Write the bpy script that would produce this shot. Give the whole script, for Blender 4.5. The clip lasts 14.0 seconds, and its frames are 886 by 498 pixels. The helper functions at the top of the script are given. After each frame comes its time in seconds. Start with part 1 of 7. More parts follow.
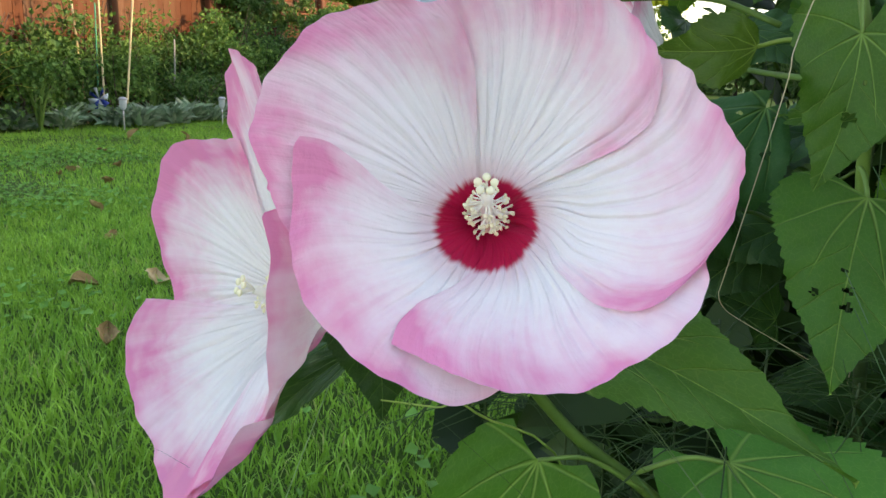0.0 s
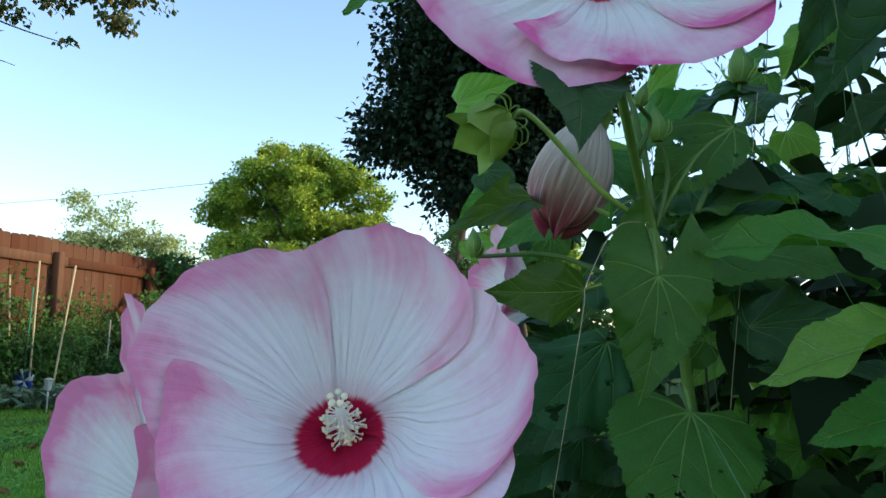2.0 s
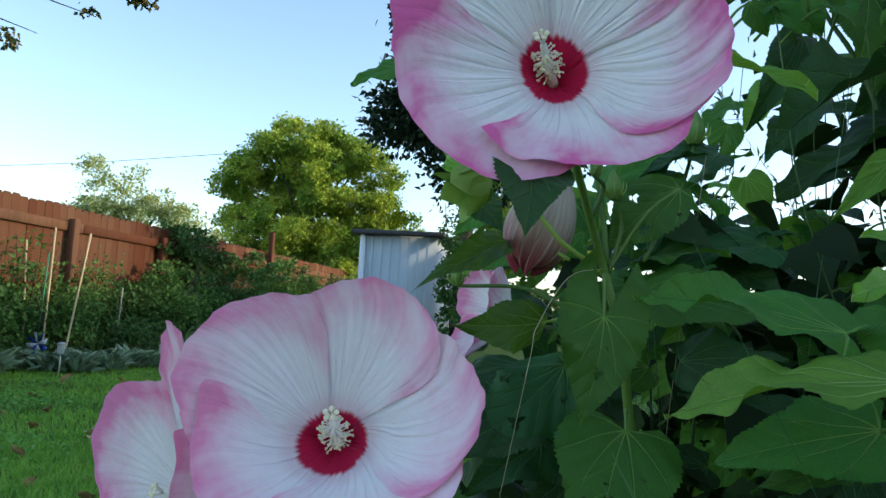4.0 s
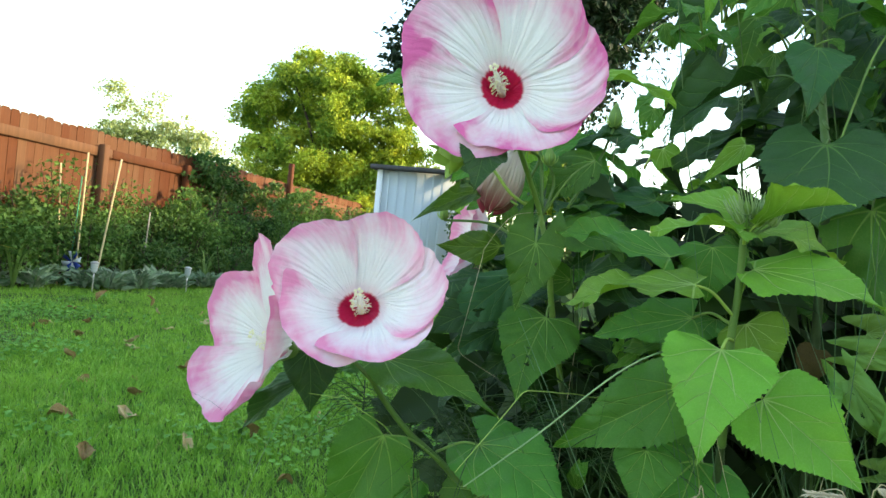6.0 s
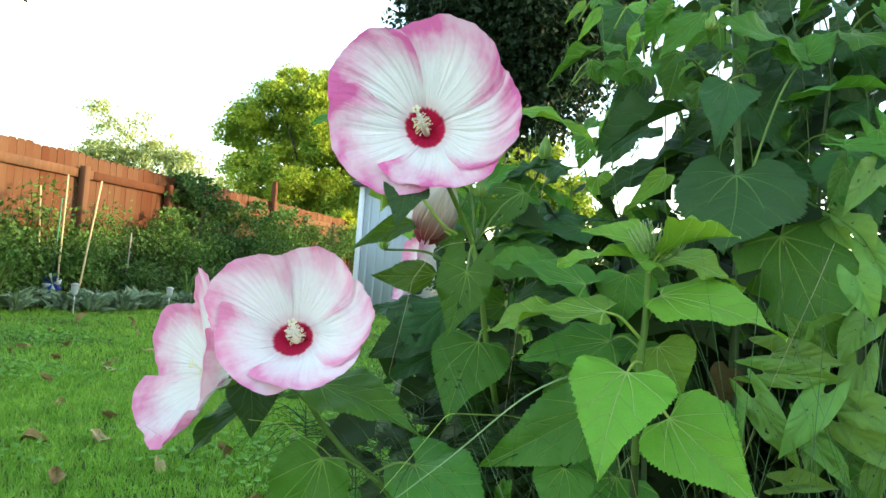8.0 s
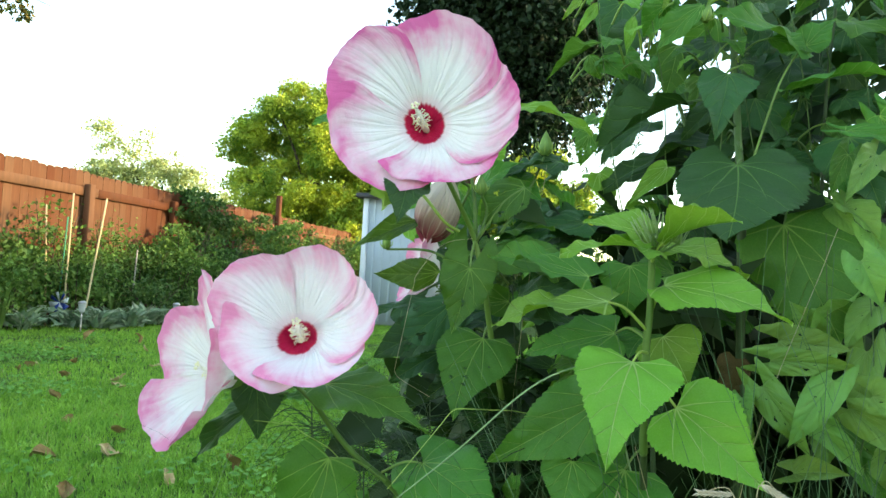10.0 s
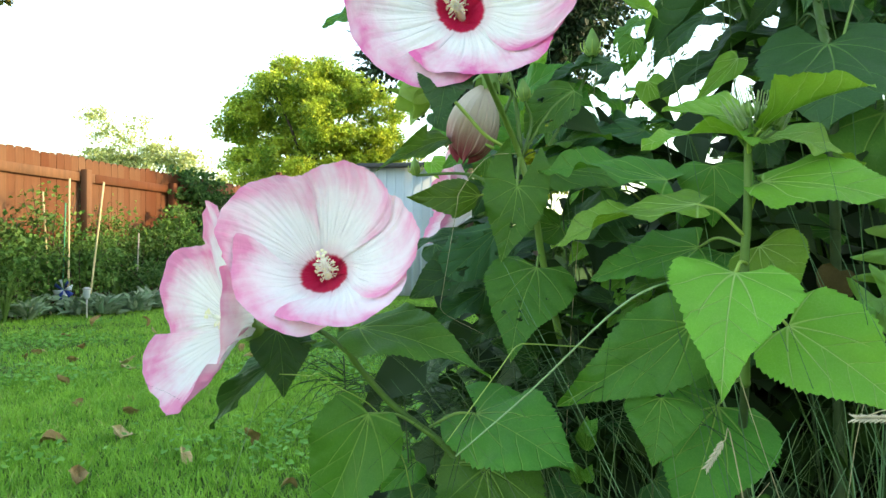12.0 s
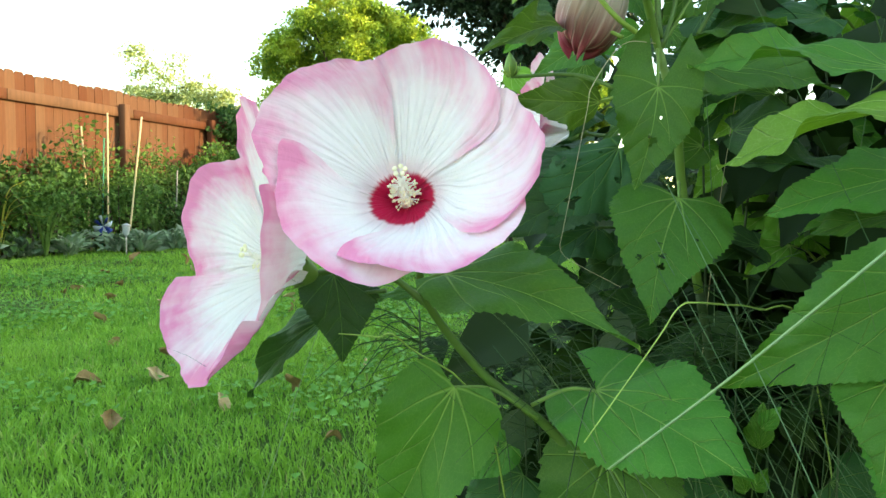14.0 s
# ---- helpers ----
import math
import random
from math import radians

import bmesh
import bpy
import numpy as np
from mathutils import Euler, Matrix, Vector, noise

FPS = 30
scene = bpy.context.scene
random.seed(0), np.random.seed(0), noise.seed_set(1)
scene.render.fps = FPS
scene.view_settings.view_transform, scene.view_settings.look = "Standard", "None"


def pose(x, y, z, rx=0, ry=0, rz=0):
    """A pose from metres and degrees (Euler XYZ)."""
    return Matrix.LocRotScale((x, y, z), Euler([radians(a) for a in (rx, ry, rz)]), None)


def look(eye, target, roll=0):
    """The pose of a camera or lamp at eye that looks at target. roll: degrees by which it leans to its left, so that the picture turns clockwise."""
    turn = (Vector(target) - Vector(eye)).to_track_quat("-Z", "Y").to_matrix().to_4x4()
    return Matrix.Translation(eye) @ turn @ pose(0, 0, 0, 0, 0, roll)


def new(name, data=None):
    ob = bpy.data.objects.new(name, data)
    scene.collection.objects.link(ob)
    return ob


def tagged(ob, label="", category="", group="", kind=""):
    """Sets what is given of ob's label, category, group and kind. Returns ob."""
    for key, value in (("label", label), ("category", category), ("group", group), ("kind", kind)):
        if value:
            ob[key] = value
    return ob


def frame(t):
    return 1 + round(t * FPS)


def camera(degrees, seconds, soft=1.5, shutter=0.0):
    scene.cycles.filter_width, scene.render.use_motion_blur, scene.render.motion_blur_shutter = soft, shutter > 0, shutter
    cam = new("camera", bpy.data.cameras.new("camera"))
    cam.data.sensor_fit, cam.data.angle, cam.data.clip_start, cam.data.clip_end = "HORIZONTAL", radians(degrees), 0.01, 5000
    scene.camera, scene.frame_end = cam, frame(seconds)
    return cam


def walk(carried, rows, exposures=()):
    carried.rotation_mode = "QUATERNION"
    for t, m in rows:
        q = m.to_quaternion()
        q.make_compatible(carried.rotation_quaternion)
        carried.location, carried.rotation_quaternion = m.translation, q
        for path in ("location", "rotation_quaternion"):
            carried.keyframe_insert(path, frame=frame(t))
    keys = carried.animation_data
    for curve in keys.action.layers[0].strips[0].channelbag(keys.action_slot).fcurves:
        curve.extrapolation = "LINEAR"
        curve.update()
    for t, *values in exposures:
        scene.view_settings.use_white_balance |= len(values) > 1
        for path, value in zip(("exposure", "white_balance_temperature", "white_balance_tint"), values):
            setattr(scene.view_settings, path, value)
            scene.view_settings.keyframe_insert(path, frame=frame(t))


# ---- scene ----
cam = camera(61.3, 14.0)
PATH = [
    (0, (0.064, -0.381, 0.845), (-0.375, 1.508, 0.356), 2.3),
    (0.5, (0.106, -0.401, 0.803), (-0.372, 1.524, 0.542), 0.6),
    (1, (0.123, -0.42, 0.797), (-0.306, 1.532, 0.725), 0.2),
    (1.5, (0.123, -0.43, 0.803), (-0.262, 1.53, 0.898), 0.7),
    (2, (0.131, -0.445, 0.822), (-0.183, 1.516, 1.054), 0.8),
    (2.2, (0.132, -0.447, 0.824), (-0.186, 1.502, 1.143), 0.5),
    (4.3, (0.197, -0.63, 0.866), (-0.126, 1.341, 0.972), 4.4),
    (4.5, (0.253, -0.694, 0.853), (-0.054, 1.281, 0.92), 5.0),
    (5, (0.296, -0.797, 0.831), (-0.011, 1.179, 0.895), 3.8),
    (5.5, (0.257, -0.887, 0.861), (-0.102, 1.08, 0.884), 6.2),
    (6, (0.275, -0.93, 0.848), (-0.093, 1.036, 0.852), 5.7),
    (6.5, (0.345, -0.94, 0.866), (-0.047, 1.021, 0.885), 6.0),
    (7, (0.361, -0.961, 0.878), (-0.017, 1.002, 0.918), 6.3),
    (7.2, (0.36, -0.97, 0.883), (-0.003, 0.996, 0.909), 5.9),
    (9.5, (0.369, -0.973, 0.862), (0.013, 0.994, 0.945), 3.7),
    (10, (0.368, -0.97, 0.857), (0.012, 0.997, 0.93), 3.4),
    (10.5, (0.366, -0.952, 0.844), (0.026, 1.017, 0.918), 2.4),
    (11, (0.368, -0.931, 0.856), (0.028, 1.038, 0.943), 2.1),
    (11.5, (0.319, -0.864, 0.817), (-0.011, 1.108, 0.868), 0.5),
    (12, (0.287, -0.818, 0.792), (-0.073, 1.149, 0.787), 0.1),
    (12.5, (0.256, -0.759, 0.759), (-0.129, 1.202, 0.688), -0.6),
    (13, (0.227, -0.704, 0.751), (-0.205, 1.246, 0.646), -1.1),
    (13.5, (0.214, -0.662, 0.76), (-0.22, 1.286, 0.635), 0.3),
    (14, (0.172, -0.595, 0.769), (-0.279, 1.348, 0.612), 1.0),
]
EXPOSURES = [(0, 2.24, 8300, 19), (0.5, 2.4, 8300, 16), (1.0, 2.3, 8200, 12), (1.5, 2.0, 6900, 4), (2.2, 1.3, 6400, 10), (4.3, 1.35, 6400, 9), (4.5, 1.57, 6500, 8), (5, 2.42, 7800, 5), (5.5, 2.46, 7900, 6), (6, 2.37, 7950, 6), (6.5, 2.50, 8050, 5), (7, 2.54, 8100, 5), (11, 2.56, 8200, 5), (14, 2.66, 8600, 2)]
walk(cam, [(t, look(eye, target, roll)) for t, eye, target, roll in PATH], EXPOSURES)

# ---- light ----
world = bpy.data.worlds.new("world")
scene.world = world
world.use_nodes = True
sky = world.node_tree.nodes.new("ShaderNodeTexSky")
sky.sky_type = "NISHITA"
sky.sun_disc = False
TO_SUN = Vector((1.0, 0.22, 0.31)).normalized()
sky.sun_elevation = math.asin(TO_SUN.z)
sky.sun_rotation = math.atan2(TO_SUN.x, TO_SUN.y)
sky.air_density, sky.dust_density, sky.ozone_density = 1.0, 0.8, 1.6
world.node_tree.links.new(sky.outputs[0], world.node_tree.nodes["Background"].inputs[0])
world.node_tree.nodes["Background"].inputs[1].default_value = 0.15
sun = new("sun", bpy.data.lights.new("sun", "SUN"))
sun.data.energy, sun.data.angle, sun.data.color = 1.5, radians(0.6), (1.0, 0.80, 0.56)
sun.matrix_world = look((0, 0, 0), -TO_SUN)


# ---- material kit ----
class Kit:
    """Short hand for building one node material."""

    def __init__(self, name):
        self.mat = bpy.data.materials.new(name)
        self.mat.use_nodes = True
        self.t = self.mat.node_tree
        self.bsdf = self.t.nodes["Principled BSDF"]
        self.out = self.t.nodes["Material Output"]

    def put(self, socket, v):
        if hasattr(v, "is_linked"):
            self.t.links.new(v, socket)
        elif isinstance(v, tuple) and len(v) == 3 and socket.type == "RGBA":
            socket.default_value = (*v, 1)
        else:
            socket.default_value = v

    def coord(self, kind):
        return self.t.nodes.new("ShaderNodeTexCoord").outputs[kind]

    def noise(self, scale, detail=3.0, rough=0.55, vec=None, kind="Fac"):
        n = self.t.nodes.new("ShaderNodeTexNoise")
        self.put(n.inputs["Scale"], scale)
        self.put(n.inputs["Detail"], detail)
        self.put(n.inputs["Roughness"], rough)
        self.put(n.inputs["Vector"], vec if vec is not None else self.coord("Object"))
        return n.outputs[kind]

    def math(self, op, a, b=0.0, c=0.0):
        n = self.t.nodes.new("ShaderNodeMath")
        n.operation = op
        for i, v in enumerate((a, b, c)):
            self.put(n.inputs[i], v)
        return n.outputs[0]

    def scaled(self, vec, scale, shift=(0, 0, 0)):
        n = self.t.nodes.new("ShaderNodeMapping")
        self.put(n.inputs["Vector"], vec)
        self.put(n.inputs["Scale"], scale)
        self.put(n.inputs["Location"], shift)
        return n.outputs[0]

    def ramp(self, fac, lo, hi, a=0.0, b=1.0):
        n = self.t.nodes.new("ShaderNodeMapRange")
        n.interpolation_type = "SMOOTHSTEP"
        for i, v in enumerate((fac, lo, hi, a, b)):
            self.put(n.inputs[i], v)
        return n.outputs[0]

    def mix(self, fac, a, b, blend="MIX"):
        n = self.t.nodes.new("ShaderNodeMix")
        n.data_type, n.blend_type = "RGBA", blend
        self.put(n.inputs[0], fac)
        self.put(n.inputs[6], a)
        self.put(n.inputs[7], b)
        return n.outputs[2]

    def split(self, vec):
        n = self.t.nodes.new("ShaderNodeSeparateXYZ")
        self.put(n.inputs[0], vec)
        return n.outputs

    def tint(self, color, hue=0.5, sat=1.0, val=1.0):
        n = self.t.nodes.new("ShaderNodeHueSaturation")
        self.put(n.inputs["Hue"], hue)
        self.put(n.inputs["Saturation"], sat)
        self.put(n.inputs["Value"], val)
        self.put(n.inputs["Color"], color)
        return n.outputs[0]

    def object_random(self):
        return self.t.nodes.new("ShaderNodeObjectInfo").outputs["Random"]

    def island_random(self):
        return self.t.nodes.new("ShaderNodeNewGeometry").outputs["Random Per Island"]

    def bump(self, height, strength=0.3, distance=0.002):
        n = self.t.nodes.new("ShaderNodeBump")
        self.put(n.inputs["Height"], height)
        n.inputs["Strength"].default_value, n.inputs["Distance"].default_value = strength, distance
        self.put(self.bsdf.inputs["Normal"], n.outputs[0])
        return n.outputs[0]

    def done(self, color, rough=0.6, metal=0.0, spec=0.5, thin=0.0, thin_color=None):
        self.put(self.bsdf.inputs["Base Color"], color)
        self.put(self.bsdf.inputs["Roughness"], rough)
        self.put(self.bsdf.inputs["Metallic"], metal)
        self.put(self.bsdf.inputs["Specular IOR Level"], spec)
        if thin:
            tr = self.t.nodes.new("ShaderNodeBsdfTranslucent")
            self.put(tr.inputs[0], thin_color if thin_color is not None else color)
            mx = self.t.nodes.new("ShaderNodeMixShader")
            mx.inputs[0].default_value = thin
            self.t.links.new(self.bsdf.outputs[0], mx.inputs[1])
            self.t.links.new(tr.outputs[0], mx.inputs[2])
            self.t.links.new(mx.outputs[0], self.out.inputs[0])
        return self.mat


def leaf_material(name, base, vein, thin=0.3, spots=0.5, gloss=0.46):
    """A broad leaf; its UV holds the leaf's plan, midrib at u = 0.5, base at v = 0.2."""
    k = Kit(name)
    u, v, _ = k.split(k.coord("UV"))
    x = k.math("ABSOLUTE", k.math("SUBTRACT", u, 0.5))
    rnd = k.object_random()
    wob = k.math("MULTIPLY", k.noise(9.0, 2.0, vec=k.coord("UV")), 0.05)
    mid = k.ramp(k.math("MULTIPLY", x, k.math("MULTIPLY_ADD", v, 1.6, 0.7)), 0.002, 0.0125, 1.0, 0.0)
    up = k.math("SUBTRACT", k.math("MULTIPLY", v, 1.2), 0.2)
    slant = k.math("ADD", k.math("SUBTRACT", up, k.math("MULTIPLY", x, 0.95)), wob)
    saw = k.math("ABSOLUTE", k.math("SUBTRACT", k.math("FRACT", k.math("MULTIPLY", slant, 5.0)), 0.5))
    side = k.math("MULTIPLY", k.ramp(saw, 0.0, 0.045, 0.50, 0.0), k.ramp(slant, 0.20, 0.24))
    turn = k.math("ARCTAN2", x, up)
    far = k.math("SQRT", k.math("ADD", k.math("MULTIPLY", x, x), k.math("MULTIPLY", up, up)))
    for angle, strength in ((0.52, 0.85), (1.05, 0.75), (1.75, 0.55)):
        off = k.math("MULTIPLY", k.math("ABSOLUTE", k.math("SUBTRACT", k.math("ADD", turn, k.math("MULTIPLY", far, 0.25)), angle)), far)
        side = k.math("MAXIMUM", side, k.math("MULTIPLY", k.ramp(k.math("MULTIPLY", off, k.math("MULTIPLY_ADD", far, 2.2, 0.6)), 0.001, 0.012, strength, 0.0), k.ramp(far, 0.45, 0.62, 1.0, 0.0)))
    net = k.t.nodes.new("ShaderNodeTexVoronoi")
    net.feature = "DISTANCE_TO_EDGE"
    k.put(net.inputs["Scale"], 34.0)
    k.put(net.inputs["Vector"], k.coord("UV"))
    fine = k.ramp(net.outputs["Distance"], 0.0, 0.06, 0.14, 0.0)
    veins = k.math("MAXIMUM", mid, k.math("MAXIMUM", side, fine))
    blotch = k.noise(5.0, 4.0, 0.6, vec=k.scaled(k.coord("Object"), (1, 1, 1)))
    col = k.tint(base, k.math("MULTIPLY_ADD", rnd, 0.03, 0.487), 1.0, k.math("MULTIPLY_ADD", k.math("ADD", rnd, k.math("ADD", blotch, k.math("MULTIPLY", k.noise(60.0, 3.0, 0.6, vec=k.coord("UV")), 0.5))), 0.45, 0.47))
    col = k.mix(veins, col, vein)
    tatter = k.ramp(k.noise(14.0, 4.0, 0.7, vec=k.coord("UV")), 0.70, 0.76, 0.0, spots)
    col = k.mix(tatter, col, (0.16, 0.13, 0.04))
    quilt = k.math("MULTIPLY", k.ramp(saw, 0.0, 0.42), k.ramp(x, 0.01, 0.08, 0.0, 0.22))
    k.bump(k.math("SUBTRACT", k.math("ADD", quilt, k.math("MULTIPLY", blotch, 0.5)), k.math("MAXIMUM", mid, k.math("MAXIMUM", side, k.math("MULTIPLY", fine, 0.3)))), 0.8, 0.003)
    return k.done(col, k.math("MULTIPLY_ADD", blotch, 0.25, gloss - 0.04), spec=0.34, thin=thin, thin_color=k.mix(0.5, col, (base[0] * 2.6, base[1] * 1.9, base[2] * 0.8)))


def clump_material(name, base, other, thin=0.3, rough=0.6, spread=0.7):
    """Small leaves joined in one mesh: each takes its own tone."""
    k = Kit(name)
    rnd = k.island_random()
    col = k.mix(k.math("MULTIPLY", rnd, rnd), base, other)
    col = k.tint(col, 0.5, 1.0, k.math("MULTIPLY_ADD", k.noise(2.3, 3.0), spread, 1.0 - spread / 2))
    return k.done(col, rough, spec=0.3, thin=thin)


def crown_material(name, shade, lit, thin, scale):
    """Crown leaves with lit and shaded boughs put into the colour; the tone changes from bough to bough more than from
    leaf to leaf.
    """
    k = Kit(name)
    bough = k.ramp(k.noise(scale, 3.0, 0.6), 0.40, 0.66)
    col = k.mix(k.math("MULTIPLY_ADD", bough, 0.7, k.math("MULTIPLY", k.island_random(), 0.3)), shade, lit)
    col = k.tint(col, 0.5, 1.0, k.math("MULTIPLY_ADD", k.noise(3.0, 3.0), 0.7, 0.65))
    return k.done(col, 0.6, spec=0.25, thin=thin)


def petal_material(name, white, pink, strength, eye, eye_size=0.262, thin=0.15):
    """UV: u across the petal, v from the heart to the rim."""
    k = Kit(name)
    uv = k.coord("UV")
    u, v, _ = k.split(uv)
    rnd = k.object_random()
    shift = k.math("MULTIPLY", rnd, 9.0)
    comb = k.t.nodes.new("ShaderNodeCombineXYZ")
    k.put(comb.inputs[0], k.math("ADD", u, shift))
    k.put(comb.inputs[1], v)
    cloud = k.noise(1.0, 3.0, 0.5, vec=k.scaled(comb.outputs[0], (4.0, 2.6, 1.0)))
    streak = k.noise(1.0, 3.0, 0.5, vec=k.scaled(comb.outputs[0], (30.0, 1.6, 1.0)))
    crepe = k.noise(1.0, 4.0, 0.6, vec=k.scaled(comb.outputs[0], (26.0, 17.0, 1.0)))
    edge = k.ramp(u, 0.80, 1.0, 0.0, 0.22)
    reach = k.math("ADD", k.math("ADD", v, edge), k.math("MULTIPLY", k.math("SUBTRACT", k.math("ADD", streak, crepe), 1.0), 0.16))
    amount = k.math("MULTIPLY", k.ramp(reach, 0.50, 1.14), k.ramp(cloud, 0.30, 0.70, 0.40, 1.25))
    rim = k.ramp(v, 0.95, 1.0, 0.0, 0.10)
    amount = k.math("MULTIPLY", k.math("ADD", amount, rim), strength)
    vein = k.ramp(streak, 0.56, 0.70, 0.0, 0.35)
    body = k.mix(vein, white, tuple(c * f for c, f in zip(white, (0.90, 0.84, 0.87))))
    col = k.mix(amount, body, pink)
    if eye:
        far = k.t.nodes.new("ShaderNodeUVMap")
        far.uv_map = "Heart"
        jag = k.math("ADD", k.split(far.outputs[0])[1], k.math("MULTIPLY", k.math("SUBTRACT", k.noise(1.0, 3.0, 0.6, vec=k.scaled(comb.outputs[0], (15.0, 0.7, 1.0))), 0.5), 0.085))
        heart = k.ramp(jag, eye_size - 0.015, eye_size + 0.03, 1.0, 0.0)
        flush = k.ramp(jag, eye_size + 0.02, eye_size + 0.16, 0.25, 0.0)
        col = k.mix(flush, col, (0.78, 0.24, 0.36))
        col = k.mix(heart, col, k.mix(streak, (0.70, 0.014, 0.080), (0.52, 0.006, 0.046)))
    bent = k.math("MULTIPLY_ADD", k.noise(1.0, 2.0, vec=k.scaled(comb.outputs[0], (5.0, 1.2, 1.0))), 1.1, k.math("MULTIPLY", u, 13.0))
    comb_tooth = k.math("ABSOLUTE", k.math("SUBTRACT", k.math("FRACT", bent), 0.5))
    crease = k.math("MULTIPLY", k.ramp(comb_tooth, 0.0, 0.16, 1.0, 0.0), k.math("MULTIPLY", k.ramp(v, 0.20, 0.34), k.ramp(v, 0.45, 0.92, 1.0, 0.05)))
    k.bump(k.math("SUBTRACT", k.math("ADD", k.math("MULTIPLY", streak, 0.6), k.math("MULTIPLY", crepe, 0.3)), k.math("MULTIPLY", crease, 0.24)), 0.85, 0.0034)
    return k.done(col, 0.62, spec=0.22, thin=thin)


def plain(name, color, rough=0.6, grain=25.0, amount=0.35, metal=0.0, bump=0.15, spec=0.4, thin=0.0):
    k = Kit(name)
    n = k.noise(grain, 4.0)
    col = k.tint(color, 0.5, 1.0, k.math("MULTIPLY_ADD", n, amount * 2, 1 - amount))
    if bump:
        k.bump(n, bump, 0.003)
    return k.done(col, rough, metal, spec, thin)


def plank_material():
    k = Kit("stained_cedar")
    rnd = k.object_random()
    along = k.scaled(k.coord("Object"), (26.0, 26.0, 1.6))
    grain = k.noise(1.0, 5.0, 0.6, vec=along)
    patch = k.noise(3.0, 3.0)
    col = k.mix(grain, (0.082, 0.029, 0.0115), (0.172, 0.067, 0.026))
    col = k.tint(col, k.math("MULTIPLY_ADD", rnd, 0.02, 0.49), k.math("MULTIPLY_ADD", rnd, -0.2, 1.05), k.math("MULTIPLY_ADD", k.math("ADD", rnd, patch), 0.4, 0.6))
    grey = k.ramp(k.noise(1.7, 4.0, 0.7), 0.50, 0.72, 0.0, 0.6)
    col = k.mix(grey, col, (0.085, 0.045, 0.026))
    k.bump(grain, 0.4, 0.004)
    return k.done(col, 0.75, spec=0.2)


def lawn_soil():
    k = Kit("lawn_soil")
    n = k.noise(1.2, 4.0)
    f = k.noise(40.0, 3.0)
    col = k.mix(n, (0.035, 0.075, 0.012), (0.06, 0.12, 0.02))
    col = k.mix(k.ramp(f, 0.5, 0.75, 0.0, 0.6), col, (0.07, 0.055, 0.03))
    k.bump(f, 0.6, 0.02)
    return k.done(col, 0.9, spec=0.1)


PETAL = petal_material("petal_pink_white", (0.97, 0.905, 0.89), (0.89, 0.30, 0.49), 1.0, True)
PETAL_SIDE = petal_material("petal_pink_white_small_eye", (0.97, 0.905, 0.89), (0.87, 0.27, 0.47), 1.35, True, 0.15, 0.32)
PETAL_DEEP = petal_material("petal_deep_pink_white", (0.97, 0.905, 0.89), (0.86, 0.17, 0.42), 1.2, True)
PETAL_REAR = petal_material("petal_white_pink_rim", (0.97, 0.905, 0.89), (0.86, 0.28, 0.47), 1.3, False, thin=0.3)
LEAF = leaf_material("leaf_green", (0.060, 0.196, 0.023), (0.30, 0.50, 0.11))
# Darker copy of leaf_green: the shade on leaves further back is in its colour.
LEAF_SHADED = leaf_material("leaf_shaded_green", (0.027, 0.090, 0.019), (0.12, 0.25, 0.055), thin=0.2)
LEAF_OLIVE = leaf_material("leaf_olive_green", (0.055, 0.130, 0.018), (0.30, 0.44, 0.10), thin=0.3)
LEAF_YOUNG = leaf_material("leaf_young_green", (0.150, 0.345, 0.036), (0.50, 0.68, 0.23), thin=0.3, spots=0.15)
LEAF_PALE = leaf_material("leaf_pale_vine", (0.155, 0.315, 0.065), (0.23, 0.40, 0.12), thin=0.3, spots=0.35)
LEAF_BROWN = plain("leaf_dead_brown", (0.085, 0.060, 0.022), 0.85, 40.0, 0.6, bump=0.5, spec=0.1)
STEM = plain("stem_green", (0.095, 0.185, 0.035), 0.5, 60.0, 0.3, thin=0.0)
STEM_MID = plain("stem_mid_green", (0.07, 0.14, 0.03), 0.55, 60.0, 0.35)
PETIOLE = plain("petiole_green", (0.17, 0.29, 0.06), 0.5, 60.0, 0.25)
STEM_DARK = plain("stem_dark", (0.05, 0.085, 0.03), 0.6, 60.0, 0.4)
STEM_LIGHT = plain("petiole_yellow_green", (0.32, 0.46, 0.09), 0.5, 60.0, 0.25)
CALYX = plain("calyx_green", (0.19, 0.33, 0.07), 0.55, 70.0, 0.3, thin=0.2)
CREAM = plain("pollen_cream", (0.95, 0.88, 0.60), 0.7, 300.0, 0.12)
COLUMN = plain("column_cream", (0.94, 0.90, 0.78), 0.55, 200.0, 0.08)
CEDAR = plank_material()
SOIL = lawn_soil()
BARK = plain("bark", (0.075, 0.055, 0.04), 0.9, 14.0, 0.5, bump=0.8)
BAMBOO = plain("bamboo", (0.62, 0.50, 0.28), 0.55, 30.0, 0.3)
GREEN_ROD = plain("green_coated_rod", (0.04, 0.28, 0.15), 0.4, 40.0, 0.2)
GREY_ROD = plain("weathered_rod", (0.32, 0.30, 0.26), 0.7, 40.0, 0.3)
SIDING = plain("grey_vinyl_siding", (0.45, 0.52, 0.57), 0.5, 3.0, 0.08)
ROOF = plain("dark_shingle", (0.06, 0.06, 0.065), 0.85, 20.0, 0.4)
STEEL = plain("lamp_steel", (0.5, 0.5, 0.5), 0.35, 30.0, 0.1, metal=0.8)
BLUE = plain("blue_foil", (0.02, 0.05, 0.30), 0.3, 60.0, 0.3)
WHITE = plain("white_foil", (0.75, 0.78, 0.82), 0.35, 60.0, 0.1)
SHADE_WALL = plain("shade_wall_render", (0.45, 0.42, 0.38), 0.9, 6.0, 0.15)
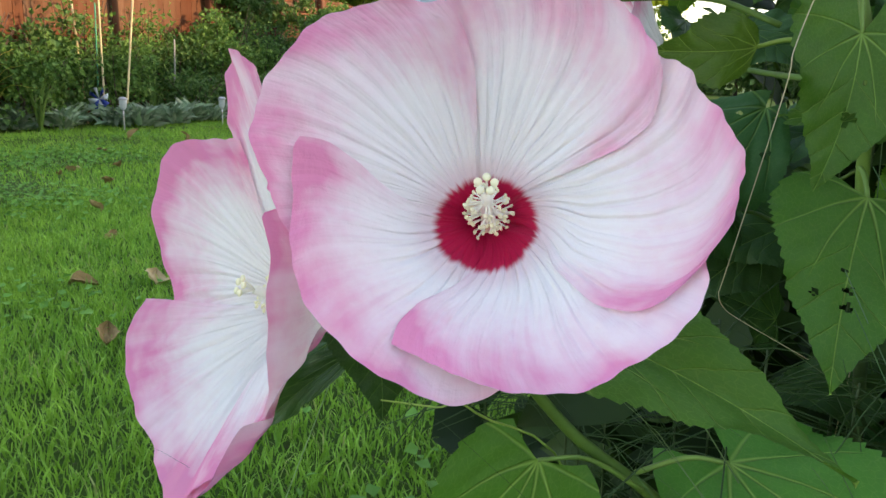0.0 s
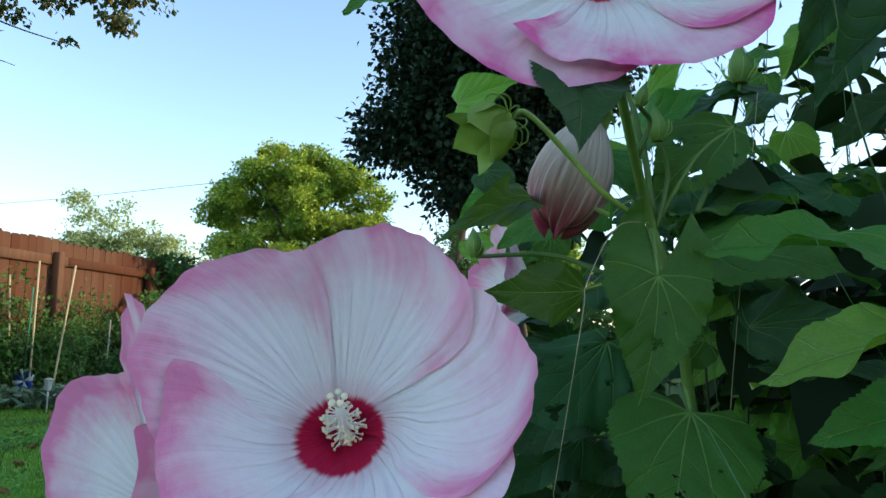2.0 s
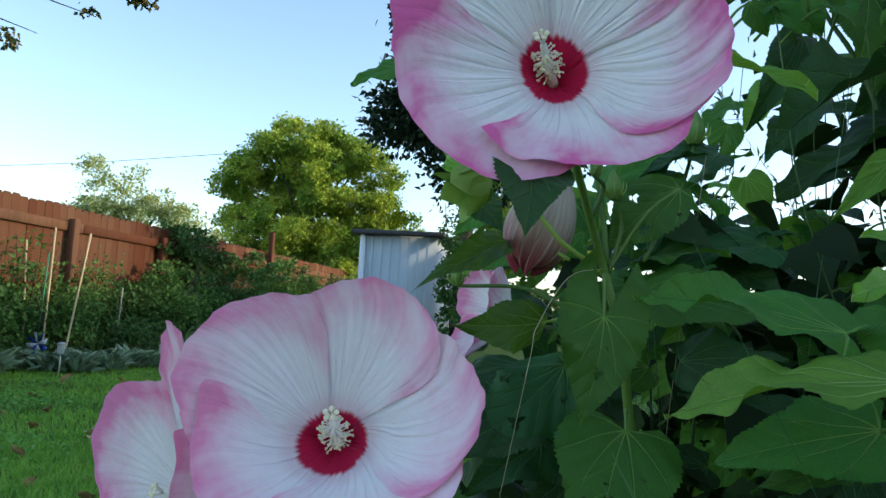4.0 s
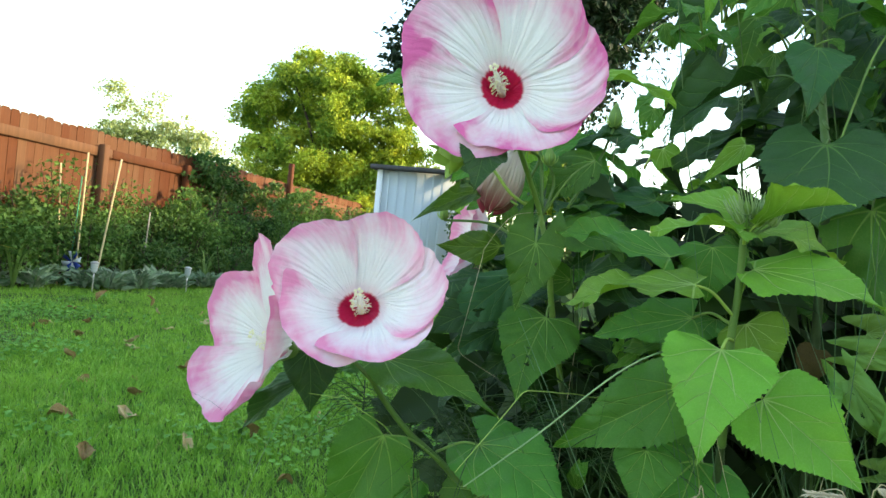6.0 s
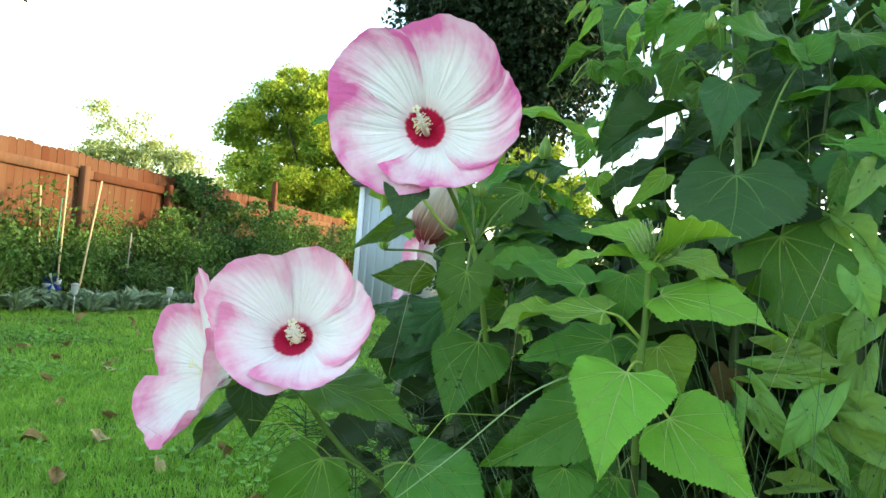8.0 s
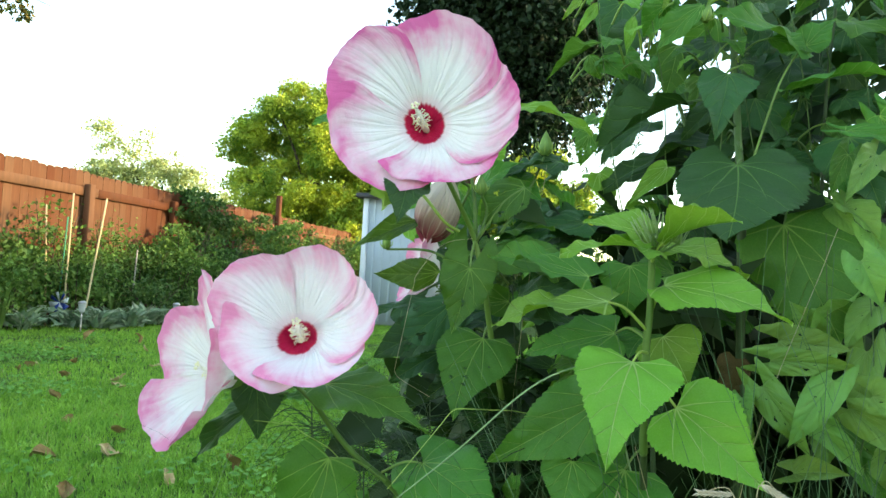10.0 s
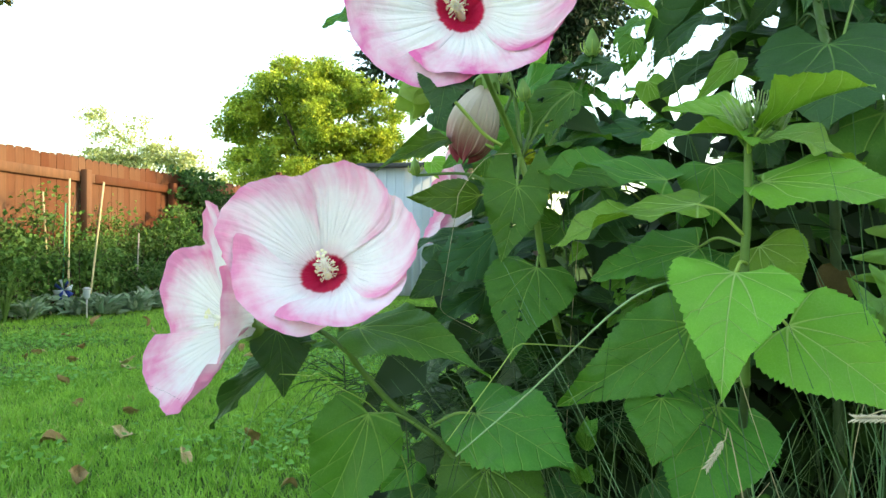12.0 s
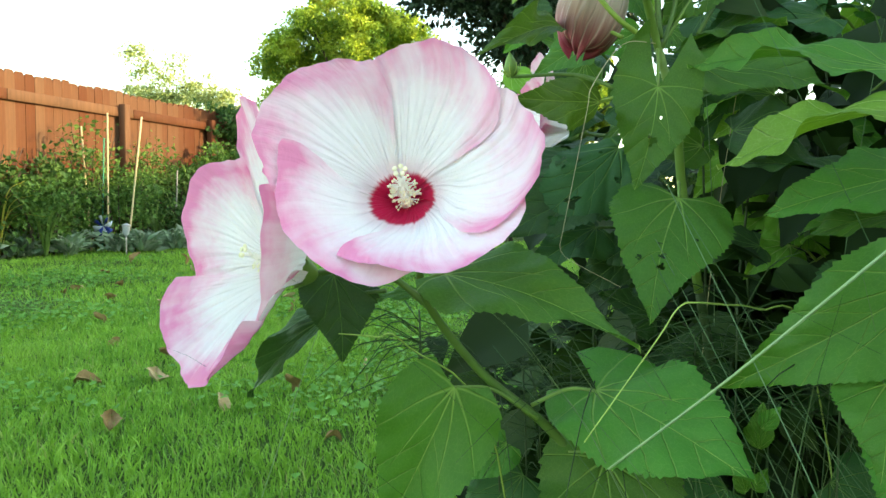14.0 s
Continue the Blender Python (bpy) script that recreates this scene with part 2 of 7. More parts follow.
DEAD = plain("dry_leaf", (0.27, 0.18, 0.075), 0.85, 35.0, 0.6, spec=0.1)
DEAD_PALE = plain("pale_dry_leaf", (0.47, 0.36, 0.19), 0.85, 35.0, 0.5, spec=0.1)
CABLE = plain("grey_cable", (0.16, 0.17, 0.18), 0.6, 10.0, 0.1)


# ---- mesh kit ----
WORLD = {}


def thing(name, at, label, category, group="", kind=""):
    ob = new(name)
    ob.matrix_basis = Matrix.Translation(at)
    ob.empty_display_size = 0.05
    WORLD[ob.name] = ob.matrix_basis.copy()
    return tagged(ob, label, category, group, kind)


def part(name, mesh, material, parent=None, label="", at=None):
    """Links a mesh or a bmesh as one object; at is its pose in the world."""
    if isinstance(mesh, bmesh.types.BMesh):
        bm, mesh = mesh, bpy.data.meshes.new(name)
        bmesh.ops.recalc_face_normals(bm, faces=bm.faces)
        bm.to_mesh(mesh)
        bm.free()
        mesh.polygons.foreach_set("use_smooth", [True] * len(mesh.polygons))
    if material is not None and not mesh.materials:
        mesh.materials.append(material)
    ob = new(name, mesh)
    at = at or Matrix.Identity(4)
    WORLD[ob.name] = at.copy()
    if parent is not None:
        ob.parent = parent
        ob.matrix_basis = WORLD[parent.name].inverted() @ at
    else:
        ob.matrix_basis = at
    if label:
        tagged(ob, label)
    return ob


def raw_mesh(name, verts, faces, uv=None, smooth=True):
    me = bpy.data.meshes.new(name)
    verts, faces = np.asarray(verts, float), np.asarray(faces, int)
    n, k = faces.shape
    me.vertices.add(len(verts))
    me.vertices.foreach_set("co", verts.ravel())
    me.loops.add(n * k)
    me.loops.foreach_set("vertex_index", faces.ravel())
    me.polygons.add(n)
    me.polygons.foreach_set("loop_start", np.arange(0, n * k, k))
    me.polygons.foreach_set("loop_total", np.full(n, k))
    me.update(calc_edges=True)
    if uv is not None:
        me.uv_layers.new(name="UVMap").data.foreach_set("uv", np.asarray(uv, float)[faces.ravel()].ravel())
    me.polygons.foreach_set("use_smooth", [smooth] * n)
    return me


def grid_faces(nu, nv):
    i = np.arange((nv - 1) * (nu - 1))
    r, c = i // (nu - 1), i % (nu - 1)
    a = r * nu + c
    return np.stack([a, a + 1, a + nu + 1, a + nu], 1)


def tube(bm, points, radii, sides=8):
    """A tapered round rod along the points, with closed ends."""
    pts = [Vector(p) for p in points]
    rings, side = [], None
    for i, p in enumerate(pts):
        d = (pts[min(i + 1, len(pts) - 1)] - pts[max(i - 1, 0)]).normalized()
        ref = side if side is not None else Vector((0.3, 0.9, 0.2))
        side = (ref - d * ref.dot(d)).normalized()
        up = d.cross(side)
        r = radii[i] if hasattr(radii, "__len__") else radii
        rings.append([bm.verts.new(p + (side * math.cos(a) + up * math.sin(a)) * r) for a in [2 * math.pi * j / sides for j in range(sides)]])
    for a, b in zip(rings, rings[1:]):
        for j in range(sides):
            bm.faces.new((a[j], a[(j + 1) % sides], b[(j + 1) % sides], b[j]))
    bm.faces.new(rings[0][::-1])
    bm.faces.new(rings[-1])
    return bm


def glide(points, n=6):
    """A smooth line through the points."""
    p = [Vector(q) for q in points]
    p = [p[0] * 2 - p[1], *p, p[-1] * 2 - p[-2]]
    out = []
    for a, b, c, d in zip(p, p[1:], p[2:], p[3:]):
        for i in range(n):
            t = i / n
            out.append(0.5 * (2 * b + (c - a) * t + (2 * a - 5 * b + 4 * c - d) * t * t + (3 * b - a - 3 * c + d) * t ** 3))
    return out + [p[-2]]


def rod(points, r0, r1, sides=8, n=6):
    line = glide(points, n) if len(points) > 2 else [Vector(points[0]).lerp(Vector(points[-1]), i / 4) for i in range(5)]
    return tube(bmesh.new(), line, [r0 + (r1 - r0) * i / (len(line) - 1) for i in range(len(line))], sides)


def slab(lo, hi, bevel=0.0):
    bm = bmesh.new()
    bmesh.ops.create_cube(bm, size=1)
    for v in bm.verts:
        v.co = Vector([(p + q) / 2 + (q - p) * c for p, q, c in zip(lo, hi, v.co)])
    if bevel:
        bmesh.ops.bevel(bm, geom=bm.edges[:], offset=bevel, segments=1, affect="EDGES")
    return bm


def basis(at, along, normal, sx=1.0, sy=1.0, sz=1.0):
    """A pose with y along and z near normal, scaled."""
    y = Vector(along).normalized()
    z = Vector(normal)
    z = (z - y * z.dot(y)).normalized()
    x = y.cross(z)
    m = Matrix((x * sx, y * sy, z * sz)).transposed().to_4x4()
    m.translation = at
    return m


# ---- leaves ----
ALONG = (0.0, 0.03, 0.08, 0.15, 0.24, 0.33, 0.45, 0.57, 0.69, 0.80, 0.90, 0.96, 1.0)
OUTLINES = {
    "ovate": (0.50, 0.76, 0.91, 0.99, 1.00, 0.94, 0.79, 0.61, 0.43, 0.265, 0.135, 0.07, 0.0),
    "round": (0.42, 0.70, 0.88, 0.98, 1.00, 1.00, 0.96, 0.86, 0.69, 0.46, 0.22, 0.10, 0.0),
    "spear": (0.80, 0.86, 0.93, 0.98, 1.00, 0.97, 0.87, 0.72, 0.54, 0.35, 0.17, 0.07, 0.0),
    "lance": (0.14, 0.33, 0.54, 0.75, 0.92, 1.00, 0.97, 0.84, 0.64, 0.42, 0.20, 0.09, 0.0),
}


def leaf_plan(nu, teeth, droop, fold, seed, outline="ovate", lobes=0.09, wave=0.035, holes=(), spear=False, twist=0.0, saw=0.07):
    """A unit leaf: base at the origin, tip at y = 1, one wide, its margin toothed towards the tip."""
    rng = np.random.RandomState(seed)
    nv = teeth * 5 + 1 if not spear else 61
    u, v = np.meshgrid(np.linspace(-1, 1, nu), np.linspace(0, 1, nv))
    width = np.interp(v[:, 0], ALONG, OUTLINES[outline])
    for _ in range(nv // 14):
        width[1:-1] = 0.5 * width[1:-1] + 0.25 * (width[:-2] + width[2:])
    f = np.repeat(width[:, None], nu, 1)
    count = teeth * (v + 0.018 * np.sin(v * 17 + seed) + 0.006 * np.sign(u))
    deep = rng.uniform(0.35, 1.15, (2, teeth + 3))[(u > 0).astype(int), np.clip(np.floor(count), 0, teeth + 2).astype(int)]
    tooth = 1 + (0.02 if spear else saw) * deep * ((count + 1e-6) % 1.0 - 0.45) * np.abs(u) ** 7 * (v > 0.04) * (1 + 1.2 * v)
    lean = 1 + rng.uniform(-0.08, 0.08) * np.sign(u)
    x = 0.5 * u * f * tooth * lean
    if spear:
        y = v - lobes * np.interp(np.abs(u), (0, 0.16, 0.36, 0.6, 0.8, 1.0), (0, 0.05, 0.42, 0.9, 1.0, 0.72)) * (1 - v) ** 5
    else:
        y = v - lobes * np.abs(u) ** 1.2 * (1 - v) ** 6
    a = np.abs(x)
    ph = rng.uniform(0, 6, 6)
    rib = np.abs(((5.0 * (1.2 * (y + 0.2) / 1.2 - 0.2 - 0.95 * a)) % 1.0) - 0.5)
    z = droop * (v - v ** 2) * 1.3 + fold * 0.7 * a * (0.25 + 0.75 * np.clip(v / 0.4, 0, 1)) - 0.008 * np.exp(-((rib / 0.2) ** 2)) * np.minimum(1, a * 6) * (1 - np.abs(u) ** 3)
    z = z + wave * np.sin(7 * y + ph[0]) * u * np.abs(u) + wave * 0.9 * np.sin(13 * y + ph[1] + 2 * u) * a * 2 + 0.35 * wave * np.sin(27 * y + ph[4] + 3 * np.sign(u)) * np.abs(u) ** 3
    z = z + twist * u * np.sin(3.2 * v + ph[2]) * 0.5 - 0.5 * a * a * rng.uniform(0.0, 0.9)
    co = np.stack([x + rng.uniform(-0.2, 0.2) * (v ** 2 - v), y, z + rng.uniform(0.0, 0.14) * (v - v ** 2)], -1).reshape(-1, 3)
    uv = np.stack([x + 0.5, (y + 0.2) / 1.2], -1).reshape(-1, 2)
    faces = grid_faces(nu, nv)
    if holes:
        mid = co[faces].mean(1)
        keep = np.ones(len(faces), bool)
        for hx, hy, hr in holes:
            ang = np.arctan2(mid[:, 1] - hy, mid[:, 0] - hx)
            r = hr * (1 + 0.35 * np.sin(3 * ang + hx * 40) + 0.2 * np.sin(5 * ang))
            keep &= np.hypot(mid[:, 0] - hx, mid[:, 1] - hy) > r
        faces = faces[keep]
    return raw_mesh("leaf", co, faces, uv)


LEAF_KINDS = {
    "flat": dict(nu=15, teeth=24, droop=0.12, fold=0.42, seed=1),
    "droop": dict(nu=15, teeth=25, droop=0.28, fold=0.36, seed=2, wave=0.04),
    "wave": dict(nu=15, teeth=22, droop=0.14, fold=0.40, seed=3, wave=0.05),
    "long": dict(nu=13, teeth=18, droop=0.18, fold=0.22, seed=4, lobes=0.02, outline="lance", wave=0.04, saw=0.06),
    "folded": dict(nu=13, teeth=18, droop=0.15, fold=0.75, seed=5, lobes=0.05, outline="lance", wave=0.05, saw=0.06),
    "arrow": dict(nu=33, teeth=9, droop=0.18, fold=0.38, seed=16, lobes=0.34, outline="spear", wave=0.03, spear=True, twist=0.10, holes=[(0.12, 0.30, 0.016), (-0.16, 0.45, 0.018)]),
    "arrow_curled": dict(nu=33, teeth=9, droop=0.35, fold=0.85, seed=17, lobes=0.34, outline="spear", wave=0.04, spear=True, twist=-0.18, holes=[(-0.1, 0.22, 0.018), (0.18, 0.18, 0.02)]),
    "arrow_torn": dict(nu=39, teeth=9, droop=0.2, fold=0.30, seed=18, lobes=0.36, outline="spear", wave=0.045, spear=True, twist=0.12, holes=[(0.2, 0.40, 0.03), (-0.22, 0.28, 0.025), (0.03, 0.5, 0.014), (-0.05, 0.34, 0.012), (0.1, 0.15, 0.02)]),
    "round": dict(nu=17, teeth=24, droop=0.16, fold=0.26, seed=6, lobes=0.30, outline="round", wave=0.04),
    "lobed": dict(nu=31, teeth=20, droop=0.14, fold=0.40, seed=9, lobes=0.60, outline="ovate", wave=0.05, holes=[(-0.06, 0.53, 0.045), (-0.1, 0.3, 0.012)]),
    "eaten": dict(nu=35, teeth=24, droop=0.12, fold=0.28, seed=7, holes=[(0.03, 0.52, 0.020), (0.07, 0.44, 0.014), (0.02, 0.60, 0.024), (0.20, 0.58, 0.017), (-0.2, 0.33, 0.012)]),
    "bitten": dict(nu=35, teeth=22, droop=0.12, fold=0.2, seed=8, outline="lance", holes=[(-0.14, 0.60, 0.06), (0.2, 0.30, 0.02), (0.1, 0.13, 0.02), (-0.3, 0.22, 0.025), (0.3, 0.42, 0.05)]),
}
LEAF_SHAPES = {(kind, i): leaf_plan(**{**spec, "seed": spec["seed"] + 20 * i}) for kind, spec in LEAF_KINDS.items() for i in range(3)}
SHAPED = {}


def leaf(plant, base, tip, width, c=0.7, shape="flat", mat=None, stalk=None, roll=0.0, label=""):
    """A leaf from base to tip; c: 1 faces the viewer's side, 0 faces the sky; stalk: where its petiole leaves the stem."""
    mat = mat or LEAF
    base, tip = Vector(base), Vector(tip)
    along = tip - base
    toward = (Vector((0.30, -0.95, 0.85)) - base).normalized()
    normal = toward * c + Vector((0, 0, 1)) * (1 - c)
    if roll:
        normal = Matrix.Rotation(radians(roll), 3, along.normalized()) @ normal
    shape = (shape, int(abs(base.x) * 1000 + abs(base.z) * 777) % 3)
    key = (shape, mat.name)
    if key not in SHAPED:
        SHAPED[key] = LEAF_SHAPES[shape].copy()
        SHAPED[key].materials.append(mat)
    n = along.length
    ob = part("leaf", SHAPED[key], None, plant, label, basis(base, along, normal, 0.94 * width, n, n))
    if stalk is not None:
        s = Vector(stalk)
        mid = s.lerp(base, 0.55) + Vector((0, 0, 0.12 * (s - base).length))
        part("petiole", rod([s, mid, base], 0.0022, 0.0016, 6, 5), STEM_LIGHT if mat in (LEAF_YOUNG, LEAF_OLIVE) else PETIOLE if mat is LEAF else STEM_MID, plant)
    return ob


def cloud_template(nu, nv):
    """A coarse curved leaf for clouds: plan, faces."""
    u, v = np.meshgrid(np.linspace(-1, 1, nu), np.linspace(0, 1, nv))
    f = v ** 0.36 * (1 - v) ** 1.2
    f = f / f.max() + 0.02
    x, y = 0.5 * u * f, v - 0.12 * np.abs(u) * (1 - v) ** 5
    z = 0.22 * np.abs(x) - 0.22 * v ** 2 + 0.02 * np.sin(9 * v) * u
    return np.stack([x, y, z], -1).reshape(-1, 3), grid_faces(nu, nv)


TINY = (np.array([[0, 0, 0], [0.5, 0.42, 0.1], [0, 1, -0.12], [-0.5, 0.42, 0.1], [0, 0.5, -0.03]]), np.array([[0, 1, 4], [1, 2, 4], [2, 3, 4], [3, 0, 4]]))
BROAD = cloud_template(7, 9)


def leaf_cloud(name, pos, along, normal, length, width, shape=None):
    """Many leaves of one plan in one mesh."""
    plan, faces = shape or TINY
    n, k = len(pos), len(plan)
    along = along / np.linalg.norm(along, axis=1, keepdims=True)
    normal = normal - along * (normal * along).sum(1, keepdims=True)
    normal = normal / (np.linalg.norm(normal, axis=1, keepdims=True) + 1e-9)
    side = np.cross(along, normal)
    L, W = np.asarray(length), np.asarray(width)
    v = pos[:, None] + plan[None, :, 0, None] * (side * W[:, None])[:, None] + plan[None, :, 1, None] * (along * L[:, None])[:, None] + plan[None, :, 2, None] * (normal * L[:, None])[:, None]
    f = (np.arange(n)[:, None, None] * k + faces[None]).reshape(-1, faces.shape[1])
    return raw_mesh(name, v.reshape(-1, 3), f, smooth=shape is not None)


def blades(name, root, lean, height, width, rng):
    """Grass: each blade three triangles, bending over."""
    n = len(root)
    a = rng.uniform(0, 2 * np.pi, n)
    side = np.stack([np.cos(a), np.sin(a), 0 * a], 1) * width[:, None]
    up = np.stack([0 * a, 0 * a, height], 1)
    v = np.stack([root - side, root + side, root + up * 0.6 + lean * 0.35 - side * 0.8, root + up * 0.6 + lean * 0.35 + side * 0.8, root + up * 0.95 + lean], 1).reshape(-1, 3)
    i = np.arange(n)[:, None] * 5
    f = np.concatenate([i + [0, 1, 3], i + [0, 3, 2], i + [2, 3, 4]])
    return raw_mesh(name, v, f, smooth=False)


# ---- flowers ----
NODES = (0.0, 0.2, 0.45, 0.7, 0.88, 1.0)


def bowl(r, th, slopes, lift):
    """Height of a flower's bowl at radius r; slopes: degrees at the heart and outside; lift: how much the lower and the right side rise above the rest."""
    w = np.linspace(0, 1, 200)
    ease = np.clip(w / 0.42, 0, 1)
    ease = ease * ease * (3 - 2 * ease)
    bend = np.radians(slopes[0] + (slopes[1] - slopes[0]) * ease)
    rr = np.concatenate([[0], np.cumsum(np.cos(bend[1:]))]) * 0.2 / 199
    zz = np.concatenate([[0], np.cumsum(np.sin(bend[1:]))]) * 0.2 / 199
    return np.interp(r, rr, zz) * (1 - lift[0] * np.sin(th) + lift[1] * np.cos(th))


def petal_grid(front, back, rim, seed, slopes, lift, curls=(), ruffle=0.03, folds=7, lay=1.0, rise=0.0, cup=0.0, tuck=0.0, pleats=0.020):
    """One petal of a bowl that opens along z. front: angles of its clockwise edge, which lies on the next petal, from heart to rim;
    back: angles of its hidden edge at heart and rim; rim: its reach in millimetres from the hidden edge to the front one;
    cup and tuck: how late it turns up and how far its belly bulges."""
    ns, nv = 97, 46
    rng = np.random.RandomState(seed)
    ph = rng.uniform(0, 6.28, 8)
    s, v = np.meshgrid(np.linspace(-1, 1, ns), np.linspace(0, 1, nv))
    u = np.linspace(0, 1, len(rim))
    reach = np.interp(s[0], 2 * u - 1, rim)
    for _ in range(10):
        reach[1:-1] = 0.5 * reach[1:-1] + 0.25 * (reach[:-2] + reach[2:])
    reach = reach / 1000 * (1 + 0.007 * np.sin(9 * s[0] + ph[0]) + 0.005 * np.sin(17 * s[0] + ph[1]) + 0.003 * np.sin(41 * s[0] + ph[2]))
    length = reach.mean()
    edge = np.interp(v[:, 0], NODES, (front[0], *front))
    for _ in range(4):
        edge[1:-1] = 0.5 * edge[1:-1] + 0.25 * (edge[:-2] + edge[2:])
    hid = back[0] + (back[1] - back[0]) * v[:, 0]
    th = np.radians(hid[:, None] + (edge - hid)[:, None] * (s + 1) / 2)
    r = (v * (1 + tuck) - tuck * v ** 4) * reach[None]
    z = bowl(v * reach[None], th, slopes, lift) * v ** cup + rise * v ** 2 * length
    env = np.clip((v - 0.16) * 3, 0, 1)
    z = z + length * env * 0.010 * np.sin(s * folds * np.pi + ph[2] + 0.6 * np.sin(3 * s + ph[3])) * (1 - 0.45 * v)
    pleat = np.sin(s * folds * 2.6 * np.pi + ph[4] + 1.6 * np.sin(4 * s + ph[1]))
    z = z + length * pleats * env * (pleat - 0.5 * np.abs(pleat)) * (1.2 - 1.05 * v)
    z = z + 0.6 * length * ruffle * v ** 4 * (np.sin(s * 4.6 + ph[5]) + 0.55 * np.sin(s * 10.5 + ph[6]))
    z = z + length * 0.005 * v ** 3 * np.sin(s * 21 + 7 * v + ph[1])
    for s0, wide, much in curls:
        k = np.exp(-(((s - s0) / wide) ** 2)) * np.clip((v - 0.5) / 0.5, 0, 1) ** 2.0 * much * length
        z = z + k
    return dict(s=s, v=v, co=np.stack([r * np.cos(th), r * np.sin(th), z], -1), lay=lay)


def height_under(grid, xy, limit=0.005):
    """Height of a petal at places in plan, and whether it reaches there."""
    co = grid["co"].reshape(-1, 3)
    d = ((xy[:, None] - co[None, :, :2]) ** 2).sum(2)
    near = np.argpartition(d, 4, axis=1)[:, :4]
    dn = np.take_along_axis(d, near, 1)
    w = 1 / (dn + 1e-8)
    return (co[near, 2] * w).sum(1) / w.sum(1), np.sqrt(dn.min(1)) < limit


def lay_petals(grids):
    """Lets each petal's front edge rest on the next petal, whose hidden edge passes behind it."""
    n = len(grids)
    for i, top in enumerate(grids):
        under = grids[(i + 1) % n]
        pick = (top["s"] > 0.25) & (top["v"] > 0.2)
        h, ok = height_under(under, top["co"][pick][:, :2])
        w = np.clip((top["s"][pick] - 0.25) / 0.6, 0, 1)
        w = w * w * (3 - 2 * w) * top["lay"] * ok * np.clip((top["v"][pick] - 0.2) * 5, 0, 1)
        z = top["co"][pick][:, 2]
        top["co"][pick, 2] = z + (h + 0.0005 - z) * w
    for i, top in enumerate(grids):
        under = grids[(i + 1) % n]
        pick = (under["s"] < 0.1) & (under["v"] > 0.12)
        h, ok = height_under(top, under["co"][pick][:, :2])
        z = under["co"][pick][:, 2]
        room = 0.0008 + 0.006 * np.clip(-under["s"][pick] - 0.25, 0, 1)
        under["co"][pick, 2] = np.where(ok, np.minimum(z, h - room), z)
    for g in grids:
        z = g["co"][:, :, 2]
        for _ in range(3):
            z[1:-1, 1:-1] = 0.5 * z[1:-1, 1:-1] + 0.125 * (z[:-2, 1:-1] + z[2:, 1:-1] + z[1:-1, :-2] + z[1:-1, 2:])
            z[-1, 1:-1] = 0.6 * z[-1, 1:-1] + 0.2 * (z[-1, :-2] + z[-1, 2:])
            z[1:-1, 0] = 0.6 * z[1:-1, 0] + 0.2 * (z[:-2, 0] + z[2:, 0])
    return grids


def petal_mesh(grid, heart):
    nv, ns = grid["s"].shape
    uv = np.stack([(grid["s"] + 1) / 2, grid["v"]], -1).reshape(-1, 2)
    faces = grid_faces(ns, nv)
    me = raw_mesh("petal", grid["co"].reshape(-1, 3), faces, uv)
    out = np.hypot(grid["co"][:, :, 0] - heart[0], grid["co"][:, :, 1] - heart[1]).reshape(-1) * 10
    me.uv_layers.new(name="Heart").data.foreach_set("uv", np.stack([uv[:, 0], out], -1)[faces.ravel()].ravel())
    return me


def flower_pose(at, facing, lean=0.0):
    z = Vector(facing).normalized()
    y = Vector((0, 0, 1))
    y = (y - z * y.dot(z)).normalized()
    m = Matrix((y.cross(z), y, z)).transposed().to_4x4() @ Matrix.Rotation(radians(lean), 4, "Z")
    m.translation = at
    return m


def calyx_mesh(size):
    """Green cup of five pointed sepals behind the petals."""
    bm = bmesh.new()
    n, rows = 40, 9
    rings = []
    for i in range(rows):
        t = i / (rows - 1)
        ring = []
        for j in range(n):
            a = 2 * math.pi * j / n
            point = abs(((j / n * 5) % 1.0) - 0.5) * 2
            reach = t * (1.0 if t < 0.5 else 1.0 - (t - 0.5) * 1.1 * (1 - point))
            r = size * (0.25 + 0.75 * math.sin(min(reach, 1) * 1.35)) * (0.98 if t > 0 else 0.4)
            ring.append(bm.verts.new((r * math.cos(a), r * math.sin(a), size * (-0.9 + 1.5 * reach))))
        rings.append(ring)
    for a, b in zip(rings, rings[1:]):
        for j in range(n):
            bm.faces.new((a[j], a[(j + 1) % n], b[(j + 1) % n], b[j]))
    bm.faces.new(rings[0][::-1])
    return bm


